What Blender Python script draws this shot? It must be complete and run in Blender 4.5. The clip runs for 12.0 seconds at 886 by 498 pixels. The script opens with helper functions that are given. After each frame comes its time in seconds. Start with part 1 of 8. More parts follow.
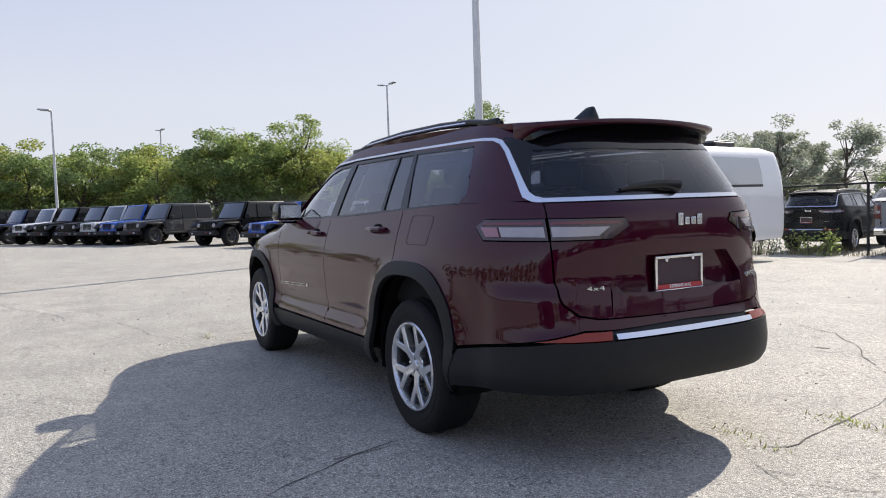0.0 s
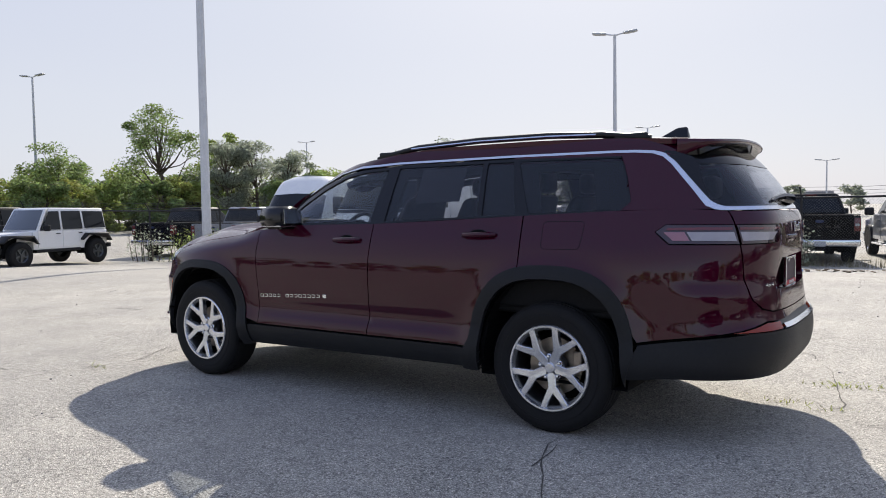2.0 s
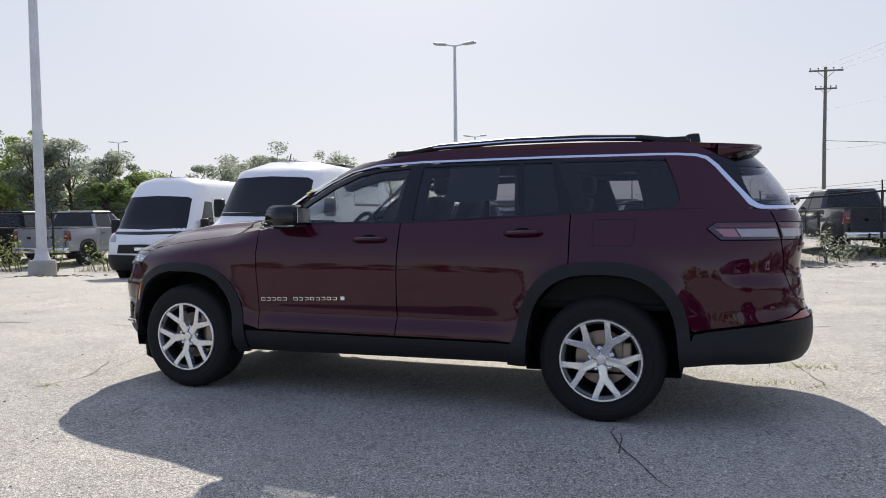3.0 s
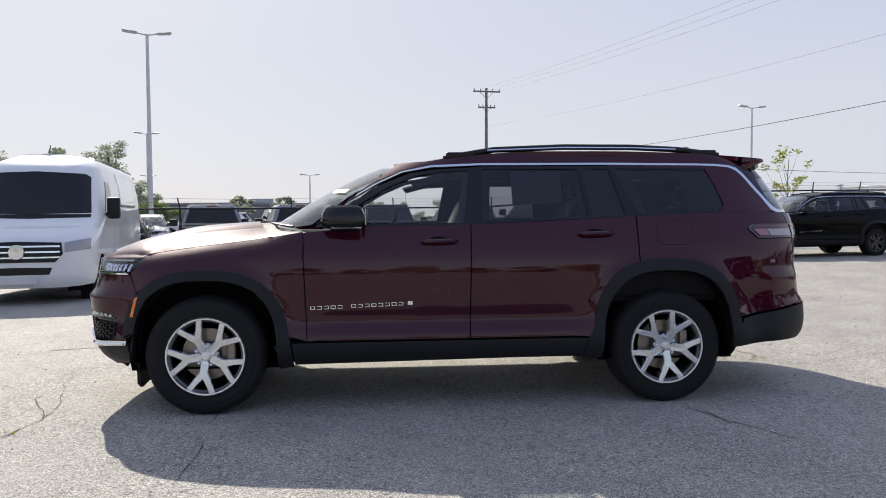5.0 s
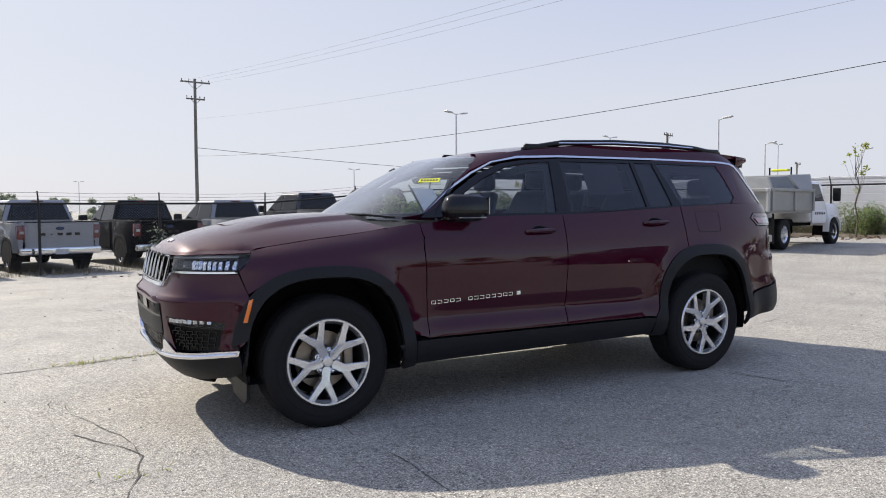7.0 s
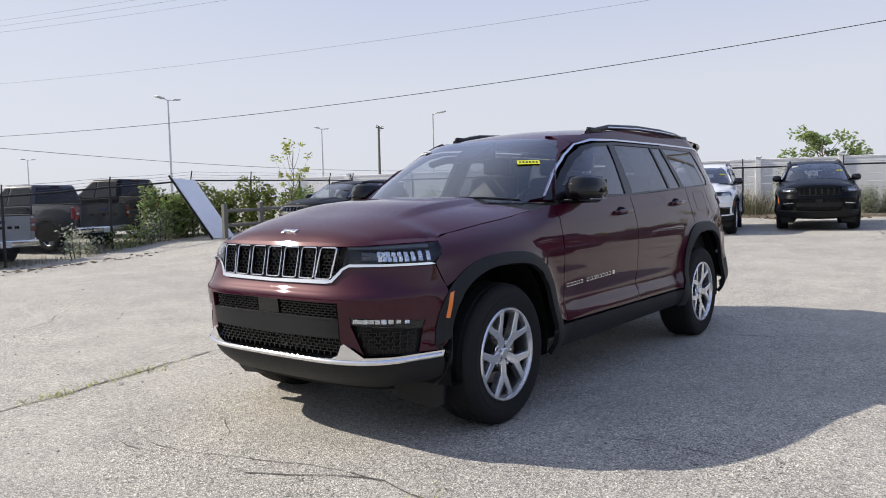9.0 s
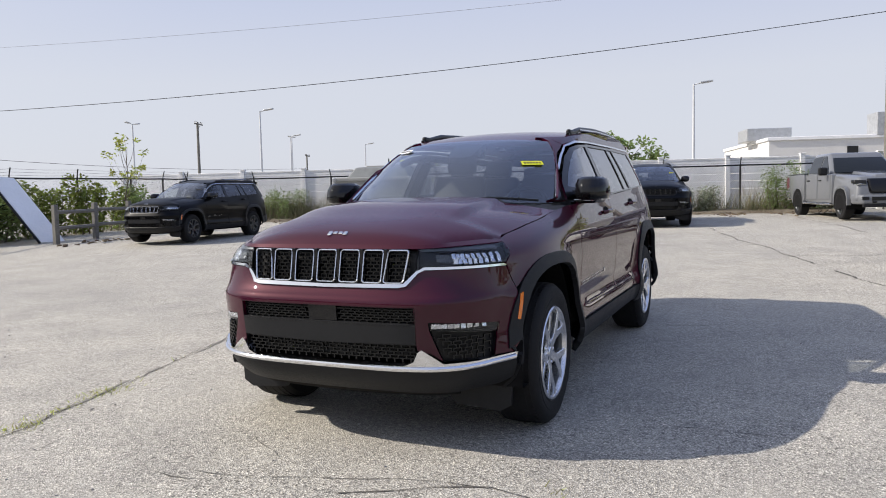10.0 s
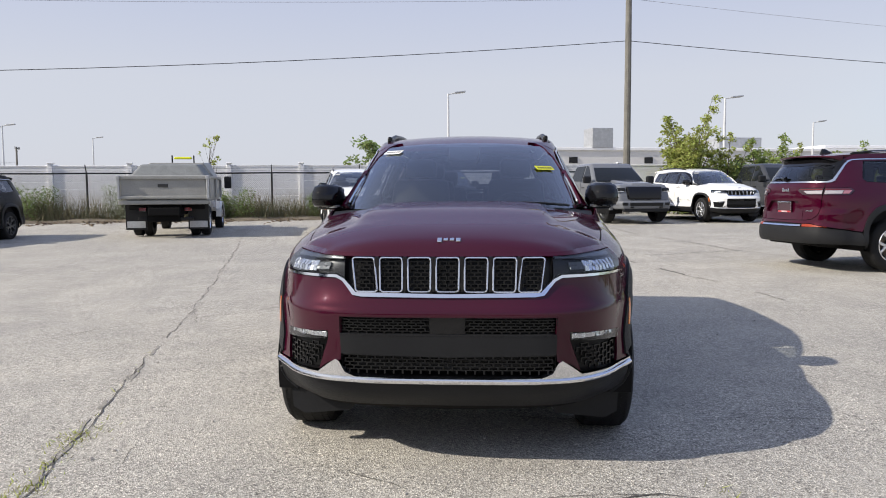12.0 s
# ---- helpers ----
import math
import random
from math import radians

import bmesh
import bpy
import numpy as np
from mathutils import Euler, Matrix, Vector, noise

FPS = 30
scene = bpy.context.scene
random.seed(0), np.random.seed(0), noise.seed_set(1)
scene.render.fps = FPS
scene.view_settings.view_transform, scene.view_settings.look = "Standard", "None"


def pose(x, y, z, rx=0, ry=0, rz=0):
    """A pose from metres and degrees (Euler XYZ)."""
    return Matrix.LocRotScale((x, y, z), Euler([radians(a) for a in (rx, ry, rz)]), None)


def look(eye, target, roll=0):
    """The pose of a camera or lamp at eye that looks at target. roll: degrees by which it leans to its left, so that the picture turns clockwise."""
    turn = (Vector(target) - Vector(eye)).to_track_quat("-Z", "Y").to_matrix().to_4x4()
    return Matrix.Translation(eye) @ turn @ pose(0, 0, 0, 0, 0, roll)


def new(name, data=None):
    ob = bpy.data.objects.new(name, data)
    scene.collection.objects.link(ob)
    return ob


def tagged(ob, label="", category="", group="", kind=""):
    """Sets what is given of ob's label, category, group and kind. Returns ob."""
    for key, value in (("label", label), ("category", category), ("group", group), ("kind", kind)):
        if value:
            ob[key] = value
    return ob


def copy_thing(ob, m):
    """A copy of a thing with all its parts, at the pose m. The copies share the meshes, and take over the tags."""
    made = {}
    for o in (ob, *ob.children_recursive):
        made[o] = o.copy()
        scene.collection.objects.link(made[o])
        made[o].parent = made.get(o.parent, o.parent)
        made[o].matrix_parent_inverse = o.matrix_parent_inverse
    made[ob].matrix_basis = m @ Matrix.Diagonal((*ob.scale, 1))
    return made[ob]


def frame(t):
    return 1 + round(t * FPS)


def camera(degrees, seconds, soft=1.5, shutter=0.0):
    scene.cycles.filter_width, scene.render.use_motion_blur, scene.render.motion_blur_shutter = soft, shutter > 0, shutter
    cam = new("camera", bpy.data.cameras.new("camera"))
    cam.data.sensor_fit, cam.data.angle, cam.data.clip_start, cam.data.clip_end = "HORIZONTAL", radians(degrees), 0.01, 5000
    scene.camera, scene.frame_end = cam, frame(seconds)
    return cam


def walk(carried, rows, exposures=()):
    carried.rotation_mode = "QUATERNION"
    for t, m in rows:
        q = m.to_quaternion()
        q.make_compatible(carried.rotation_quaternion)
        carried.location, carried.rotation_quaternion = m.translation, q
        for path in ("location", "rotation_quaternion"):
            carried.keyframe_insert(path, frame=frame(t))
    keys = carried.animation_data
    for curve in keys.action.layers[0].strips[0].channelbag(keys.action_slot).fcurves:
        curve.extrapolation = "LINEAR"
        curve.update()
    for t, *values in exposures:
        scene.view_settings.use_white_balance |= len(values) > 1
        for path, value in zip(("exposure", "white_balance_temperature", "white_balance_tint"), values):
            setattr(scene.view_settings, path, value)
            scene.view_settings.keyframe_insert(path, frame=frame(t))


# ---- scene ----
cam = camera(60.9, 12.0, soft=1.0)
PATH = [
    (0, (-5.376, 2.846, 1.312), (-3.635, 1.869, 1.191), -1.9),
    (0.5, (-4.99, 3.415, 1.317), (-3.375, 2.241, 1.197), -1.7),
    (1, (-4.569, 3.97, 1.326), (-3.1, 2.618, 1.206), -1.4),
    (1.5, (-4.042, 4.452, 1.335), (-2.738, 2.939, 1.221), -1.0),
    (2, (-3.49, 4.892, 1.334), (-2.373, 3.237, 1.225), -0.8),
    (2.5, (-2.875, 5.245, 1.318), (-1.962, 3.468, 1.218), -0.6),
    (3, (-2.237, 5.539, 1.304), (-1.543, 3.666, 1.205), -0.6),
    (3.2, (-1.97, 5.647, 1.308), (-1.366, 3.743, 1.207), -0.5),
    (4.8, (0.206, 5.926, 1.322), (0.107, 3.931, 1.225), -0.3),
    (5, (0.462, 5.897, 1.31), (0.275, 3.908, 1.214), -0.3),
    (5.5, (1.14, 5.76, 1.298), (0.733, 3.804, 1.207), -0.3),
    (6, (1.805, 5.569, 1.288), (1.194, 3.666, 1.198), -0.3),
    (6.5, (2.447, 5.322, 1.286), (1.65, 3.491, 1.191), -0.3),
    (7, (3.068, 5.044, 1.269), (2.1, 3.297, 1.164), -0.3),
    (7.5, (3.622, 4.65, 1.262), (2.495, 3.002, 1.146), -0.3),
    (7.7, (3.852, 4.476, 1.242), (2.662, 2.873, 1.122), -0.2),
    (9.3, (5.153, 2.84, 1.253), (3.498, 1.725, 1.113), -1.3),
    (9.5, (5.273, 2.625, 1.268), (3.566, 1.592, 1.127), -1.2),
    (10, (5.543, 2.053, 1.276), (3.722, 1.24, 1.128), -1.2),
    (10.5, (5.711, 1.46, 1.289), (3.805, 0.874, 1.14), -1.0),
    (11, (5.823, 0.872, 1.289), (3.866, 0.488, 1.139), -0.9),
    (11.5, (5.797, 0.412, 1.275), (3.816, 0.178, 1.126), -0.6),
    (12, (5.795, 0.219, 1.31), (3.806, 0.08, 1.158), -0.3),
]
walk(cam, [(t, look(eye, target, roll)) for t, eye, target, roll in PATH],
     exposures=((0, 0.87), (1.2, 0.82), (2.5, 0.80), (5.5, 0.75), (7.5, 0.83), (9.5, 0.80), (12, 0.72)))

# ---- world, sun and exposure ----
world = bpy.data.worlds.new("sky")
scene.world = world
world.use_nodes = True
wn, wl = world.node_tree.nodes, world.node_tree.links
SUN = Vector((0.319, -0.760, 0.566)).normalized()
sky = wn.new("ShaderNodeTexSky")
sky.sky_type = "NISHITA"
sky.sun_disc = False
sky.sun_elevation = math.asin(SUN.z)
sky.sun_rotation = math.atan2(SUN.x, SUN.y)
sky.air_density, sky.dust_density, sky.ozone_density = 1.0, 1.2, 1.5
# thin high haze that lifts and evens the whole sky
haze = wn.new("ShaderNodeMix")
haze.data_type, haze.blend_type = "RGBA", "MIX"
# the haze scatters forward: full on the sun's half of the sky, thin on the far side and towards the zenith
sky_co, to_sun, lobe, up, split = (wn.new("ShaderNode" + k) for k in ("TexCoord", "VectorMath", "MapRange", "MapRange", "SeparateXYZ"))
to_sun.operation = "DOT_PRODUCT"
to_sun.inputs[1].default_value = SUN
wl.new(sky_co.outputs["Generated"], to_sun.inputs[0]), wl.new(sky_co.outputs["Generated"], split.inputs[0])
lobe.interpolation_type = "SMOOTHSTEP"
lobe.inputs[1].default_value, lobe.inputs[2].default_value, lobe.inputs[3].default_value, lobe.inputs[4].default_value = -0.97, -0.45, 0.40, 0.94
up.inputs[1].default_value, up.inputs[2].default_value, up.inputs[3].default_value, up.inputs[4].default_value = 0.20, 0.95, 1.0, 0.92
wl.new(to_sun.outputs["Value"], lobe.inputs[0]), wl.new(split.outputs[2], up.inputs[0])
veil = wn.new("ShaderNodeMath")
veil.operation = "MULTIPLY"
wl.new(lobe.outputs[0], veil.inputs[0]), wl.new(up.outputs[0], veil.inputs[1]), wl.new(veil.outputs[0], haze.inputs[0])
wl.new(sky.outputs[0], haze.inputs[6])
# milky white low and towards the sun, bluer overhead and on the far side
tone, high, back, most = wn.new("ShaderNodeMix"), wn.new("ShaderNodeMapRange"), wn.new("ShaderNodeMapRange"), wn.new("ShaderNodeMath")
tone.data_type = "RGBA"
tone.inputs[6].default_value, tone.inputs[7].default_value = (3.02, 3.12, 3.50, 1), (1.68, 2.08, 3.48, 1)
high.inputs[1].default_value, high.inputs[2].default_value = 0.14, 0.46
back.inputs[1].default_value, back.inputs[2].default_value, back.inputs[3].default_value, back.inputs[4].default_value = -0.97, -0.55, 1.0, 0.0
most.operation = "MAXIMUM"
wl.new(split.outputs[2], high.inputs[0]), wl.new(to_sun.outputs["Value"], back.inputs[0])
near, fade = wn.new("ShaderNodeMapRange"), wn.new("ShaderNodeMath")
near.inputs[1].default_value, near.inputs[2].default_value, near.inputs[3].default_value, near.inputs[4].default_value = 0.40, 0.92, 1.0, 0.0
fade.operation = "MULTIPLY"
wl.new(to_sun.outputs["Value"], near.inputs[0]), wl.new(near.outputs[0], fade.inputs[0]), wl.new(high.outputs[0], fade.inputs[1])
wl.new(fade.outputs[0], most.inputs[0]), wl.new(back.outputs[0], most.inputs[1]), wl.new(most.outputs[0], tone.inputs[0]), wl.new(tone.outputs[2], haze.inputs[7])
wl.new(haze.outputs[2], wn["Background"].inputs[0])
wn["Background"].inputs[1].default_value = 0.129
sun_data = bpy.data.lights.new("sun", "SUN")
sun_data.energy, sun_data.angle, sun_data.color = 3.65, radians(0.6), (1.0, 0.925, 0.825)
sun = new("sun", sun_data)
sun.matrix_world = look((0, 0, 40), Vector((0, 0, 40)) - SUN)


# ---- materials ----
def mat(name, color, rough=0.5, metal=0.0, var=0.0, scale=4.0, bump=0.0, bscale=40.0, coat=0.0, island=0.0, spec=0.5, obrand=0.0):
    """A surface: base colour with variation at two scales, and fine relief."""
    m = bpy.data.materials.new(name)
    m.use_nodes = True
    nt = m.node_tree
    n, l = nt.nodes, nt.links
    p = n["Principled BSDF"]
    p.inputs["Base Color"].default_value = (*color, 1)
    p.inputs["Roughness"].default_value = rough
    p.inputs["Metallic"].default_value = metal
    p.inputs["Coat Weight"].default_value = coat
    p.inputs["Coat Roughness"].default_value = 0.03
    p.inputs["Specular IOR Level"].default_value = spec
    co = n.new("ShaderNodeTexCoord")
    if var:
        big, fine = n.new("ShaderNodeTexNoise"), n.new("ShaderNodeTexNoise")
        big.inputs["Scale"].default_value, fine.inputs["Scale"].default_value = scale, scale * 11
        big.inputs["Detail"].default_value = 4
        mid = n.new("ShaderNodeMath")
        mid.operation = "ADD"
        rng_ = n.new("ShaderNodeMapRange")
        rng_.inputs[1].default_value, rng_.inputs[2].default_value = 0.65, 1.35
        rng_.inputs[3].default_value, rng_.inputs[4].default_value = 1 - var, 1 + var
        mul = n.new("ShaderNodeMix")
        mul.data_type, mul.blend_type = "RGBA", "MULTIPLY"
        mul.inputs[0].default_value = 1
        mul.inputs[6].default_value = (*color, 1)
        l.new(co.outputs["Object"], big.inputs[0]), l.new(co.outputs["Object"], fine.inputs[0])
        l.new(big.outputs[0], mid.inputs[0]), l.new(fine.outputs[0], mid.inputs[1])
        l.new(mid.outputs[0], rng_.inputs[0]), l.new(rng_.outputs[0], mul.inputs[7])
        l.new(mul.outputs[2], p.inputs["Base Color"])
        rr = n.new("ShaderNodeMapRange")
        rr.inputs[3].default_value, rr.inputs[4].default_value = max(0.02, rough - 0.12 * var * 3), min(1, rough + 0.12 * var * 3)
        l.new(big.outputs[0], rr.inputs[0]), l.new(rr.outputs[0], p.inputs["Roughness"])
        last = mul
    else:
        last = None
    if island or obrand:
        hsv = n.new("ShaderNodeHueSaturation")
        mr = n.new("ShaderNodeMapRange")
        if island:
            src = n.new("ShaderNodeNewGeometry").outputs["Random Per Island"]
        else:
            src = n.new("ShaderNodeObjectInfo").outputs["Random"]
        k = island or obrand
        mr.inputs[3].default_value, mr.inputs[4].default_value = 1 - k, 1 + k
        l.new(src, mr.inputs[0]), l.new(mr.outputs[0], hsv.inputs["Value"])
        mh = n.new("ShaderNodeMapRange")
        mh.inputs[3].default_value, mh.inputs[4].default_value = 0.5 - k * 0.05, 0.5 + k * 0.05
        l.new(src, mh.inputs[0]), l.new(mh.outputs[0], hsv.inputs["Hue"])
        hsv.inputs["Color"].default_value = (*color, 1)
        if last:
            l.new(last.outputs[2], hsv.inputs["Color"])
        l.new(hsv.outputs[0], p.inputs["Base Color"])
    if bump:
        tex, b = n.new("ShaderNodeTexNoise"), n.new("ShaderNodeBump")
        tex.inputs["Scale"].default_value, tex.inputs["Detail"].default_value = bscale, 6
        b.inputs["Strength"].default_value, b.inputs["Distance"].default_value = bump, 0.01
        l.new(co.outputs["Object"], tex.inputs[0]), l.new(tex.outputs[0], b.inputs["Height"]), l.new(b.outputs[0], p.inputs["Normal"])
    return m


def glass(name, tint, gloss=1.0):
    """A thin tinted pane: light passes with the tint's colour and glances off by Fresnel."""
    m = bpy.data.materials.new(name)
    m.use_nodes = True
    n, l = m.node_tree.nodes, m.node_tree.links
    n.remove(n["Principled BSDF"])
    t, g, f, x, k, p = (n.new("ShaderNode" + s) for s in ("BsdfTransparent", "BsdfGlossy", "LayerWeight", "MixShader", "Math", "Math"))
    t.inputs[0].default_value = (*tint, 1)
    g.inputs["Color"].default_value = (0.97, 0.98, 1.0, 1)
    g.inputs["Roughness"].default_value = 0.02
    f.inputs[0].default_value = 0.5
    p.operation, p.inputs[1].default_value = "POWER", 3.2 if gloss < 1.5 else 2.8
    k.operation, k.inputs[1].default_value, k.inputs[2].default_value = "MULTIPLY_ADD", 0.95 * min(gloss, 1.0), 0.045 * gloss
    l.new(f.outputs["Facing"], p.inputs[0]), l.new(p.outputs[0], k.inputs[0]), l.new(k.outputs[0], x.inputs[0])
    l.new(t.outputs[0], x.inputs[1]), l.new(g.outputs[0], x.inputs[2]), l.new(x.outputs[0], n["Material Output"].inputs[0])
    return m


def paint(name, color, flake=0.35, coat=1.0, pearl=0.0):
    """Clear-coated metallic car paint with a light film of dust."""
    m = bpy.data.materials.new(name)
    m.use_nodes = True
    n, l = m.node_tree.nodes, m.node_tree.links
    p = n["Principled BSDF"]
    p.inputs["Metallic"].default_value = flake * 0.2
    p.inputs["Roughness"].default_value = 0.42
    p.inputs["Specular IOR Level"].default_value = 0.06
    p.inputs["Coat Weight"].default_value = coat
    p.inputs["Coat Roughness"].default_value = 0.025
    if pearl:
        p.inputs["Specular IOR Level"].default_value = pearl
        p.inputs["Specular Tint"].default_value = (0.60, 0.04, 0.08, 1)
    co, fl, du = n.new("ShaderNodeTexCoord"), n.new("ShaderNodeTexNoise"), n.new("ShaderNodeTexNoise")
    fl.inputs["Scale"].default_value, du.inputs["Scale"].default_value = 900, 2.2
    du.inputs["Detail"].default_value = 5
    mr, mx, dr = n.new("ShaderNodeMapRange"), n.new("ShaderNodeMix"), n.new("ShaderNodeMapRange")
    mr.inputs[3].default_value, mr.inputs[4].default_value = 0.75, 1.25
    mx.data_type, mx.blend_type = "RGBA", "MULTIPLY"
    mx.inputs[0].default_value = 1
    mx.inputs[6].default_value = (*color, 1)
    l.new(co.outputs["Object"], fl.inputs[0]), l.new(co.outputs["Object"], du.inputs[0])
    l.new(fl.outputs[0], mr.inputs[0]), l.new(mr.outputs[0], mx.inputs[7]), l.new(mx.outputs[2], p.inputs["Base Color"])
    dr.inputs[3].default_value, dr.inputs[4].default_value = 0.004, 0.03
    l.new(du.outputs[0], dr.inputs[0]), l.new(dr.outputs[0], p.inputs["Coat Roughness"])
    return m


RED = paint("maroon_paint", (0.035, 0.0008, 0.0098), coat=0.86, pearl=0.07)
WHITE = paint("white_paint", (0.78, 0.78, 0.77), 0.0)
BLACK = paint("black_paint", (0.0010, 0.0013, 0.0022), 0.0, 0.22)
GREY = paint("grey_paint", (0.040, 0.042, 0.048), 0.5)
SILVER = paint("silver_paint", (0.27, 0.28, 0.30), 0.6)
BLUE = paint("blue_paint", (0.02, 0.09, 0.42), 0.3)
NAVY = paint("navy_paint", (0.015, 0.03, 0.10), 0.3)
SAGE = paint("pale_paint", (0.55, 0.57, 0.56), 0.3)
BRICK = paint("brick_red_paint", (0.055, 0.004, 0.008), 0.3)
TRIM = mat("black_plastic", (0.0135, 0.014, 0.0155), 0.5, spec=0.22, var=0.15, scale=6, bump=0.15, bscale=400)
MESHB = mat("gloss_mesh", (0.006, 0.006, 0.0065), 0.25, spec=0.3)
SATIN = mat("satin_black", (0.008, 0.008, 0.0085), 0.35, var=0.1, spec=0.3)
GLOSSB = mat("gloss_black", (0.005, 0.005, 0.006), 0.06, spec=0.4)
DARK = mat("underbody", (0.006, 0.006, 0.0065), 0.85, spec=0.15, var=0.3)
CHROME = mat("chrome", (0.80, 0.81, 0.83), 0.11, 1.0)
BRIGHT = mat("bright_trim", (0.72, 0.73, 0.76), 0.22, 1.0)
ALLOY = mat("machined_alloy", (0.74, 0.75, 0.77), 0.25, 0.85, var=0.06, scale=9)
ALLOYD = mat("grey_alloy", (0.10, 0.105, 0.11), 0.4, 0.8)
RUBBER = mat("tyre_rubber", (0.011, 0.011, 0.0115), 0.75, spec=0.25, var=0.25, scale=12, bump=0.25, bscale=120)
STEEL = mat("brake_steel", (0.32, 0.27, 0.22), 0.45, 0.9, var=0.3, scale=20)
PRIVACY = glass("privacy_glass", (0.46, 0.47, 0.50), 0.9)
CLEAR = glass("clear_glass", (0.86, 0.89, 0.89), 1.0)
SHIELD = glass("windscreen_glass", (0.60, 0.64, 0.65), 1.5)
LENS = glass("lamp_lens", (0.88, 0.90, 0.92), 0.6)
REFLECT = mat("lamp_reflector", (0.74, 0.75, 0.77), 0.24, 0.9, var=0.45, scale=60)
STEELG = paint("steel_grey_paint", (0.14, 0.146, 0.158), 0.5)
TAILRED = mat("red_lens", (0.115, 0.007, 0.009), 0.12, coat=1.0)
TAILPK = mat("pink_lens", (0.30, 0.13, 0.16), 0.12, coat=1.0)
TAILDK = mat("smoked_red_lens", (0.028, 0.006, 0.009), 0.10, coat=1.0)
TAILCL = mat("clear_tail_lens", (0.33, 0.31, 0.33), 0.15, coat=1.0, var=0.1, scale=30)
AMBER = mat("amber_lens", (0.75, 0.17, 0.01), 0.2, coat=1.0)
REFLX = mat("red_reflector", (0.24, 0.030, 0.010), 0.22)
CABIN = mat("cabin_dark", (0.010, 0.010, 0.011), 0.75, var=0.2, spec=0.2)
LEATHER = mat("black_leather", (0.012, 0.012, 0.012), 0.55, spec=0.3, var=0.15, bump=0.2, bscale=200)
STICKER = mat("yellow_sticker", (0.70, 0.72, 0.02), 0.5)
PAPER = mat("white_paper", (0.75, 0.75, 0.74), 0.6)
INK = mat("dark_ink", (0.03, 0.03, 0.03), 0.6)
REDINK = mat("red_band", (0.42, 0.03, 0.035), 0.5)
GALV = mat("galvanised_steel", (0.42, 0.43, 0.44), 0.5, 0.6, var=0.2, scale=3)
POLE = mat("painted_pole", (0.55, 0.56, 0.57), 0.5, 0.1, var=0.12, scale=2)
FENCE = mat("dark_fence_steel", (0.022, 0.022, 0.023), 0.55, 0.4, var=0.25)
# same mesh in two tones: paler for the sunlit fence, darker for backlit ones
SUNWIRE = mat("chain_link_wire", (0.33, 0.33, 0.33), 0.5, 0.5)
DARKWIRE = mat("dark_chain_link_wire", (0.10, 0.10, 0.10), 0.6, 0.3)
CABLE = mat("black_cable", (0.012, 0.012, 0.013), 0.6)
PALECABLE = mat("weathered_cable", (0.25, 0.25, 0.27), 0.6)
WOOD = mat("weathered_wood", (0.155, 0.148, 0.130), 0.85, var=0.3, scale=3, bump=0.5, bscale=30)
VINYL = mat("white_vinyl", (0.78, 0.78, 0.78), 0.45, var=0.06, scale=1.5)
CONC = mat("concrete", (0.36, 0.34, 0.31), 0.85, var=0.22, scale=3, bump=0.4, bscale=60)
BARK = mat("bark", (0.10, 0.08, 0.06), 0.9, var=0.35, scale=5, bump=0.6, bscale=25)


def leaf_mat(name, color):
    """Leaves: a soft sheen on top, and light that passes through them."""
    m = mat(name, color, 0.6, island=0.42, spec=0.25)
    n, l = m.node_tree.nodes, m.node_tree.links
    p, out = n["Principled BSDF"], n["Material Output"]
    t, x = n.new("ShaderNodeBsdfTranslucent"), n.new("ShaderNodeMixShader")
    t.inputs[0].default_value = (*color, 1)
    src = p.inputs["Base Color"].links[0].from_socket
    l.new(src, t.inputs[0])
    x.inputs[0].default_value = 0.5
    l.new(p.outputs[0], x.inputs[1]), l.new(t.outputs[0], x.inputs[2]), l.new(x.outputs[0], out.inputs[0])
    return m


LEAF = leaf_mat("leaf_green", (0.27, 0.33, 0.10))
LEAFD = leaf_mat("leaf_dark", (0.20, 0.26, 0.095))
LEAFL = leaf_mat("leaf_light", (0.35, 0.38, 0.11))
LEAFV = leaf_mat("leaf_vine", (0.15, 0.18, 0.045))
# the weeds' own grey-green, and far leaves paled to stand for haze
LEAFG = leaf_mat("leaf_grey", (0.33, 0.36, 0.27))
STRAW = mat("dry_grass", (0.20, 0.17, 0.10), 0.8, island=0.4)
WEED = mat("grey_green_weeds", (0.125, 0.135, 0.065), 0.75, island=0.4)
GRASS = mat("green_grass", (0.12, 0.15, 0.04), 0.7, island=0.4)
LITTER = mat("leaf_litter", (0.14, 0.10, 0.065), 0.9, island=0.5)
STUCCO = mat("pale_render", (0.62, 0.61, 0.59), 0.8, var=0.06, scale=0.6)
GREYWALL = mat("grey_cladding", (0.20, 0.20, 0.21), 0.7, var=0.15, scale=0.5)
DUMPGREY = mat("dump_body_paint", (0.27, 0.27, 0.255), 0.5, var=0.15, scale=2.5, bump=0.1)
CRACKM = mat("crack_fill", (0.085, 0.078, 0.068), 0.95, var=0.3, scale=8)
JOINTM = mat("joint_soil", (0.25, 0.235, 0.205), 0.95, var=0.45, scale=9, bump=0.4, bscale=60)


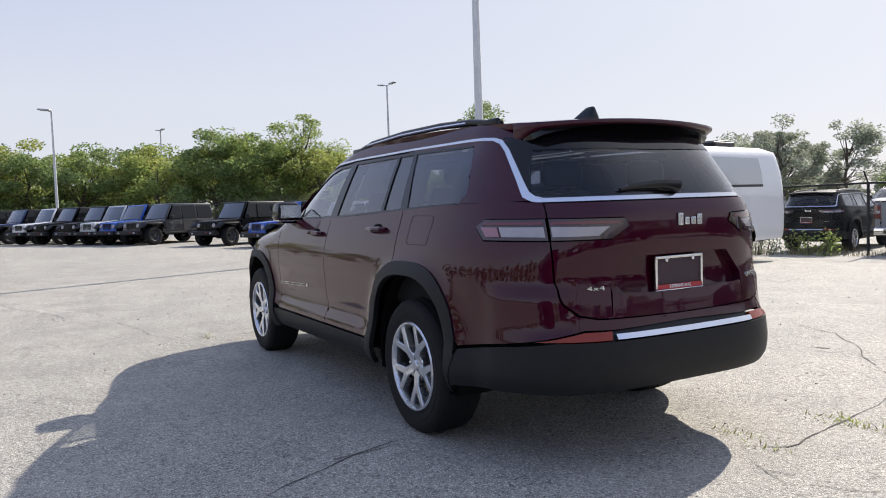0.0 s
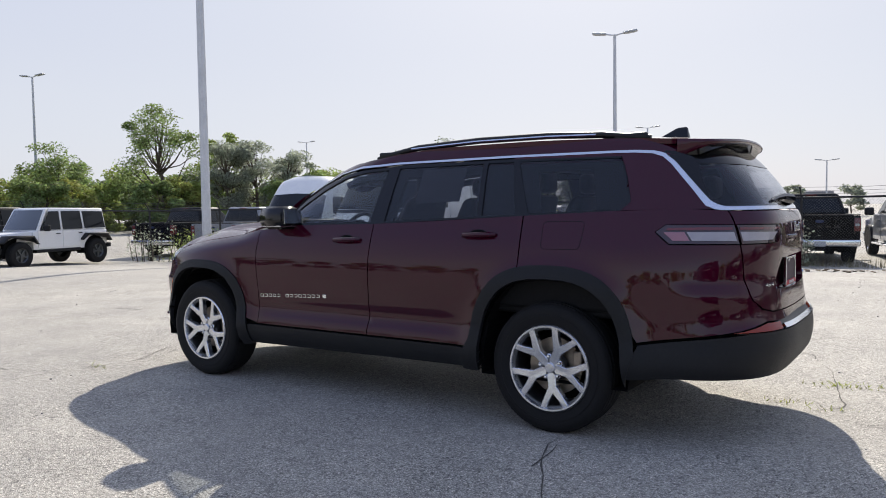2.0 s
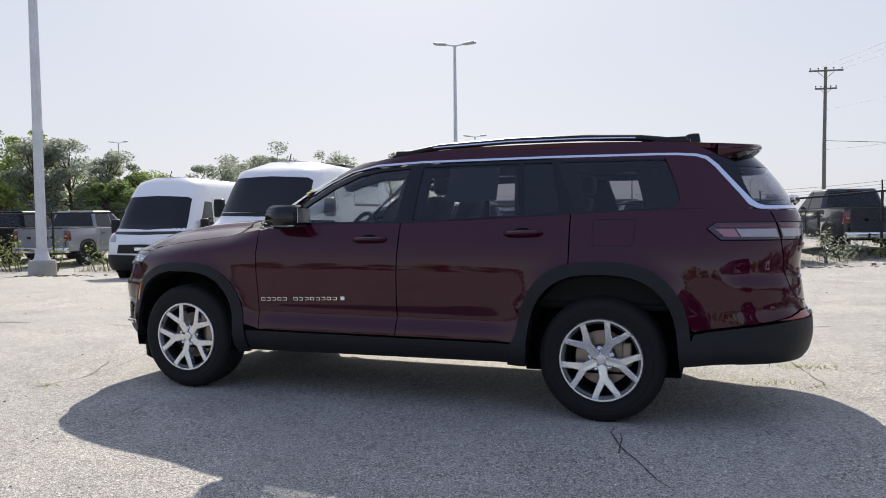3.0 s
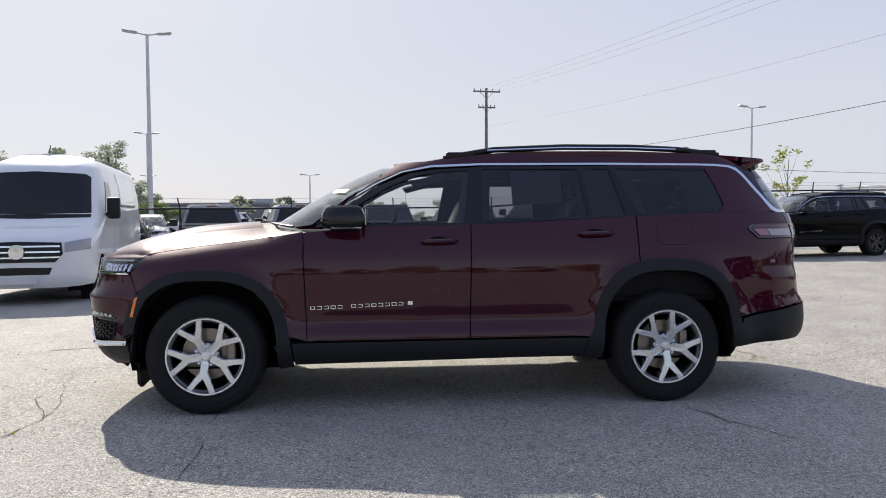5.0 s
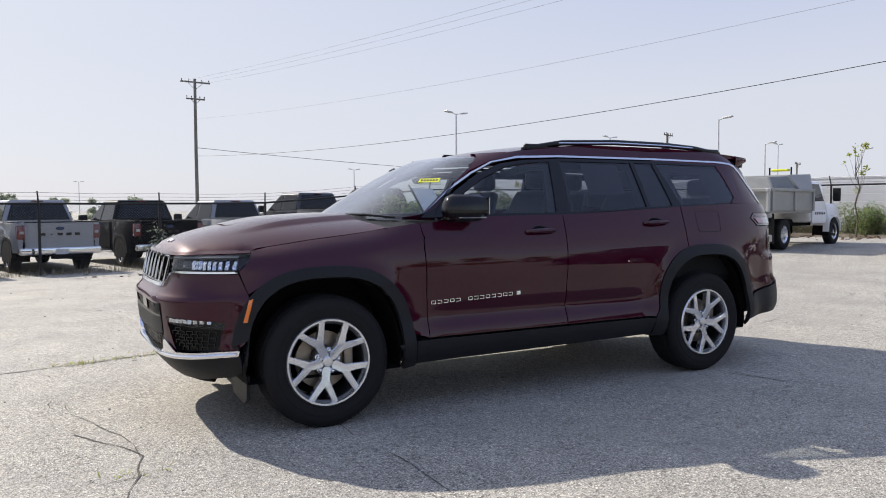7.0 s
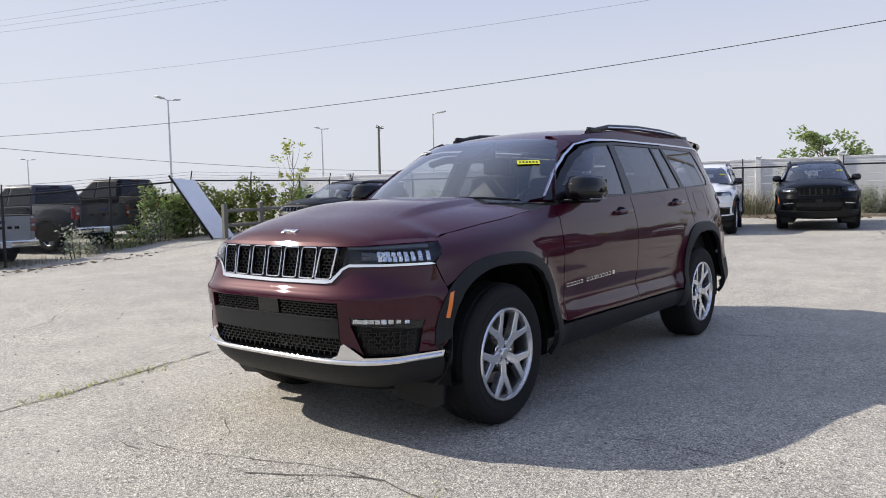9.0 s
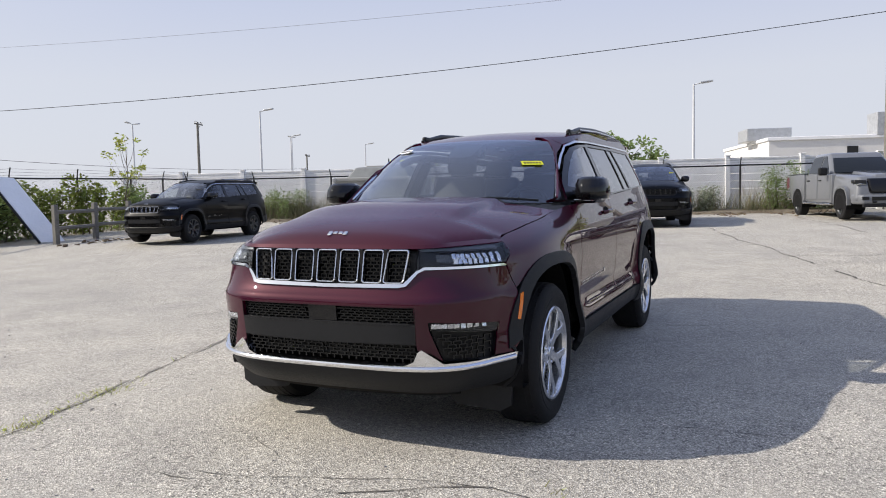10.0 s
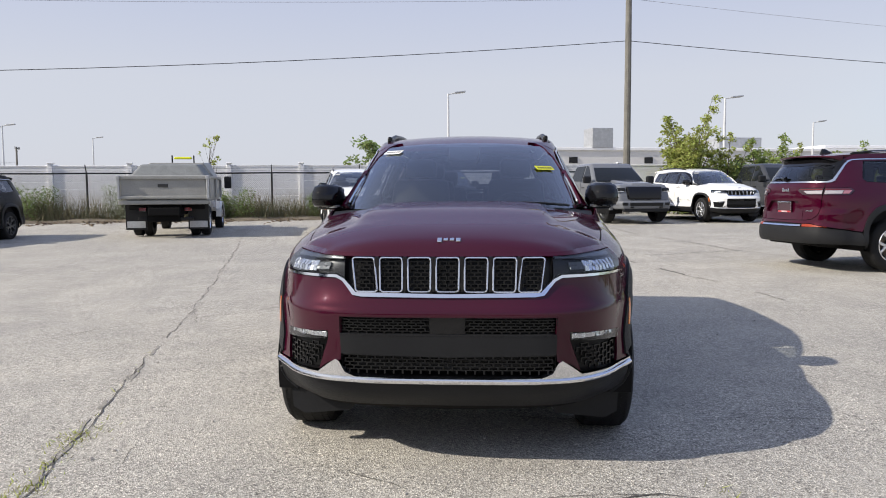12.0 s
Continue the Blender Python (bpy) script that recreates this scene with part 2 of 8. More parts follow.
def ground_material():
    """Old bleached asphalt: pale stones in a worn binder, with stains and lighter patches."""
    m = bpy.data.materials.new("worn_asphalt")
    m.use_nodes = True
    n, l = m.node_tree.nodes, m.node_tree.links
    p = n["Principled BSDF"]
    p.inputs["Roughness"].default_value = 0.80
    p.inputs["Specular IOR Level"].default_value = 0.35
    geo = n.new("ShaderNodeNewGeometry")

    def noise_(scale, detail=3.0, rough=0.55):
        t = n.new("ShaderNodeTexNoise")
        t.inputs["Scale"].default_value, t.inputs["Detail"].default_value, t.inputs["Roughness"].default_value = scale, detail, rough
        l.new(geo.outputs["Position"], t.inputs[0])
        return t.outputs[0]

    def ramp(src, *stops):
        r = n.new("ShaderNodeValToRGB")
        e = r.color_ramp.elements
        e[0].position, e[0].color = stops[0][0], (*stops[0][1], 1)
        e[1].position, e[1].color = stops[-1][0], (*stops[-1][1], 1)
        for at, c in stops[1:-1]:
            e.new(at).color = (*c, 1)
        l.new(src, r.inputs[0])
        return r.outputs[0]

    def mixed(kind, fac, a, b):
        x = n.new("ShaderNodeMix")
        x.data_type, x.blend_type = "RGBA", kind
        if isinstance(fac, float):
            x.inputs[0].default_value = fac
        else:
            l.new(fac, x.inputs[0])
        l.new(a, x.inputs[6]), l.new(b, x.inputs[7])
        return x.outputs[2]

    vor = n.new("ShaderNodeTexVoronoi")
    vor.inputs["Scale"].default_value = 140
    l.new(geo.outputs["Position"], vor.inputs["Vector"])
    sep = n.new("ShaderNodeSeparateColor")
    l.new(vor.outputs["Color"], sep.inputs[0])
    stone = ramp(sep.outputs[0], (0.0, (0.150, 0.145, 0.133)), (0.22, (0.360, 0.345, 0.312)), (0.75, (0.478, 0.457, 0.412)), (1.0, (0.80, 0.77, 0.70)))
    big = n.new("ShaderNodeTexVoronoi")
    big.inputs["Scale"].default_value = 55
    l.new(geo.outputs["Position"], big.inputs["Vector"])
    sep2 = n.new("ShaderNodeSeparateColor")
    l.new(big.outputs["Color"], sep2.inputs[0])
    chips = ramp(sep2.outputs[1], (0.0, (0.48, 0.48, 0.49)), (0.10, (0.95, 0.95, 0.95)), (0.90, (1.03, 1.03, 1.02)), (1.0, (1.32, 1.31, 1.28)))
    stone = mixed("MULTIPLY", 1.0, stone, chips)
    gaps = ramp(vor.outputs["Distance"], (0.30, (1.06, 1.06, 1.055)), (0.52, (0.92, 0.92, 0.91)), (0.80, (0.42, 0.41, 0.40)))
    stone = mixed("MULTIPLY", 1.0, stone, gaps)
    holes = ramp(noise_(48.0, 2, 0.6), (0.30, (0.20, 0.19, 0.18)), (0.375, (1.0, 1.0, 1.0)))
    stone = mixed("MULTIPLY", 1.0, stone, holes)
    pit = ramp(noise_(9.0, 5, 0.7), (0.28, (0.74, 0.74, 0.75)), (0.40, (1.0, 1.0, 1.0)))
    stone = mixed("MULTIPLY", 1.0, stone, pit)
    # fine dust has settled between the stones in places and evens them out
    dust = n.new("ShaderNodeRGB")
    dust.outputs[0].default_value = (0.388, 0.370, 0.333, 1)
    settled = ramp(noise_(0.8, 6, 0.62), (0.38, (0.02, 0.02, 0.02)), (0.66, (0.42, 0.42, 0.42)))
    stone = mixed("MIX", settled, stone, dust.outputs[0])
    broad = ramp(noise_(0.16, 5), (0.3, (0.90, 0.90, 0.905)), (0.7, (1.07, 1.06, 1.04)))
    patch = ramp(noise_(1.3, 6, 0.65), (0.32, (0.87, 0.87, 0.87)), (0.68, (1.10, 1.095, 1.08)))
    grit = ramp(noise_(30, 4, 0.7), (0.3, (0.89, 0.89, 0.89)), (0.7, (1.11, 1.11, 1.11)))
    c = mixed("MULTIPLY", 1.0, stone, broad)
    c = mixed("MULTIPLY", 1.0, c, patch)
    c = mixed("MULTIPLY", 1.0, c, grit)
    l.new(c, p.inputs["Base Color"])
    b, b2 = n.new("ShaderNodeBump"), n.new("ShaderNodeBump")
    b.inputs["Strength"].default_value, b.inputs["Distance"].default_value = 0.55, 0.006
    l.new(vor.outputs["Distance"], b.inputs["Height"])
    b2.inputs["Strength"].default_value, b2.inputs["Distance"].default_value = 0.3, 0.03
    l.new(noise_(5, 6), b2.inputs["Height"]), l.new(b.outputs[0], b2.inputs["Normal"]), l.new(b2.outputs[0], p.inputs["Normal"])
    return m


ASPHALT = ground_material()


# ---- mesh helpers ----
def part(name, bm, material, parent=None, label="", smooth=None):
    """Links a bmesh as one mesh object, under a thing or part."""
    if smooth is not None:
        cs = math.cos(radians(smooth))
        for f in bm.faces:
            f.smooth = True
        for e in bm.edges:
            if len(e.link_faces) == 2 and e.link_faces[0].normal.dot(e.link_faces[1].normal) < cs:
                e.smooth = False
    me = bpy.data.meshes.new(name)
    bm.to_mesh(me)
    bm.free()
    me.materials.append(material)
    ob = new(name, me)
    if parent:
        ob.parent = parent
    if label:
        ob["label"] = label
    return ob


def thing(name, label, category, group="", kind=""):
    """An Empty that carries a thing's parts."""
    ob = new(name)
    ob.empty_display_size = 0.2
    return tagged(ob, label, category, group, kind)


def box(bm, cx, cy, cz, sx, sy, sz, bevel=0.0, turn=None, seg=2):
    """A bevelled block of the given centre and full sizes."""
    m = Matrix.Translation((cx, cy, cz)) @ (turn or Matrix()) @ Matrix.Diagonal((sx, sy, sz, 1))
    r = bmesh.ops.create_cube(bm, size=1, matrix=m)
    if bevel:
        es = list({e for v in r["verts"] for e in v.link_edges})
        bmesh.ops.bevel(bm, geom=es, offset=bevel, segments=seg, affect="EDGES", profile=0.5)
    return bm


def hexa(bm, pts, bevel=0.0, seg=2):
    """A block from eight corners: the lower ring, then the upper one."""
    v = [bm.verts.new(p) for p in pts]
    fs = [(3, 2, 1, 0), (4, 5, 6, 7), (0, 1, 5, 4), (1, 2, 6, 5), (2, 3, 7, 6), (3, 0, 4, 7)]
    made = [bm.faces.new([v[i] for i in f]) for f in fs]
    bmesh.ops.recalc_face_normals(bm, faces=made)
    if bevel:
        es = list({e for f in made for e in f.edges})
        bmesh.ops.bevel(bm, geom=es, offset=bevel, segments=seg, affect="EDGES", profile=0.5)
    return bm


def prism(bm, prof, y0, y1, bevel=0.0, inset=0.0, axis="y"):
    """A profile of (x, z) points drawn out from y0 to y1, both ends drawn in by inset."""
    n = len(prof)
    cx, cz = sum(p[0] for p in prof) / n, sum(p[1] for p in prof) / n
    rings = []
    for y in (y0, y1):
        ring = []
        for x, z in prof:
            if axis == "y":
                ring.append(bm.verts.new((x, y, z)))
            elif axis == "z":
                ring.append(bm.verts.new((x, z, y)))
            else:
                ring.append(bm.verts.new((y, x, z)))
        rings.append(ring)
    fs = [bm.faces.new(rings[0]), bm.faces.new(rings[1])]
    for i in range(n):
        j = (i + 1) % n
        fs.append(bm.faces.new((rings[0][i], rings[0][j], rings[1][j], rings[1][i])))
    bmesh.ops.recalc_face_normals(bm, faces=fs)
    if bevel:
        es = list({e for f in fs for e in f.edges})
        bmesh.ops.bevel(bm, geom=es, offset=bevel, segments=2, affect="EDGES", profile=0.5)
    return bm


def lathe(bm, prof, n=40, axis="y"):
    """A profile of (radius, offset) points turned about the y axis (or z)."""
    rings = []
    for r, o in prof:
        ring = []
        for i in range(n):
            a = 2 * math.pi * i / n
            c, s = r * math.cos(a), r * math.sin(a)
            ring.append(bm.verts.new((c, o, s) if axis == "y" else (c, s, o)))
        rings.append(ring)
    for a, b in zip(rings, rings[1:]):
        for i in range(n):
            j = (i + 1) % n
            bm.faces.new((a[i], a[j], b[j], b[i]))
    bmesh.ops.remove_doubles(bm, verts=bm.verts, dist=1e-5)
    bmesh.ops.recalc_face_normals(bm, faces=bm.faces)
    return bm


def tube(bm, pts, rads, n=8, cap=True):
    """A round bar through points, with a radius at each."""
    rings = []
    pts = [Vector(p) for p in pts]
    up = Vector((0.31, 0.17, 0.93))
    for i, p in enumerate(pts):
        d = (pts[min(i + 1, len(pts) - 1)] - pts[max(i - 1, 0)]).normalized()
        a = d.cross(up)
        if a.length < 0.05:
            a = d.cross(Vector((1, 0, 0)))
        a.normalize()
        b = d.cross(a)
        r = rads[i] if isinstance(rads, (list, tuple)) else rads
        rings.append([bm.verts.new(p + (a * math.cos(2 * math.pi * k / n) + b * math.sin(2 * math.pi * k / n)) * r) for k in range(n)])
    for a, b in zip(rings, rings[1:]):
        for k in range(n):
            bm.faces.new((a[k], a[(k + 1) % n], b[(k + 1) % n], b[k]))
    if cap:
        bm.faces.new(rings[0][::-1]), bm.faces.new(rings[-1])
    return bm


def curve_of(*pts):
    """A smooth function through (x, value) points, without overshoot."""
    xs = [p[0] for p in pts]
    ys = [p[1] for p in pts]
    d = [(ys[i + 1] - ys[i]) / (xs[i + 1] - xs[i]) for i in range(len(xs) - 1)]
    m = [d[0]] + [0 if a * b <= 0 else 2 * a * b / (a + b) for a, b in zip(d, d[1:])] + [d[-1]]

    def at(x):
        if x <= xs[0]:
            return ys[0]
        if x >= xs[-1]:
            return ys[-1]
        i = max(k for k in range(len(xs)) if xs[k] <= x)
        i = min(i, len(xs) - 2)
        h = xs[i + 1] - xs[i]
        t = (x - xs[i]) / h
        return (2 * t**3 - 3 * t**2 + 1) * ys[i] + (t**3 - 2 * t**2 + t) * h * m[i] + (3 * t**2 - 2 * t**3) * ys[i + 1] + (t**3 - t**2) * h * m[i + 1]
    return at


def joined(bm, other):
    """Adds a mesh's geometry to a bmesh."""
    me = bpy.data.meshes.new("tmp")
    other.to_mesh(me)
    other.free()
    bm.from_mesh(me)
    bpy.data.meshes.remove(me)
    return bm


class Wrap:
    """The outside of a vehicle's half, y > 0: at each height a plan outline with straight sides and rounded ends.
    u runs from -2 (the tail's middle) over -1..0 (the side) to 1 (the nose's middle)."""

    def __init__(self, w, xf, df, xr, dr, a=2.5, b=4.7, ar=2.5, br=4.5, carve=None):
        self.w, self.xf, self.df, self.xr, self.dr, self.a, self.b, self.ar, self.br, self.carve = w, xf, df, xr, dr, a, b, ar, br, carve

    def ends(self, z):
        f, r = self.xf(z), self.xr(z)
        return f - self.df(z), f, r + self.dr(z), r

    def at(self, u, z):
        s, f, q, r = self.ends(z)
        w = self.w(z)
        if u >= 0:
            th = min(u, 1) * math.pi / 2
            x, y = s + (f - s) * math.sin(th) ** (2 / self.a), w * max(math.cos(th), 0) ** (2 / self.b)
        elif u <= -1:
            th = min(-1 - u, 1) * math.pi / 2
            x, y = q + (r - q) * math.sin(th) ** (2 / self.ar), w * max(math.cos(th), 0) ** (2 / self.br)
        else:
            x, y = q + (s - q) * (u + 1), w
        if y < 1e-4:
            y = 0.0
        if self.carve and y > 0:
            y += self.carve(x, y, z) * min(1, y / (0.75 * w)) ** 6
        return Vector((x, y, z))

    def u_of(self, kind, v, z):
        s, f, q, r = self.ends(z)
        w = self.w(z)
        if kind == "s":
            if v > s:
                return math.asin(min(1, ((v - s) / (f - s))) ** (self.a / 2)) / (math.pi / 2)
            if v < q:
                return -1 - math.asin(min(1, ((v - q) / (r - q))) ** (self.ar / 2)) / (math.pi / 2)
            return (v - q) / (s - q) - 1
        k = min(1, abs(v) / w)
        if kind == "f":
            return math.acos(k ** (self.b / 2)) / (math.pi / 2)
        return -1 - math.acos(k ** (self.br / 2)) / (math.pi / 2)

    def normal(self, u, z):
        e = 0.004
        if u >= 1 - 1e-6 or u <= -2 + 1e-6:
            p = self.at(u, z + e) - self.at(u, z - e)
            n = Vector((p.z, 0, -p.x))
            return (n if (u > 0) == (n.x > 0) else -n).normalized()
        du = e if -1 < u < 0 else 0.01
        a = self.at(min(1, u + du), z) - self.at(max(-2, u - du), z)
        b = self.at(u, z + e) - self.at(u, z - e)
        n = a.cross(b)
        if n.length < 1e-12:
            return Vector((1 if u > 0 else -1, 0, 0))
        n.normalize()
        ref = Vector((0, 1, 0)) if -1.3 < u < 0.3 else Vector((1 if u > 0 else -1, 0.6, 0))
        return n if n.dot(ref) > 0 else -n


class Sheet:
    """A height field z(x, y) with the same ways as Wrap: u is x, v is y."""

    def __init__(self, z):
        self.z = z

    def at(self, u, v):
        return Vector((u, v, self.z(u, v)))

    def u_of(self, kind, v, z):
        return v

    def normal(self, u, v):
        e = 0.004
        return Vector((-(self.z(u + e, v) - self.z(u - e, v)) / (2 * e), -(self.z(u, v + e) - self.z(u, v - e)) / (2 * e), 1)).normalized()


class Bowed(Sheet):
    """A raked pane x(y, z), bowed across: u is y, v is z."""

    def at(self, u, v):
        return Vector((self.z(u, v), u, v))

    def normal(self, u, v):
        e = 0.004
        return (self.at(u + e, v) - self.at(u - e, v)).cross(self.at(u, v + e) - self.at(u, v - e)).normalized()


def clip_cell(poly, x0, x1, y0, y1):
    for ax, lim, sign in ((0, x0, 1), (0, x1, -1), (1, y0, 1), (1, y1, -1)):
        out = []
        for i, p in enumerate(poly):
            q = poly[i - 1]
            a, b = (q[ax] - lim) * sign, (p[ax] - lim) * sign
            if (a < 0) != (b < 0):
                t = a / (a - b)
                out.append((q[0] + (p[0] - q[0]) * t, q[1] + (p[1] - q[1]) * t))
            if b >= 0:
                out.append(p)
        poly = out
        if len(poly) < 3:
            return []
    return poly


def outline(surf, spec, step=0.05):
    """Turns corners (kind, value, height) into a fine polygon in the surface's own coordinates."""
    out = []
    n = len(spec)
    for i in range(n):
        k0, a0, z0 = spec[i]
        k1, a1, z1 = spec[(i + 1) % n]
        d = math.hypot(a1 - a0, z1 - z0) if k0 == k1 else 0.3
        m = max(1, int(d / step))
        for j in range(m):
            t = j / m
            z = z0 + (z1 - z0) * t
            if k0 == k1:
                u = surf.u_of(k0, a0 + (a1 - a0) * t, z)
            else:
                u = surf.u_of(k0, a0, z0) * (1 - t) + surf.u_of(k1, a1, z1) * t
            out.append((u, z))
    return out


def grid_lines(surf, lo, hi, v, step):
    """Lines of u about a step apart in metres."""
    if isinstance(surf, Sheet):
        n = max(1, round((hi - lo) / step))
        return [lo + (hi - lo) * i / n for i in range(n + 1)]
    fine = [lo + (hi - lo) * i / 400 for i in range(401)]
    fine += [1 - 10 ** (-k / 3) for k in range(3, 22) if lo < 1 - 10 ** (-k / 3) < hi]
    fine += [-2 + 10 ** (-k / 3) for k in range(3, 22) if lo < -2 + 10 ** (-k / 3) < hi]
    fine.sort()
    out, last = [lo], surf.at(lo, v)
    for u in fine:
        p = surf.at(u, v)
        if (p - last).length >= step:
            out.append(u)
            last = p
    out.append(hi)
    return out


def panel_bm(surf, poly, step=0.05, off=0.0, thick=0.012, gap=0.0, mirror=""):
    """A piece of a surface inside a polygon, with folded edges. mirror: 'both' closes it over the middle plane."""
    if gap:
        n = len(poly)
        area = sum(poly[i - 1][0] * poly[i][1] - poly[i][0] * poly[i - 1][1] for i in range(n))
        sg = 1 if area > 0 else -1
        moved = []
        for i, (u, z) in enumerate(poly):
            if isinstance(surf, Sheet):
                m = 1.0
            else:
                m = max(0.05, (surf.at(min(1, u + 0.01), z) - surf.at(max(-2, u - 0.01), z)).length / 0.02)
            a, b = poly[i - 1], poly[(i + 1) % n]
            tx, tz = (b[0] - a[0]) * m, b[1] - a[1]
            q = math.hypot(tx, tz) or 1
            un = u - sg * tz / q * gap / m
            if abs(u) < 1e-9 and isinstance(surf, Sheet):
                un = u
            if u >= 1 - 1e-6 or u <= -2 + 1e-6:
                un = u
            moved.append((un, z + sg * tx / q * gap))
        poly = moved
    if sum(poly[i - 1][0] * poly[i][1] - poly[i][0] * poly[i - 1][1] for i in range(len(poly))) < 0:
        poly = poly[::-1]
    us, vs = [p[0] for p in poly], [p[1] for p in poly]
    gu = grid_lines(surf, min(us), max(us), (min(vs) + max(vs)) / 2, step)
    nv = max(1, round((max(vs) - min(vs)) / step))
    gv = [min(vs) + (max(vs) - min(vs)) * i / nv for i in range(nv + 1)]
    P = np.array(poly)
    Q = np.roll(P, 1, 0)
    bm = bmesh.new()
    cache = {}

    def vert(u, v):
        k = (round(u, 6), round(v, 6))
        if k not in cache:
            p = surf.at(u, v)
            if off:
                p = p + surf.normal(u, v) * off
            cache[k] = bm.verts.new(p)
        return cache[k]
    lo, hi = np.minimum(P, Q), np.maximum(P, Q)
    for i in range(len(gu) - 1):
        for j in range(len(gv) - 1):
            x0, x1, y0, y1 = gu[i], gu[i + 1], gv[j], gv[j + 1]
            if x1 - x0 < 1e-9:
                continue
            near = ((lo[:, 0] <= x1) & (hi[:, 0] >= x0) & (lo[:, 1] <= y1) & (hi[:, 1] >= y0)).any()
            if near:
                cell = clip_cell(poly, x0, x1, y0, y1)
            else:
                cx, cy = (x0 + x1) / 2, (y0 + y1) / 2
                cr = ((P[:, 1] > cy) != (Q[:, 1] > cy))
                with np.errstate(divide="ignore", invalid="ignore"):
                    xi = P[:, 0] + (cy - P[:, 1]) * (Q[:, 0] - P[:, 0]) / (Q[:, 1] - P[:, 1])
                cell = [(x0, y0), (x1, y0), (x1, y1), (x0, y1)] if (cr & (xi > cx)).sum() % 2 else []
            if len(cell) < 3:
                continue
            ring = []
            for u, v in cell:
                w = vert(u, v)
                if w not in ring:
                    ring.append(w)
            if len(ring) >= 3:
                try:
                    bm.faces.new(ring)
                except ValueError:
                    pass
    bmesh.ops.remove_doubles(bm, verts=bm.verts, dist=0.0006)
    bmesh.ops.dissolve_degenerate(bm, dist=0.0003, edges=bm.edges)
    bm.normal_update()
    # outward is away from the middle of the vehicle
    vote = 0.0
    for f in bm.faces:
        c = f.calc_center_median()
        ref = Vector((0, 0, 1)) if isinstance(surf, Sheet) else Vector((c.x * 0.35, c.y, 0.05))
        vote += f.normal.dot(ref) * f.calc_area()
    if vote < 0:
        bmesh.ops.reverse_faces(bm, faces=bm.faces)
    bm.normal_update()
    if mirror == "both":
        r = bmesh.ops.duplicate(bm, geom=bm.faces[:])
        vs_ = [g for g in r["geom"] if isinstance(g, bmesh.types.BMVert)]
        for v in vs_:
            v.co.y = -v.co.y
        bmesh.ops.reverse_faces(bm, faces=[g for g in r["geom"] if isinstance(g, bmesh.types.BMFace)])
        bmesh.ops.remove_doubles(bm, verts=[v for v in bm.verts if abs(v.co.y) < 0.003], dist=0.0061)
        bm.normal_update()
    for f in bm.faces:
        f.smooth = True
    if thick:
        rim = [e for e in bm.edges if len(e.link_faces) == 1]
        norm = {v: v.normal.copy() for e in rim for v in e.verts}
        r = bmesh.ops.extrude_edge_only(bm, edges=rim)
        old = {}
        for v in [g for g in r["geom"] if isinstance(g, bmesh.types.BMVert)]:
            src = min((e.other_vert(v) for e in v.link_edges if e.other_vert(v) in norm), key=lambda q: (q.co - v.co).length, default=None)
            if src is not None:
                old[v] = norm[src]
        for v, n_ in old.items():
            v.co -= n_ * thick
        for e in rim:
            e.smooth = False
    if mirror == "other":
        for v in bm.verts:
            v.co.y = -v.co.y
        bmesh.ops.reverse_faces(bm, faces=bm.faces)
    return bm


def S(*pts):
    return [("s", x, z) for x, z in pts]


def F(*pts):
    return [("f", y, z) for y, z in pts]


def R(*pts):
    return [("r", y, z) for y, z in pts]


def words(text, size, material, parent, m, name="lettering", depth=0.003, label=""):
    """Raised letters at a pose."""
    cu = bpy.data.curves.new(name, "FONT")
    cu.body, cu.size, cu.extrude, cu.align_x, cu.align_y = text, size, depth, "CENTER", "CENTER"
    tmp = bpy.data.objects.new("tmp_text", cu)
    me = bpy.data.meshes.new_from_object(tmp)
    bpy.data.objects.remove(tmp)
    me.materials.clear()
    me.materials.append(material)
    ob = new(name, me)
    ob.parent = parent
    ob.matrix_basis = m
    if label:
        ob["label"] = label
    return ob


# ---- the lot's own directions: along the rows, and across them ----
ROW = radians(14.2)
UX, UY = math.cos(ROW), math.sin(ROW)


def lot(u, v):
    """World place of a spot given along and across the parking rows."""
    return u * UX - v * UY, u * UY + v * UX


def height(x, y):
    """The lot's gentle fall: level by the car, rising behind it, dropping ahead of it."""
    h = 0.0
    if x < -2:
        t = -x - 2
        t = t * t / (t + 0.8)
        h += 0.1 * (1 - math.exp(-t / 4)) + 0.011 * min(t, 24)
    if x > 4:
        t = x - 4
        h -= 0.13 * (1 - math.exp(-(t * t) / 90))
    # fall towards the long fence
    u, v = x * UX + y * UY, y * UX - x * UY

    def ease(q):
        q = max(0.0, min(1.0, q))
        return q * q * (3 - 2 * q)
    return h - 0.34 * ease((-7 - v) / 9.4) * ease((u + 13) / 5) * ease((v + 40) / 14) * ease((30 - u) / 14)


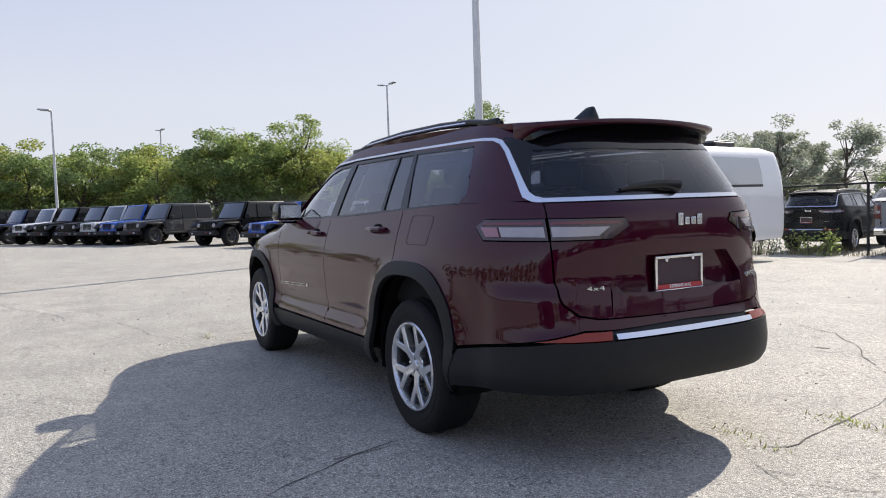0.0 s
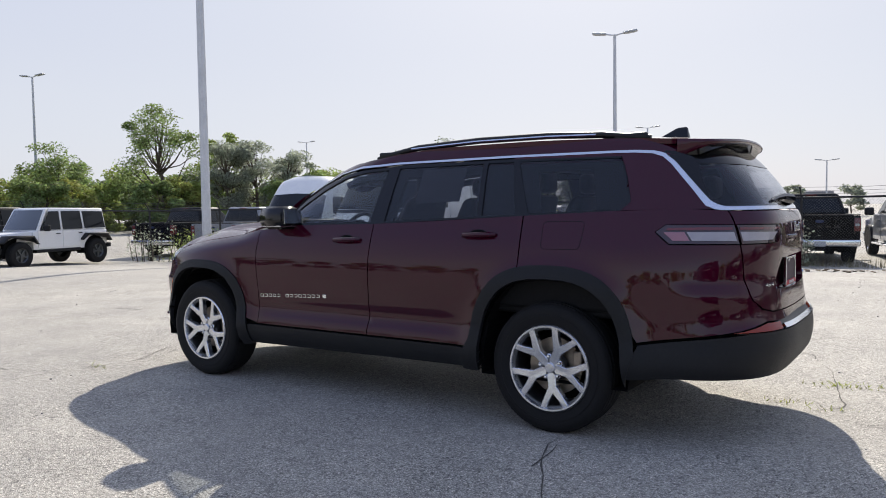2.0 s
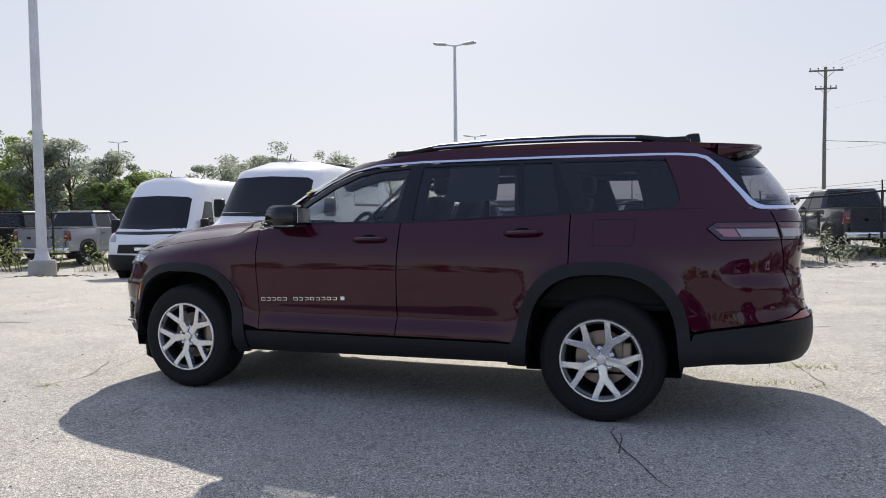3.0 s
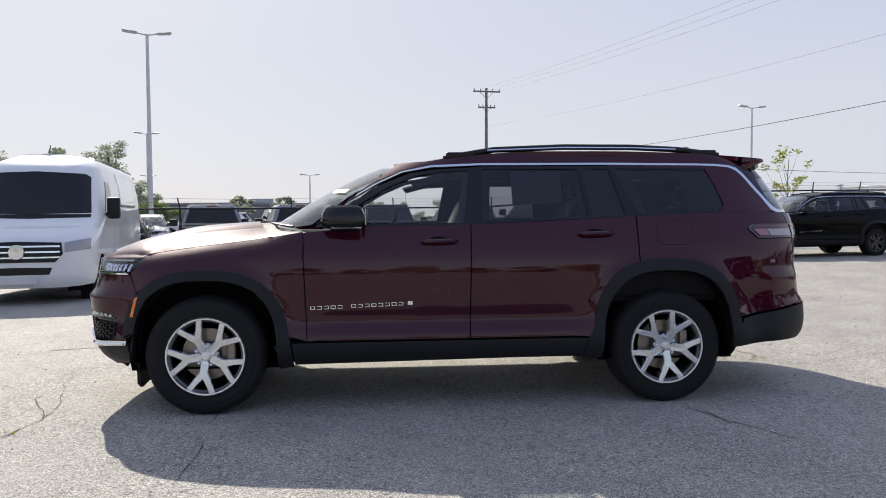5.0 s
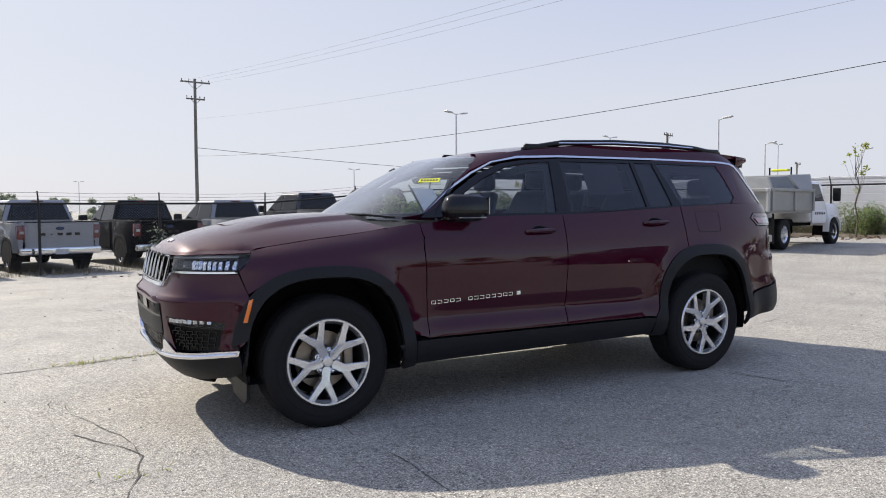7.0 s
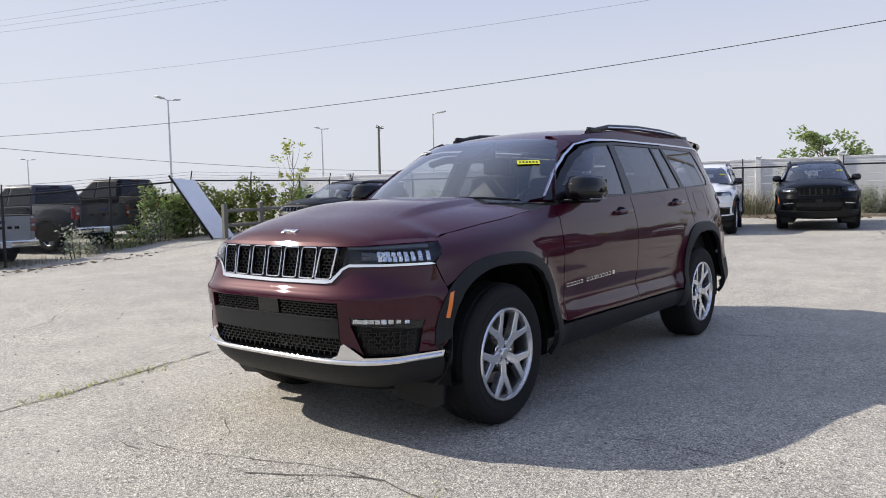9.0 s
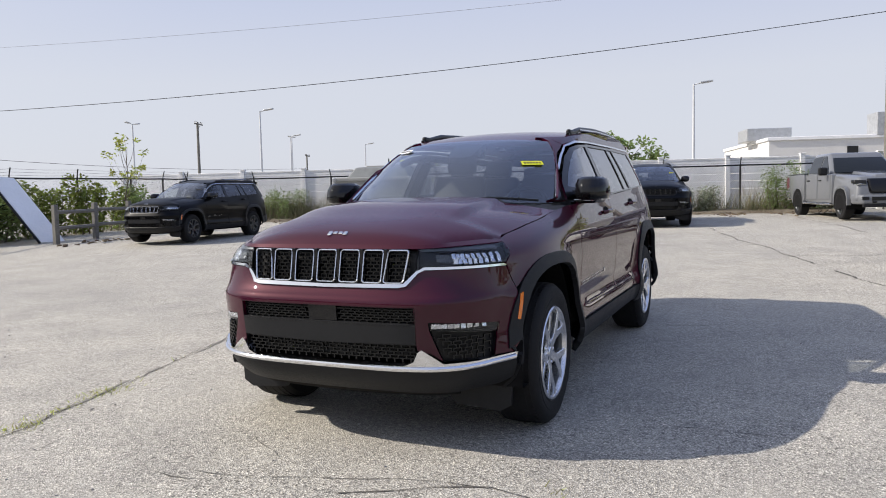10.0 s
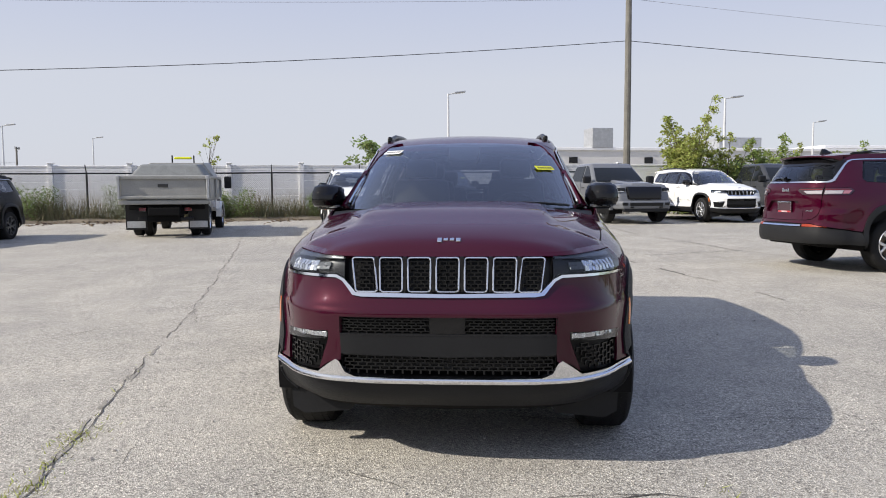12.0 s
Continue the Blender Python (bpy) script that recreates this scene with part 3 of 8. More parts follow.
# ---- ground ----
def build_ground():
    bm = bmesh.new()
    radii = [0.0] + [1.5 * 1.19**k for k in range(36)]
    n = 96
    rings = []
    for r in radii:
        rings.append([bm.verts.new((r * math.cos(2 * math.pi * i / n), r * math.sin(2 * math.pi * i / n), 0)) for i in range(n)] if r else [bm.verts.new((0, 0, 0))])
    for a, b in zip(rings, rings[1:]):
        for i in range(n):
            j = (i + 1) % n
            bm.faces.new((a[0], b[i], b[j]) if len(a) == 1 else (a[i], b[i], b[j], a[j]))
    for v in bm.verts:
        v.co.z = height(v.co.x, v.co.y)
    for f in bm.faces:
        f.smooth = True
    bmesh.ops.recalc_face_normals(bm, faces=bm.faces)
    if bm.faces[0].normal.z < 0:
        bmesh.ops.reverse_faces(bm, faces=bm.faces)
    return tagged(part("ground", bm, ASPHALT), "worn pale asphalt lot with cracks and stains", "ground", kind="structure")


ground = build_ground()


# ---- wheels ----
def wheel_parts(parent, y_side, radius=0.385, width=0.26, rim=0.252, dark=False, name="wheel", n=56, style="split", turn=81):
    """A tyre, a rim with split spokes, brake disc, nuts and cap under one wheel Empty. Its axle is along y, its face towards +y."""
    w = new(name)
    w.parent = parent
    h = width / 2
    bm = bmesh.new()
    lathe(bm, [(rim - 0.012, h - 0.03), (rim + 0.004, h - 0.006), (rim + 0.012, h + 0.001), (rim + 0.016, h - 0.002), (rim + 0.04, h + 0.004), (rim + 0.06, h + 0.006), (rim + 0.063, h + 0.003), (radius - 0.05, h + 0.006), (radius - 0.022, h - 0.004), (radius - 0.006, h - 0.025), (radius, h - 0.05),
               (radius + 0.001, 0), (radius, -h + 0.05), (radius - 0.006, -h + 0.025), (radius - 0.03, -h), (rim + 0.02, -h), (rim - 0.012, -h + 0.03)], n)
    part("tyre", bm, RUBBER, w, smooth=35)
    # tread grooves and shoulder blocks
    bm = bmesh.new()
    blocks = n if style == "plain" else 84
    for i in range(blocks):
        a = 2 * math.pi * i / blocks
        t = Matrix.Rotation(-a, 4, "Y")
        for s in (-1, 1):
            box(bm, *(t @ Vector((radius - 0.005, s * (h - 0.046), 0))), 0.008, 0.034, radius * 4.9 / blocks, 0, t)
    for o in (-0.055, 0.0, 0.055):
        lathe(bm, [(radius - 0.004, o - 0.018), (radius + 0.003, o - 0.016), (radius + 0.003, o + 0.016), (radius - 0.004, o + 0.018)], n)
    part("tread", bm, RUBBER, w)
    if style == "plain":
        bm = bmesh.new()
        lathe(bm, [(rim, h - 0.012), (rim - 0.02, h - 0.03), (rim - 0.04, h - 0.09), (0.0, h - 0.09)], 32)
        part("rim", bm, ALLOYD if dark else ALLOY, w, smooth=30)
        bm = bmesh.new()
        for k in range(5):
            t = Matrix.Rotation(2 * math.pi * k / 5 + 0.3, 4, "Y")
            box(bm, *(t @ Vector((rim * 0.5, h - 0.05, 0))), rim * 0.95, 0.03, 0.055, 0.008, t)
        lathe(bm, [(0.0, h - 0.02), (0.05, h - 0.022), (0.06, h - 0.06)], 16)
        part("spokes", bm, ALLOYD if dark else ALLOY, w)
        return w
    bm = bmesh.new()
    lathe(bm, [(rim + 0.006, h - 0.004), (rim, h + 0.004), (rim - 0.010, h + 0.003), (rim - 0.016, h - 0.012), (rim - 0.019, h - 0.03)], n)
    ring = part("rim", bm, ALLOYD if dark else ALLOY, w, smooth=30)
    # barrel in a darker alloy, its colour standing for shade inside the rim
    bm = bmesh.new()
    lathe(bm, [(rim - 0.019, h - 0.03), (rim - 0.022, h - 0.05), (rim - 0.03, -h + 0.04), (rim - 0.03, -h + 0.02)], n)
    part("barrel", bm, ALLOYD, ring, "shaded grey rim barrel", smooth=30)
    bm = bmesh.new()
    face = h - 0.004
    out = rim - 0.006

    def dish(r):
        return face - 0.030 * (1 - min(1.0, r / out)) ** 1.5

    # five Y spokes: a short stem at the hub that forks in two flat arms
    for k in range(5):
        a = 2 * math.pi * k / 5 + radians(turn + 36)
        e, q = radians(22.4), radians(13.4)
        flat = {"c0": (0.02, 0.0), "b": (0.045, 0.027), "s": (0.108, 0.026), "o": (out * math.cos(e), out * math.sin(e)), "i": (out * math.cos(q), out * math.sin(q)), "m": (out * 0.80 * math.cos(q * 0.70), out * 0.80 * math.sin(q * 0.70)), "n": (out * 0.615, 0.0)}
        for sg in (1, -1):
            def at(key, low, grow=0.0):
                r, t_ = flat[key]
                t_ *= sg
                x, z = r * math.cos(a) - t_ * math.sin(a), r * math.sin(a) + t_ * math.cos(a)
                return bm.verts.new((x, dish(math.hypot(r, t_)) - low, z))
            keys = ("c0", "b", "s", "o", "i", "m", "n")
            top, low = {q_: at(q_, 0.0) for q_ in keys}, {q_: at(q_, 0.042) for q_ in keys}
            made = [bm.faces.new([top[q_] for q_ in f]) for f in (("c0", "b", "s", "n"), ("s", "o", "i", "m", "n"))]
            ring_ = ("b", "s", "o", "i", "m", "n")
            for u_, v_ in zip(ring_, ring_[1:]):
                made.append(bm.faces.new((top[u_], top[v_], low[v_], low[u_])))
    bmesh.ops.remove_doubles(bm, verts=bm.verts, dist=0.0004)
    bmesh.ops.recalc_face_normals(bm, faces=bm.faces)
    bm.normal_update()
    rims_ = [e_ for e_ in bm.edges if len(e_.link_faces) == 2 and e_.calc_face_angle(0) > radians(55)]
    bmesh.ops.bevel(bm, geom=rims_, offset=0.0035, segments=1, affect="EDGES")
    part("spokes", bm, ALLOYD if dark else ALLOY, w, "black alloy spokes" if dark else "bright machined Y-shaped spokes")
    bm = bmesh.new()
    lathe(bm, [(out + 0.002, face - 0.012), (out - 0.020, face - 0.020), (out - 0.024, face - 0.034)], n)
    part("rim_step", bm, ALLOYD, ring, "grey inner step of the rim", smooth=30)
    bm = bmesh.new()
    lathe(bm, [(0.0, face - 0.014), (0.026, face - 0.015), (0.031, face - 0.019), (0.033, face - 0.034), (0.050, face - 0.036), (0.052, face - 0.09)], 28)
    part("hub_cap", bm, ALLOYD if dark else ALLOY, w, smooth=30)
    # darker plate, painting in the shaded recess round the nuts
    bm = bmesh.new()
    lathe(bm, [(0.045, face - 0.045), (0.084, face - 0.048), (0.088, face - 0.09)], 28)
    part("hub_plate", bm, ALLOYD, w, "grey hub plate behind the nuts", smooth=30)
    for k in range(5):
        a = 2 * math.pi * k / 5 + radians(turn)
        b = bmesh.new()
        lathe(b, [(0.0, 0.012), (0.008, 0.010), (0.011, 0.0), (0.017, -0.004), (0.018, -0.014)], 10)
        bmesh.ops.translate(b, verts=b.verts, vec=(0.066 * math.cos(a), face - 0.028, 0.066 * math.sin(a)))
        part("lug_nut", b, SATIN if dark else CHROME, w)
    bm = bmesh.new()
    lathe(bm, [(0.06, -0.01), (0.06, 0.022), (0.17, 0.022), (0.17, 0.0), (0.06, -0.01)], 36)
    part("brake_disc", bm, STEEL, w, "rust-tinted steel brake disc", smooth=30)
    bm = bmesh.new()
    box(bm, 0.150 if y_side > 0 else -0.150, 0.01, 0.03, 0.06, 0.09, 0.15, 0.012)
    part("brake_caliper", bm, STEEL, w)
    bm = bmesh.new()
    lathe(bm, [(rim - 0.03, -h + 0.045), (0.0, -h + 0.045)], 24)
    part("backplate", bm, DARK, w)
    return w


# ---- the three-row SUV ----
belt = curve_of((-2.75, 1.315), (-2.38, 1.312), (-1.91, 1.304), (-1.17, 1.273), (-0.22, 1.232), (0.53, 1.222), (0.95, 1.185), (1.25, 1.135), (1.6, 1.095), (1.97, 1.045), (2.2, 1.03), (2.4, 1.025))
body_w = curve_of((0.20, 0.84), (0.30, 0.885), (0.38, 0.935), (0.45, 0.948), (0.52, 0.938), (0.62, 0.922), (0.75, 0.925), (0.88, 0.935), (0.98, 0.930), (1.06, 0.915), (1.14, 0.893), (1.22, 0.866), (1.32, 0.838))
nose_x = curve_of((0.22, 2.20), (0.30, 2.29), (0.36, 2.355), (0.42, 2.385), (0.50, 2.405), (0.60, 2.418), (0.70, 2.428), (0.755, 2.432), (0.772, 2.430), (0.785, 2.414), (0.82, 2.390), (0.88, 2.366), (0.96, 2.352), (1.00, 2.342), (1.03, 2.325), (1.06, 2.28), (1.10, 2.22))
tail_x = curve_of((0.22, -2.48), (0.30, -2.60), (0.38, -2.70), (0.45, -2.755), (0.56, -2.775), (0.64, -2.770), (0.70, -2.738), (0.80, -2.722), (0.95, -2.705), (1.10, -2.715), (1.22, -2.712), (1.28, -2.695), (1.33, -2.66))


def smooth01(t):
    t = max(0.0, min(1.0, t))
    return t * t * (3 - 2 * t)


def arch_r(x, z, cx):
    return ((abs(x - cx) ** 2.5 + abs(z - 0.385) ** 2.5)) ** 0.4


def body_carve(x, y, z):
    """Flared arches, fender roll-over and the scooped door sides."""
    d = 0.0
    for cx, big in ((1.546, 0.53), (-1.546, 0.56)):
        r = arch_r(x, z, cx)
        d += 0.034 * smooth01((big + 0.10 - r) / 0.16)
    roll = smooth01((x - 0.75) / 0.5) if x > 0 else 0.0
    if roll:
        t = (belt(x) - z) / 0.10
        if t < 1:
            d -= 0.085 * roll * (1 - max(t, -0.2)) ** 2
    # crease low on the doors
    if -1.05 < x < 1.0:
        k = smooth01((1.0 - x) / 0.3) * smooth01((x + 1.05) / 0.3)
        d -= 0.016 * k * math.exp(-((z - 0.60) / 0.055) ** 2)
        d += 0.006 * k * math.exp(-((z - 0.515) / 0.02) ** 2)
    # shelf where the rear bumper stands out under the lamps
    if x < -2.2:
        d += 0.022 * smooth01((0.905 - z) / 0.05) * smooth01((-x - 2.22) / 0.15)
    return d


LOWER = Wrap(body_w, nose_x, lambda z: 1.15, tail_x, lambda z: 1.10, carve=body_carve)
top_w = curve_of((1.10, 0.895), (1.20, 0.866), (1.32, 0.820), (1.42, 0.777), (1.52, 0.731), (1.60, 0.692), (1.655, 0.672), (1.70, 0.657), (1.74, 0.635))
top_f = curve_of((1.10, 1.38), (1.20, 1.22), (1.38, 0.93), (1.51, 0.70), (1.607, 0.495), (1.655, 0.37), (1.70, 0.22), (1.74, 0.0))
top_r = curve_of((1.20, -2.715), (1.32, -2.672), (1.45, -2.595), (1.60, -2.47), (1.66, -2.40), (1.74, -2.30))
UPPER = Wrap(top_w, top_f, curve_of((1.15, 0.92), (1.40, 0.72), (1.64, 0.50)), top_r, curve_of((1.30, 0.85), (1.45, 0.75), (1.62, 0.48)), a=2.0, b=4.0, ar=2.3, br=3.6)
roof_c = curve_of((-2.62, 1.696), (-2.5, 1.711), (-2.25, 1.736), (-1.8, 1.764), (-1.2, 1.778), (-0.7, 1.775), (-0.3, 1.752), (0.0, 1.715), (0.25, 1.662), (0.45, 1.61))
ROOF = Sheet(lambda x, y: roof_c(x) - 0.038 * (abs(y) / 0.66) ** 2.0)
hood_c = curve_of((1.0, 1.236), (1.3, 1.228), (1.7, 1.202), (2.0, 1.160), (2.15, 1.122), (2.26, 1.078), (2.33, 1.03))


def nose_edge():
    """Where the hood's rim meets the fenders and the nose: half width by length, and length by half width."""
    side = []
    for i in range(12):
        x = 0.90 + i * 0.09
        side.append((x, LOWER.at(LOWER.u_of("s", x, belt(x)), belt(x)).y - 0.003))
    ring = [LOWER.at(1 - i / 40, 1.03) for i in range(38)]
    ring = [p for p in ring if p.x > 1.93]
    front = [(p.x - 0.006, p.y - 0.002) for p in ring]
    return side, front


RIM_SIDE, RIM_FRONT = nose_edge()
rim_y = curve_of(*RIM_SIDE, *[p for i, p in enumerate(reversed(RIM_FRONT)) if i and p[0] > RIM_SIDE[-1][0] + 0.01 and p[1] > 0.15])
rim_x = curve_of(*[(max(y, 0.0), x) for i, (x, y) in enumerate(RIM_FRONT) if i == 0 or y > RIM_FRONT[i - 1][1] + 1e-4])


def hood_z(x, y):
    a = abs(y)
    t = min(1.0, a / max(rim_y(x), 0.2))
    z = hood_c(x) * (1 - t**3.2) + (belt(x) + 0.002) * t**3.2
    # the raised middle with its shoulders
    z += 0.024 * smooth01((0.53 - a) / 0.05) * smooth01((2.06 - x) / 0.42)
    if x > 1.9:
        z -= 0.022 * max(0.0, 1 - max(rim_x(a) - x, 0.0) / 0.07) ** 2
    return z


HOOD = Sheet(hood_z)


def arch(cx, r, n=22, p=2.5, floor=0.30, grow=1.0):
    """Points over a wheel, from behind it to before it."""
    out = []
    for i in range(n + 1):
        a = math.pi - math.pi * i / n
        c, s = math.cos(a), math.sin(a)
        out.append((cx + r * math.copysign(abs(c) ** (2 / p), c), 0.385 + r * grow * abs(s) ** (2 / p)))
    out[0], out[-1] = (cx - r - 0.01, floor), (cx + r + 0.01, floor)
    return out


def honeycomb(bm, surf, lo, hi, z0, z1, off, kind="f", sx=0.042, sz=0.026, both=True, inside=None):
    """Rows of short flattened hexagon bars over part of the nose."""
    row, z = 0, z0 + sz * 0.5
    while z < z1:
        y = lo + (sx / 2 if row % 2 else 0)
        while y < hi:
            if not inside or inside(y, z):
                u = surf.u_of(kind, max(abs(y), 0.004), z)
                p, n_ = surf.at(u, z), surf.normal(u, z)
                for m in ((1, -1) if both and y > 0.003 else (1,)):
                    q = Vector((p.x + n_.x * off, abs(p.y + n_.y * off) * m if y > 0.003 else 0.0, p.z))
                    rot = Vector((n_.x, n_.y * m, 0)).to_track_quat("X", "Z").to_matrix().to_4x4()
                    box(bm, *q, 0.010, sx * 0.80, 0.0055, 0, rot)
                    for k in (-1, 1):
                        e = rot @ Vector((0, k * sx * 0.47, 0))
                        box(bm, q.x + e.x, q.y + e.y, q.z - sz * 0.25, 0.010, 0.006, sz * 0.62, 0, rot)
            y += sx
        row, z = row + 1, z + sz * 0.5
    return bm


def build_suv():
    car = thing("suv", "dark maroon three-row SUV with black arch cladding, parked on asphalt", "car")

    def put(name, surf, spec, material, off=0.0, thick=0.012, gap=0.0014, sides=("left", "right"), label="", step=0.034, fine=0.034, parent=None):
        poly = outline(surf, spec, fine)
        obs = []
        if sides == "both":
            return [part(name, panel_bm(surf, poly, step, off, thick, gap, "both"), material, parent or car, label)]
        for s in sides:
            obs.append(part(name, panel_bm(surf, poly, step, off, thick, gap, "" if s == "left" else "other"), material, parent or car, label))
        return obs

    af_in, ar_in = arch(1.546, 0.462, grow=1.075, p=2.7), arch(-1.546, 0.455, grow=1.16, p=2.7, floor=0.33)
    af_out, ar_out = arch(1.546, 0.542, floor=0.46, grow=1.03, p=2.6), arch(-1.546, 0.526, floor=0.46, grow=1.15, p=2.7)
    # dark shell behind the seams, open at the arches
    shell = S(*[(x, z) for x, z in ar_in], (af_in[0][0], 0.31), *af_in, (2.05, 0.34)) + F((0.0, 0.34), (0.0, 1.00)) + S((2.0, 1.0), (0.95, 1.13), (-2.1, 1.25)) + R((0.0, 1.25), (0.0, 0.40)) + S((-2.02, 0.38),)
    put("inner_shell", LOWER, shell, DARK, off=-0.085, thick=0.0, gap=0, sides=("left", "right"), step=0.08)
    # painted panels
    put("front_fender", LOWER, S((0.918, belt(0.92)), (1.1, belt(1.1)), (1.3, belt(1.3)), (1.6, belt(1.6)), (1.85, belt(1.85)), (1.949, 1.038), (1.952, 1.026), (1.994, 0.965), (2.032, 0.928), (2.030, 0.912), (1.992, 0.80), *[p for p in reversed(af_out) if p[1] > 0.475 and p[0] < 1.98], (0.893, 0.475), (0.912, 0.97)), RED)
    fd = S((0.915, 1.183), (0.53, belt(0.53)), (0.2, belt(0.2)), (-0.198, belt(-0.2)), (-0.182, 0.475), (0.890, 0.475), (0.908, 0.97))
    doors = []
    doors += put("front_door", LOWER, fd, RED)
    doors += put("rear_door", LOWER, S((-0.2025, belt(-0.2)), (-0.7, belt(-0.7)), (-1.3455, belt(-1.34)), (-1.3475, 0.975), *[p for p in ar_out if p[0] < -1.0 and p[0] > -1.345 and p[1] > 0.475], (-0.995, 0.475), (-0.1865, 0.475)), RED)
    put("quarter_panel", LOWER, S((-1.352, belt(-1.35)), (-1.9, belt(-1.9)), (-2.30, 1.312)) + R((0.681, 1.298), (0.690, 1.224)) + S((-2.205, 1.226), (-2.150, 1.186), (-2.228, 1.118)) + R((0.696, 1.116), (0.696, 1.05), (0.692, 0.925), (0.657, 0.818), (0.605, 0.766), (0.52, 0.746), (0.0, 0.738), (0.0, 0.705), (0.45, 0.695), (0.585, 0.700), (0.76, 0.655)) + S((-2.35, 0.625), (-2.08, 0.585), *[p for p in ar_out if p[0] > -2.09 and p[1] > 0.60 and p[0] < -1.352], (-1.352, 0.975)), RED, label="")
    # black cladding
    put("front_arch_cladding", LOWER, S(*af_in, (2.03, 0.40), (2.0, 0.55), *[p for p in reversed(af_out) if p[1] > 0.475], (1.0, 0.46), (0.98, 0.31)), TRIM, off=0.010, thick=0.03, gap=0, step=0.03, fine=0.03)
    put("rear_arch_cladding", LOWER, S(*ar_in, (-0.96, 0.33), (-0.985, 0.46), *[p for p in reversed(ar_out) if p[1] > 0.475], (-2.085, 0.57), (-2.03, 0.40)), TRIM, off=0.010, thick=0.03, gap=0, step=0.03, fine=0.03)
    put("sill_cladding", LOWER, S((0.972, 0.318), (0.990, 0.462), (-0.985, 0.462), (-0.955, 0.342)), TRIM, off=0.006, thick=0.03, gap=0.0)
    put("sill_underside", LOWER, S((0.85, 0.312), (0.90, 0.335), (-0.90, 0.355), (-0.80, 0.338)), DARK, off=-0.02, thick=0.10, gap=0)
    # rear bumper
    bump = S((-2.02, 0.378), (-2.085, 0.570), (-2.35, 0.612)) + R((0.79, 0.630), (0.70, 0.648), (0.0, 0.645), (0.0, 0.405), (0.70, 0.405)) + S((-2.30, 0.40),)
    rb = put("rear_bumper", LOWER, bump, TRIM, off=0.006, thick=0.04, sides="both", label="textured black plastic rear bumper")[0]
    put("bumper_step", LOWER, R((0.74, 0.645), (0.74, 0.660), (0.45, 0.696), (0.0, 0.708), (0.0, 0.645)), SATIN, off=-0.012, thick=0.03, sides="both")
    put("bumper_chrome_strip", LOWER, R((0.458, 0.652), (0.458, 0.674), (0.0, 0.672), (0.0, 0.650)), CHROME, off=0.012, thick=0.02, gap=0, sides="both", label="chrome strip along the bumper")
    put("bumper_reflector", LOWER, R((0.765, 0.650), (0.59, 0.692), (0.466, 0.691), (0.480, 0.652)), REFLX, off=0.004, thick=0.02, label="amber-red bumper reflector")
    # tailgate with the recess for the plate
    tg = R((0.0, 1.296), (0.677, 1.296), (0.686, 1.224), (0.36, 1.220), (0.335, 1.178), (0.435, 1.118), (0.692, 1.116), (0.692, 1.05), (0.688, 0.925), (0.653, 0.822), (0.60, 0.771), (0.52, 0.751), (0.45, 0.749), (0.445, 0.905), (0.325, 1.030), (0.0, 1.030))
    gate = put("tailgate", LOWER, tg, RED, sides="both")[0]
    put("plate_recess", LOWER, R((0.0, 1.032), (0.325, 1.032), (0.445, 0.907), (0.438, 0.862), (0.0, 0.845)), RED, off=-0.045, thick=-0.045, gap=0, sides="both", parent=gate)
    put("tailgate_lip", LOWER, R((0.0, 0.845), (0.438, 0.862), (0.449, 0.750), (0.0, 0.743)), RED, off=0.0, thick=0.02, gap=0, sides="both", parent=gate)
    # tail lamps, on the quarter and on the gate
    for s in ("left", "right"):
        sg = 1 if s == "left" else -1
        lamp = put("tail_lamp", LOWER, S((-2.205, 1.223), (-2.155, 1.186), (-2.230, 1.121)) + R((0.698, 1.119), (0.692, 1.221)), TAILDK, off=0.006, thick=0.02, sides=(s,), label="smoked tail lamp")[0]
        put("clear_lens", LOWER, S((-2.31, 1.184), (-2.34, 1.136)) + R((0.704, 1.134), (0.702, 1.184)), TAILCL, off=0.010, thick=0.004, sides=(s,), parent=lamp)
        put("red_lens", LOWER, S((-2.215, 1.208), (-2.205, 1.192)) + R((0.704, 1.192), (0.700, 1.210)), TAILRED, off=0.010, thick=0.004, sides=(s,), parent=lamp)
        put("side_lens", LOWER, S((-2.195, 1.184), (-2.245, 1.136), (-2.332, 1.136), (-2.302, 1.184)), TAILPK, off=0.012, thick=0.004, sides=(s,), parent=lamp)
        lamp = put("gate_lamp", LOWER, R((0.684, 1.221), (0.362, 1.217), (0.338, 1.178), (0.437, 1.121), (0.690, 1.119)), TAILDK, off=0.006, thick=0.02, sides=(s,), label="smoked tail lamp on the tailgate")[0]
        put("clear_lens", LOWER, R((0.682, 1.184), (0.445, 1.180), (0.505, 1.136), (0.684, 1.134)), TAILCL, off=0.010, thick=0.004, sides=(s,), parent=lamp)
        put("red_lens", LOWER, R((0.678, 1.209), (0.38, 1.205), (0.40, 1.191), (0.680, 1.192)), TAILRED, off=0.010, thick=0.004, sides=(s,), parent=lamp)
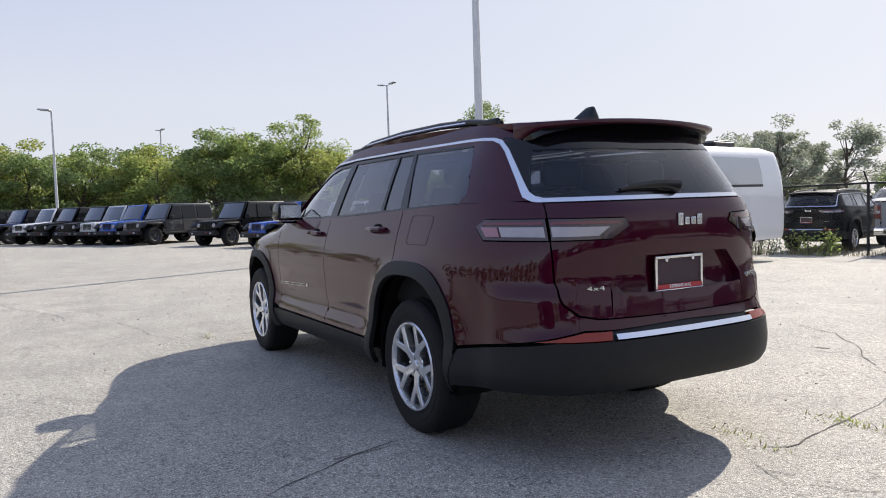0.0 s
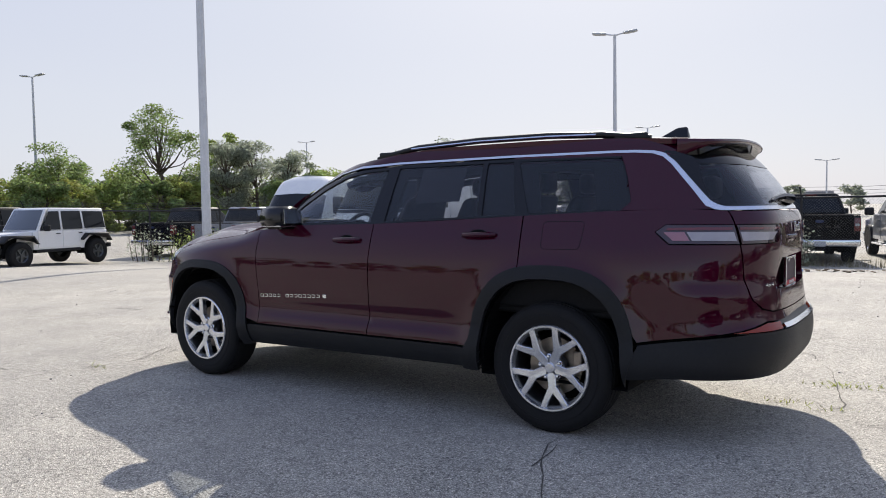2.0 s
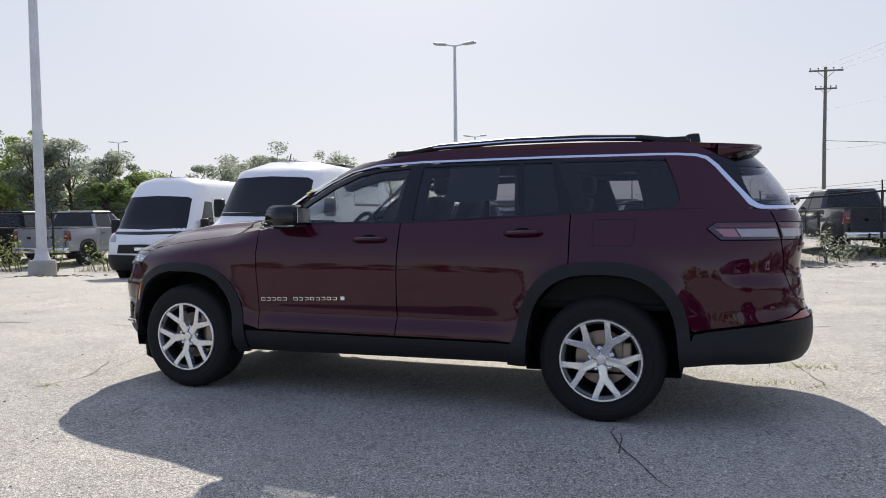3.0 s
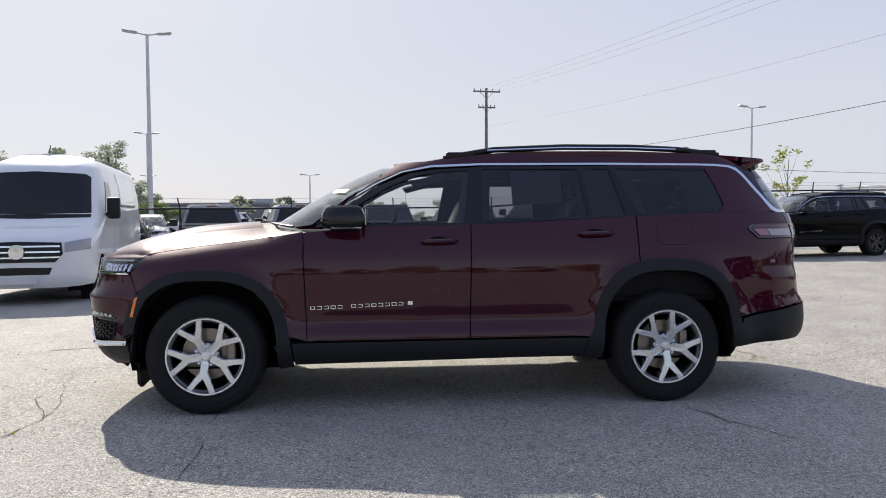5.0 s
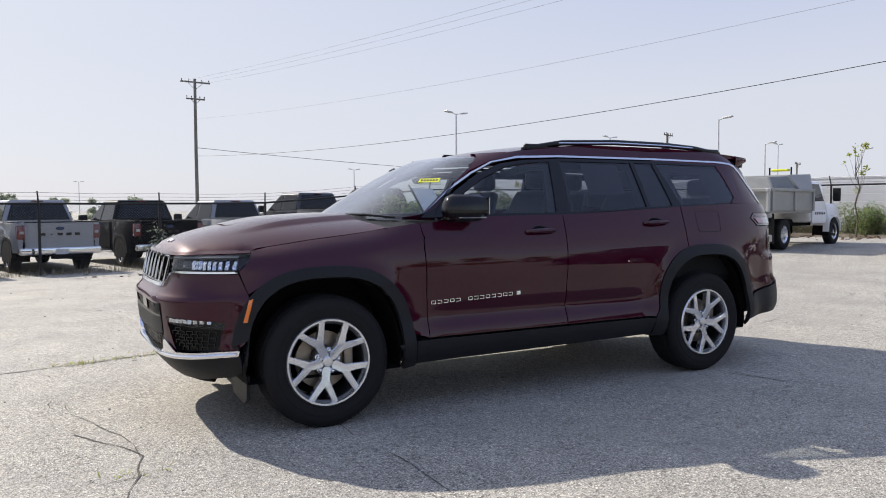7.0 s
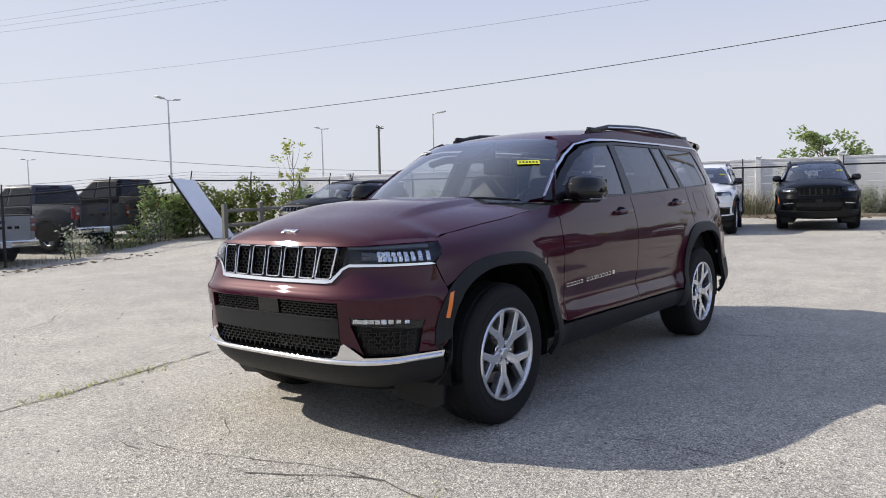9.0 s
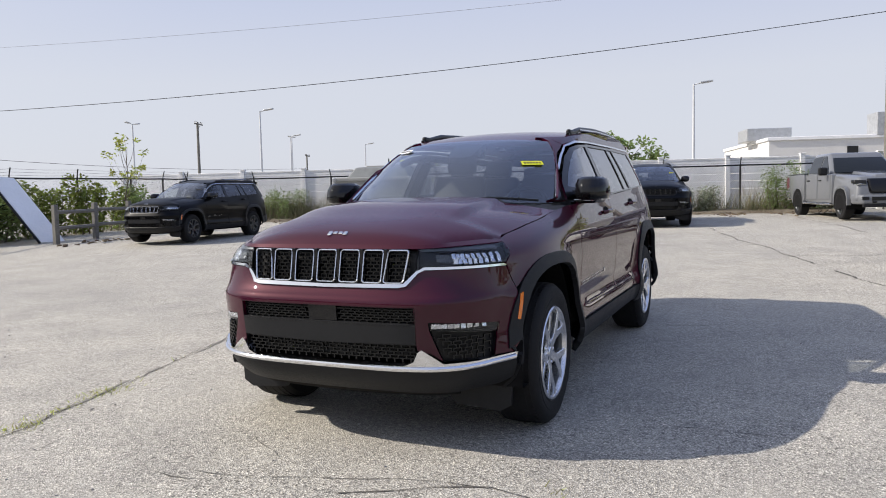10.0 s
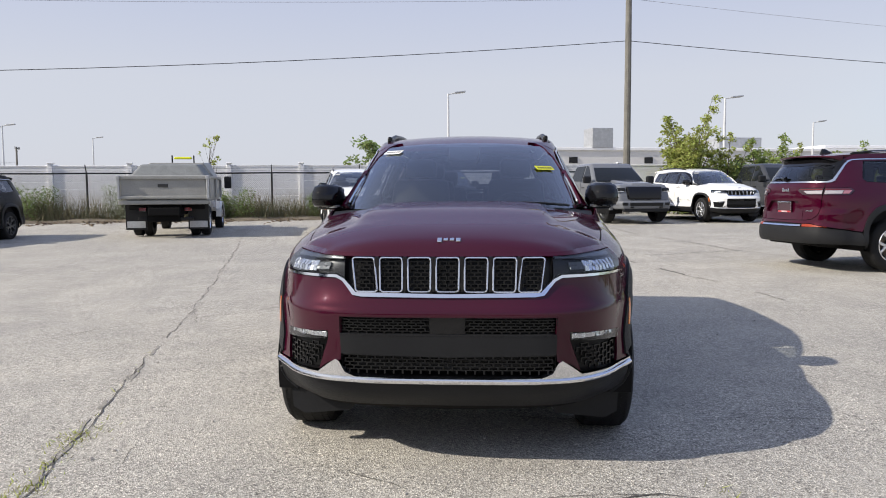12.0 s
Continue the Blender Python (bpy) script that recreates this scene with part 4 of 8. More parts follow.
    def facets(name, parent, y0, y1, z0, z1, cols, rows_, off, seed, side, surface=REFLECT):
        """Tilted bright mirror facets behind a lamp's lens."""
        rn = random.Random(seed)
        b = bmesh.new()
        sg = 1 if side == "left" else -1
        for i in range(cols):
            for j in range(rows_):
                y = y0 + (y1 - y0) * (i + 0.5) / cols
                z = z0 + (z1 - z0) * (j + 0.5) / rows_ - 0.02 * (y - y0) * (name == "fog_reflector")
                u = LOWER.u_of("f", y, z)
                p, n_ = LOWER.at(u, z), LOWER.normal(u, z)
                p = p + n_ * off
                n_ = (n_ + Vector((0, rn.uniform(-0.2, 0.2), rn.uniform(-0.30, 0.40)))).normalized()
                rot = Vector((n_.x, n_.y * sg, n_.z)).to_track_quat("X", "Z").to_matrix().to_4x4()
                box(b, p.x, p.y * sg, p.z, 0.006, (y1 - y0) / cols * rn.uniform(1.02, 1.25), (z1 - z0) / rows_ * rn.uniform(0.98, 1.12), 0.002, rot, 1)
        return part(name, b, surface, parent)

    # front bumper
    fb = F((0.0, 0.835), (0.30, 0.838), (0.44, 0.850), (0.50, 0.912)) + S((2.10, 0.914), (2.035, 0.912), (1.992, 0.80), (1.988, 0.62), (2.02, 0.53), (2.06, 0.492), (2.150, 0.490), (2.125, 0.600), (2.110, 0.645)) + F((0.556, 0.670), (0.560, 0.630), (0.612, 0.482), (0.562, 0.518), (0.498, 0.535), (0.492, 0.60), (0.492, 0.738), (0.0, 0.738))
    put("front_bumper", LOWER, fb, RED, sides="both", step=0.018, fine=0.03)
    put("upper_intake", LOWER, F((0.0, 0.742), (0.498, 0.742), (0.498, 0.655), (0.0, 0.655)), SATIN, off=-0.045, thick=-0.05, gap=0, sides="both")
    put("bumper_bar", LOWER, F((0.0, 0.662), (0.497, 0.662), (0.494, 0.566), (0.0, 0.556)), TRIM, off=0.004, thick=0.05, gap=0, sides="both", label="flat black plate holder bar")
    put("lower_intake", LOWER, F((0.0, 0.565), (0.497, 0.575), (0.49, 0.45), (0.43, 0.43), (0.0, 0.43)), SATIN, off=-0.06, thick=-0.06, gap=0, sides="both")
    tagged(part("upper_mesh", honeycomb(bmesh.new(), LOWER, 0.10, 0.50, 0.662, 0.738, -0.018), MESHB, car), kind="stuff")
    tagged(part("lower_mesh", honeycomb(bmesh.new(), LOWER, 0.02, 0.50, 0.474, 0.566, -0.020, sz=0.034), MESHB, car), kind="stuff")
    put("radar_cover", LOWER, F((0.0, 0.738), (0.080, 0.738), (0.080, 0.664), (0.0, 0.664)), GLOSSB, off=-0.006, thick=0.02, gap=0, sides="both")
    for s in ("left", "right"):
        lamp = put("fog_lamp", LOWER, F((0.557, 0.669)) + S((2.110, 0.645), (2.120, 0.604)) + F((0.562, 0.632)), SATIN, off=-0.012, thick=0.02, gap=0, sides=(s,), label="slim LED fog lamp")[0]
        facets("fog_reflector", lamp, 0.568, 0.782, 0.638, 0.662, 9, 1, -0.008, 9, s)
        put("fog_lens", LOWER, F((0.557, 0.669)) + S((2.110, 0.645), (2.120, 0.604)) + F((0.562, 0.632)), LENS, off=0.001, thick=0, gap=0, sides=(s,), parent=lamp)
        put("corner_vent", LOWER, F((0.562, 0.632)) + S((2.120, 0.604), (2.150, 0.478)) + F((0.615, 0.478)), SATIN, off=-0.035, thick=-0.03, gap=0, sides=(s,))
    tagged(part("corner_vent_mesh", honeycomb(bmesh.new(), LOWER, 0.59, 0.792, 0.492, 0.620, -0.010, sz=0.034, inside=lambda y, z: z < 0.615 - (y - 0.6) * 0.09 and y > 0.64 - (z - 0.49) * 0.4), MESHB, car), kind="stuff")
    chrome = F((0.0, 0.428), (0.40, 0.430), (0.60, 0.440)) + S((2.055, 0.462), (2.045, 0.492), (2.11, 0.486)) + F((0.74, 0.476), (0.612, 0.472), (0.566, 0.508), (0.520, 0.540), (0.502, 0.528), (0.478, 0.480), (0.43, 0.460), (0.0, 0.452))
    put("lower_chrome_trim", LOWER, chrome, CHROME, off=0.010, thick=0.03, gap=0, sides="both", label="polished chrome lower bumper trim", fine=0.03, step=0.03)
    bm = bmesh.new()
    bar_path = []
    for i in range(-16, 17):
        k = abs(i) / 16
        u = 1 - k * (1 - LOWER.u_of("s", 2.06, 0.468))
        z = 0.442 + 0.030 * k**2.5
        p, nn = LOWER.at(u, z), LOWER.normal(u, z)
        bar_path.append((p.x + nn.x * 0.012, math.copysign(p.y + nn.y * 0.012, i), z))
    tube(bm, bar_path, 0.0125, 10)
    part("chrome_bar", bm, CHROME, car, "rounded chrome bar across the lower bumper", smooth=60)
    put("chin", LOWER, F((0.0, 0.430), (0.40, 0.432), (0.60, 0.442)) + S((2.05, 0.472), (2.03, 0.36), (2.07, 0.33)) + F((0.62, 0.30), (0.0, 0.295)), TRIM, off=0.0, thick=0.05, gap=0, sides="both")
    put("chin_underside", LOWER, F((0.0, 0.298), (0.62, 0.30), (0.62, 0.26), (0.0, 0.24)), DARK, off=-0.02, thick=0.25, gap=0, sides="both")
    for s in (1, -1):
        bm = bmesh.new()
        prism(bm, [(0.48, 0.335), (0.84, 0.335), (0.83, 0.20), (0.77, 0.165), (0.53, 0.185), (0.48, 0.25)], 1.985, 2.005, axis="x")
        if s < 0:
            for v in bm.verts:
                v.co.y = -v.co.y
            bmesh.ops.reverse_faces(bm, faces=bm.faces)
        part("air_deflector", bm, TRIM, car)
    # grille
    put("grille_back", LOWER, F((0.0, 1.012), (0.485, 1.010), (0.475, 0.90), (0.425, 0.842), (0.0, 0.832)), SATIN, off=-0.035, thick=-0.03, gap=0, sides="both")
    tagged(part("grille_mesh", honeycomb(bmesh.new(), LOWER, 0.004, 0.46, 0.852, 1.004, -0.006, sx=0.034, sz=0.034, inside=lambda y, z: ((y + 0.0655) % 0.131) < 0.108 and ((y + 0.0655) % 0.131) > 0.018 and y < 0.46 - max(0, 0.92 - z) * 0.55), MESHB, car), kind="stuff")
    for k in range(-3, 4):
        bm = bmesh.new()
        c = 0.1315 * k
        lean = -0.006 * k / 3 if abs(k) < 3 else -0.020 * k / 3
        pts = []
        for cx, cz, a0 in ((0.039, 0.066, 0), (-0.039, 0.066, 90), (-0.037, -0.063, 180), (0.037, -0.063, 270)):
            for i in range(4):
                a = radians(a0 + i * 30)
                pts.append((cx + 0.014 * math.cos(a), cz + 0.012 * math.sin(a)))
        path = []
        for py, pz in pts + pts[:2]:
            z = 0.928 + pz
            y = c + py + lean * (0.07 - pz) / 0.14
            u = LOWER.u_of("f", abs(y), z)
            p, nn = LOWER.at(u, z), LOWER.normal(u, z)
            path.append((p.x + nn.x * 0.014, math.copysign(p.y, y), z))
        tube(bm, path, 0.0043, 6, False)
        part("grille_ring", bm, BRIGHT, car, "chrome ring of a grille slot", smooth=60)
    for k in range(-3, 3):
        bm = bmesh.new()
        c = 0.1315 * (k + 0.5)
        u = LOWER.u_of("f", abs(c), 0.93)
        p = LOWER.at(u, 0.93)
        box(bm, p.x - 0.006, c, 0.93, 0.03, 0.020, 0.165, 0.004)
        part("grille_bar", bm, GLOSSB, car)
    put("grille_chrome_trim", LOWER, F((0.0, 0.838), (0.425, 0.846), (0.480, 0.905), (0.52, 0.926)) + S((2.06, 0.927), (2.038, 0.919), (2.06, 0.916)) + F((0.66, 0.914), (0.522, 0.912), (0.492, 0.897), (0.440, 0.833), (0.40, 0.826), (0.0, 0.822)), CHROME, off=0.010, thick=0.03, gap=0, sides="both", label="chrome trim under grille and headlights", fine=0.03, step=0.03)
    put("hood_lip", LOWER, F((0.0, 1.030), (0.50, 1.028)) + S((1.947, 1.044), (1.957, 1.026)) + F((0.50, 1.012), (0.0, 1.010)), RED, off=0.002, thick=0.03, gap=0, sides="both")
    for s in ("left", "right"):
        lamp = put("headlight", LOWER, F((0.487, 1.010), (0.50, 1.012)) + S((1.950, 1.024), (1.992, 0.965), (2.034, 0.930)) + F((0.52, 0.930), (0.482, 0.905)), SATIN, off=-0.03, thick=-0.03, gap=0, sides=(s,), label="headlight with clear lens and dark housing")[0]
        facets("reflector", lamp, 0.650, 0.822, 0.940, 0.996, 9, 2, -0.018, 7, s)
        facets("projector", lamp, 0.575, 0.655, 0.950, 0.988, 4, 2, -0.022, 8, s, ALLOYD)
        put("daytime_strip", LOWER, F((0.50, 1.013), (0.815, 1.018), (0.815, 1.005), (0.50, 1.001)), ALLOYD, off=-0.004, thick=0.008, gap=0, sides=(s,), parent=lamp)
        put("lens", LOWER, F((0.487, 1.010), (0.50, 1.012)) + S((1.950, 1.024), (1.992, 0.965), (2.034, 0.930)) + F((0.52, 0.930), (0.482, 0.905)), LENS, off=0.001, thick=0.0, gap=0.001, sides=(s,), parent=lamp)
        put("side_marker", LOWER, S((1.968, 0.775), (1.99, 0.768), (2.022, 0.648), (2.003, 0.645)), AMBER, off=0.012, thick=0.012, gap=0, sides=(s,), label="amber side marker")
    # hood
    hp = [(x, max(y, 0.0)) for x, y in RIM_FRONT] + [p for p in reversed(RIM_SIDE) if 1.12 < p[0] < RIM_FRONT[-1][0] - 0.02]
    hp[0] = (hp[0][0], 0.0)
    hp = hp + [(1.12, RIM_SIDE[2][1]), (1.16, 0.70), (1.24, 0.45), (1.29, 0.2), (1.30, 0.0)]
    part("hood", panel_bm(HOOD, hp, 0.03, 0.0, 0.02, 0.0, "both"), RED, car)
    cowl = [(1.30, 0.0), (1.29, 0.2), (1.24, 0.45), (1.16, 0.70), (1.10, 0.815), (0.90, 0.83), (0.98, 0.6), (1.10, 0.3), (1.14, 0.0)]
    part("cowl", panel_bm(Sheet(lambda x, y: hood_z(x, y) - 0.014), cowl, 0.06, 0, 0.02, 0, "both"), TRIM, car)
    # roof
    rp = [(0.40, 0.0), (0.375, 0.2), (0.32, 0.40), (0.22, 0.54), (0.10, 0.60), (-0.3, 0.645), (-1.2, 0.660), (-2.0, 0.640), (-2.22, 0.632), (-2.22, 0.0)]
    part("roof", panel_bm(ROOF, rp, 0.07, 0, 0.03, 0.0, "both"), RED, car)
    sp = [(-2.222, 0.0), (-2.222, 0.632), (-2.34, 0.622), (-2.395, 0.585), (-2.44, 0.45), (-2.47, 0.25), (-2.478, 0.0)]
    part("spoiler", panel_bm(ROOF, sp, 0.04, 0, 0.022, 0.001, "both"), RED, car)
    # the spoiler's rim, deep at the pillars and thin at the trailing edge
    bm = bmesh.new()
    rim = [(-2.205, 0.636), (-2.26, 0.634), (-2.34, 0.622), (-2.375, 0.604), (-2.395, 0.585), (-2.42, 0.52), (-2.44, 0.45), (-2.458, 0.36), (-2.47, 0.25), (-2.476, 0.12), (-2.478, 0.0)]
    rim += [(x, -y) for x, y in reversed(rim[:-1])]
    deep = curve_of((-2.48, 0.026), (-2.40, 0.030), (-2.34, 0.052), (-2.27, 0.082), (-2.20, 0.10))
    rows_ = []
    for x, y in rim:
        z = ROOF.z(x, y)
        d = deep(x)
        rows_.append([bm.verts.new(q) for q in ((x, y, z + 0.0005), (x - 0.006, y * 1.006, z - 0.010), (x - 0.004, y * 1.004, z - d * 0.7), (x + 0.012, y * 0.985, z - d), (x + 0.05, y * 0.95, z - d))])
    for a, b in zip(rows_, rows_[1:]):
        for i in range(4):
            bm.faces.new((a[i], a[i + 1], b[i + 1], b[i]))
    bmesh.ops.recalc_face_normals(bm, faces=bm.faces)
    part("spoiler_rim", bm, RED, car, smooth=70)
    part("spoiler_underside", panel_bm(Sheet(lambda x, y: ROOF.z(x, y) - 0.030 - 0.06 * smooth01((x + 2.46) / 0.16)), [(-2.20, 0), (-2.20, 0.622), (-2.32, 0.612), (-2.375, 0.572), (-2.42, 0.44), (-2.448, 0.25), (-2.455, 0)], 0.06, 0, -0.03, 0, "both"), GLOSSB, car)
    # roof side rails over the doors
    put("roof_side", UPPER, S((-2.24, 1.606), (-2.165, 1.618), (-2.10, 1.640), (-1.98, 1.650), (-1.8, 1.654), (-1.2, 1.660), (-0.3, 1.657), (0.05, 1.636), (0.25, 1.605), (0.27, 1.64), (0.0, 1.680), (-0.4, 1.718), (-1.2, 1.739), (-1.8, 1.727), (-2.22, 1.702)), RED, off=0.001, thick=0.02, gap=0)
    put("pillar_a", UPPER, S((0.25, 1.605), (0.42, 1.535), (0.62, 1.405), (0.86, 1.222), (0.97, 1.205)) + F((0.800, 1.205), (0.70, 1.40), (0.625, 1.55), (0.555, 1.630), (0.50, 1.655)) + S((0.30, 1.66), (0.10, 1.67)), RED, thick=0.02, gap=0)
    # side glass
    put("front_side_glass", UPPER, S((0.70, 1.234), (-0.16, 1.238), (-0.215, 1.608), (0.02, 1.595), (0.19, 1.568), (0.38, 1.490), (0.56, 1.375), (0.68, 1.285)), CLEAR, off=-0.006, thick=0, gap=0)
    put("rear_side_glass", UPPER, S((-0.275, 1.245), (-0.30, 1.618), (-0.98, 1.622), (-1.02, 1.268)), PRIVACY, off=-0.006, thick=0, gap=0)
    put("rear_vent_glass", UPPER, S((-1.045, 1.270), (-1.005, 1.622), (-1.20, 1.621), (-1.29, 1.280)), PRIVACY, off=-0.006, thick=0, gap=0)
    put("quarter_glass", UPPER, S((-1.365, 1.290), (-1.225, 1.622), (-1.898, 1.614), (-1.958, 1.495), (-1.998, 1.352), (-1.945, 1.310)), PRIVACY, off=-0.004, thick=0, gap=0)
    holes = {"window_sill": S((0.88, 1.216), (0.50, 1.222), (-0.2, 1.230), (-1.17, 1.272), (-1.92, 1.301), (-1.92, 1.311), (-1.17, 1.284), (-0.2, 1.244), (0.50, 1.236), (0.56, 1.30), (0.70, 1.30)),
             "pillar_b": S((-0.155, 1.236), (-0.21, 1.615), (-0.305, 1.625), (-0.28, 1.240)),
             "pillar_c": S((-1.015, 1.262), (-0.975, 1.628), (-1.01, 1.628), (-1.05, 1.264)),
             "pillar_rear": S((-1.285, 1.275), (-1.195, 1.628), (-1.235, 1.628), (-1.375, 1.285)),
             "window_header": S((0.72, 1.29), (0.58, 1.392), (0.39, 1.508), (0.20, 1.582), (0.02, 1.610), (-0.22, 1.622), (-0.30, 1.630), (-1.2, 1.634), (-1.905, 1.619), (-1.90, 1.608), (-1.2, 1.615), (-0.3, 1.610), (0.0, 1.590), (0.17, 1.560), (0.36, 1.480), (0.55, 1.368), (0.68, 1.272)),
             "mirror_sail": S((0.58, 1.235), (0.82, 1.235), (0.70, 1.310), (0.60, 1.300))}
    for nm, sp_ in holes.items():
        put(nm, UPPER, sp_, GLOSSB, off=0.001, thick=0.015, gap=0)
    for nm, sp_ in (("inner_header", S((0.20, 1.545), (0.0, 1.590), (-0.3, 1.606), (-1.2, 1.612), (-1.98, 1.600), (-1.97, 1.560), (-1.2, 1.565), (-0.3, 1.560), (0.0, 1.548), (0.17, 1.51))),
                    ("inner_pillar_b", S((-0.11, 1.245), (-0.17, 1.60), (-0.36, 1.60), (-0.33, 1.245))),
                    ("inner_pillar_c", S((-0.98, 1.265), (-0.95, 1.60), (-1.36, 1.60), (-1.45, 1.285))),
                    ("inner_pillar_d", S((-1.80, 1.300), (-1.72, 1.60), (-2.12, 1.60), (-2.25, 1.31)))):
        put(nm, UPPER, sp_, CABIN, off=-0.03, thick=0.03, gap=0)
    # pressed chrome line from the mirror over the doors and down the rear pillar
    strip = S((0.845, 1.240), (0.631, 1.3985), (0.431, 1.514), (0.256, 1.594), (0.05, 1.637), (-0.3, 1.652), (-1.2, 1.656), (-1.85, 1.651), (-1.98, 1.648), (-2.09, 1.639), (-2.15, 1.622), (-2.21, 1.572), (-2.28, 1.492), (-2.35, 1.412), (-2.405, 1.352), (-2.44, 1.330), (-2.47, 1.322)) + R((0.66, 1.319), (0.0, 1.320), (0.0, 1.300), (0.685, 1.299)) + S((-2.43, 1.305), (-2.385, 1.325), (-2.325, 1.400), (-2.255, 1.482), (-2.19, 1.560), (-2.14, 1.604), (-2.085, 1.623), (-1.98, 1.633), (-1.86, 1.637), (-1.2, 1.642), (-0.3, 1.638), (0.05, 1.622), (0.25, 1.586), (0.42, 1.508), (0.62, 1.392), (0.83, 1.240))
    put("chrome_window_line", UPPER, strip, BRIGHT, off=0.006, thick=0.012, gap=0, label="bright chrome line over the windows", fine=0.025, step=0.03)
    put("rear_pillar", UPPER, S((-1.86, 1.640), (-1.2, 1.642), (-1.2, 1.630), (-1.905, 1.618), (-1.962, 1.495), (-2.002, 1.355), (-1.950, 1.306), (-2.30, 1.309), (-2.44, 1.309), (-2.395, 1.335), (-2.335, 1.403), (-2.265, 1.485), (-2.20, 1.562), (-2.15, 1.607), (-2.09, 1.628), (-1.98, 1.638)), RED, off=0.001, thick=0.02, gap=0)
    # rear window and the black pillars beside it
    put("rear_pillar_glass", UPPER, S((-2.13, 1.618), (-2.20, 1.570), (-2.27, 1.490), (-2.34, 1.408), (-2.41, 1.335)) + R((0.690, 1.318), (0.690, 1.35), (0.655, 1.45), (0.615, 1.555), (0.60, 1.62)) + S((-2.15, 1.64),), GLOSSB, off=0.002, thick=0.02, gap=0)
    put("rear_window", UPPER, R((0.0, 1.318), (0.705, 1.318), (0.690, 1.35), (0.655, 1.45), (0.615, 1.555), (0.0, 1.548)), PRIVACY, off=0.002, thick=0.0, gap=0, sides="both")
    put("rear_header", UPPER, R((0.0, 1.552), (0.613, 1.557), (0.60, 1.64), (0.0, 1.69)), GLOSSB, off=0.004, thick=0.02, gap=0, sides="both")
    put("rear_window_band", UPPER, R((0.0, 1.318), (0.70, 1.318), (0.695, 1.332), (0.0, 1.334)), GLOSSB, off=-0.004, thick=0.0, gap=0, sides="both")
    # windscreen
    shield_edge = curve_of((1.10, 0.86), (1.205, 0.808), (1.40, 0.708), (1.55, 0.632), (1.63, 0.560), (1.66, 0.52))

    def shield_x(y, z):
        e = shield_edge(z)
        drop = top_f(z) - UPPER.at(UPPER.u_of("f", e, z), z).x
        return top_f(z) - drop * (abs(y) / e) ** 4.0
    BOW = Bowed(shield_x)
    put_on = lambda name, pts, material, off, thick=0: part(name, panel_bm(BOW, pts, 0.05, off, thick, 0, "both"), material, car)
    put_on("windscreen", [(0.0, 1.195), (0.808, 1.205), (0.760, 1.30), (0.708, 1.40), (0.632, 1.55), (0.560, 1.630), (0.30, 1.652), (0.0, 1.658)], SHIELD, -0.004)
    put_on("windscreen_band", [(0.0, 1.652), (0.30, 1.647), (0.548, 1.626), (0.545, 1.612), (0.3, 1.632), (0.0, 1.638)], GLOSSB, -0.008)
    put_on("camera_housing", [(0.0, 1.64), (0.11, 1.64), (0.09, 1.54), (0.0, 1.53)], SATIN, -0.014, 0.05)
    # roof rails
    for s in (1, -1):
        bm = bmesh.new()
        pts = []
        for x, lift in ((-0.04, 0.004), (-0.16, 0.032), (-0.4, 0.048), (-0.9, 0.052), (-1.4, 0.052), (-1.75, 0.046), (-1.95, 0.030), (-2.05, 0.004)):
            pts.append((x, s * 0.600, ROOF.z(x, 0.60) + max(lift - 0.024, 0.004)))
        tube(bm, pts, [0.014, 0.020, 0.021, 0.021, 0.021, 0.021, 0.020, 0.014], 8)
        for x in (-0.16, -1.93):
            box(bm, x, s * 0.600, ROOF.z(x, 0.60) + 0.004, 0.20, 0.036, 0.05, 0.012)
        part("roof_rail", bm, SATIN, car, "black roof rail with bright inlay", smooth=50)
        bm = bmesh.new()
        tube(bm, [(x, s * 0.617, ROOF.z(x, 0.60) + 0.022) for x in (-0.35, -0.9, -1.4, -1.72)], 0.008, 6)
        part("rail_inlay", bm, BRIGHT, car)
    # fin aerial
    bm = bmesh.new()
    zf = ROOF.z(-2.0, 0)
    hexa(bm, [(-2.10, -0.038, zf - 0.01), (-1.86, -0.022, zf - 0.01), (-1.86, 0.022, zf - 0.01), (-2.10, 0.038, zf - 0.01), (-2.085, -0.012, zf + 0.075), (-2.02, -0.010, zf + 0.072), (-2.02, 0.010, zf + 0.072), (-2.085, 0.012, zf + 0.075)], 0.012)
    part("roof_aerial", bm, GLOSSB, car, smooth=40)
    # rear wiper
    bm = bmesh.new()
    tube(bm, [(-2.672, 0.02, 1.345), (-2.69, 0.0, 1.36), (-2.665, 0.12, 1.368), (-2.655, 0.26, 1.360), (-2.655, 0.34, 1.348)], [0.030, 0.034, 0.026, 0.016, 0.008], 8)
    part("rear_wiper", bm, GLOSSB, car, smooth=50)
    # windscreen wipers
    for y0, y1 in ((0.10, 0.68), (-0.42, 0.12)):
        bm = bmesh.new()
        path = []
        for i in range(7):
            y = y0 + (y1 - y0) * i / 6
            z = 1.208 + 0.02 * math.sin(math.pi * i / 6)
            path.append((shield_x(y, z) + 0.016, y, z + 0.012))
        tube(bm, path, 0.008, 6)
        part("windscreen_wiper", bm, SATIN, car)
    # mirrors
    for s in (1, -1):
        bm = bmesh.new()
        lo = [(0.505, 0.85), (0.62, 0.82), (0.75, 0.85), (0.80, 0.93), (0.77, 1.02), (0.62, 1.05), (0.51, 1.035)]
        rings = []
        for z, k in ((1.210, 0.80), (1.230, 0.98), (1.275, 1.0), (1.330, 0.92), (1.362, 0.72)):
            c = (0.625, 0.935)
            rings.append([bm.verts.new((c[0] + (x - c[0]) * k, s * (c[1] + (y - c[1]) * k), z)) for x, y in lo])
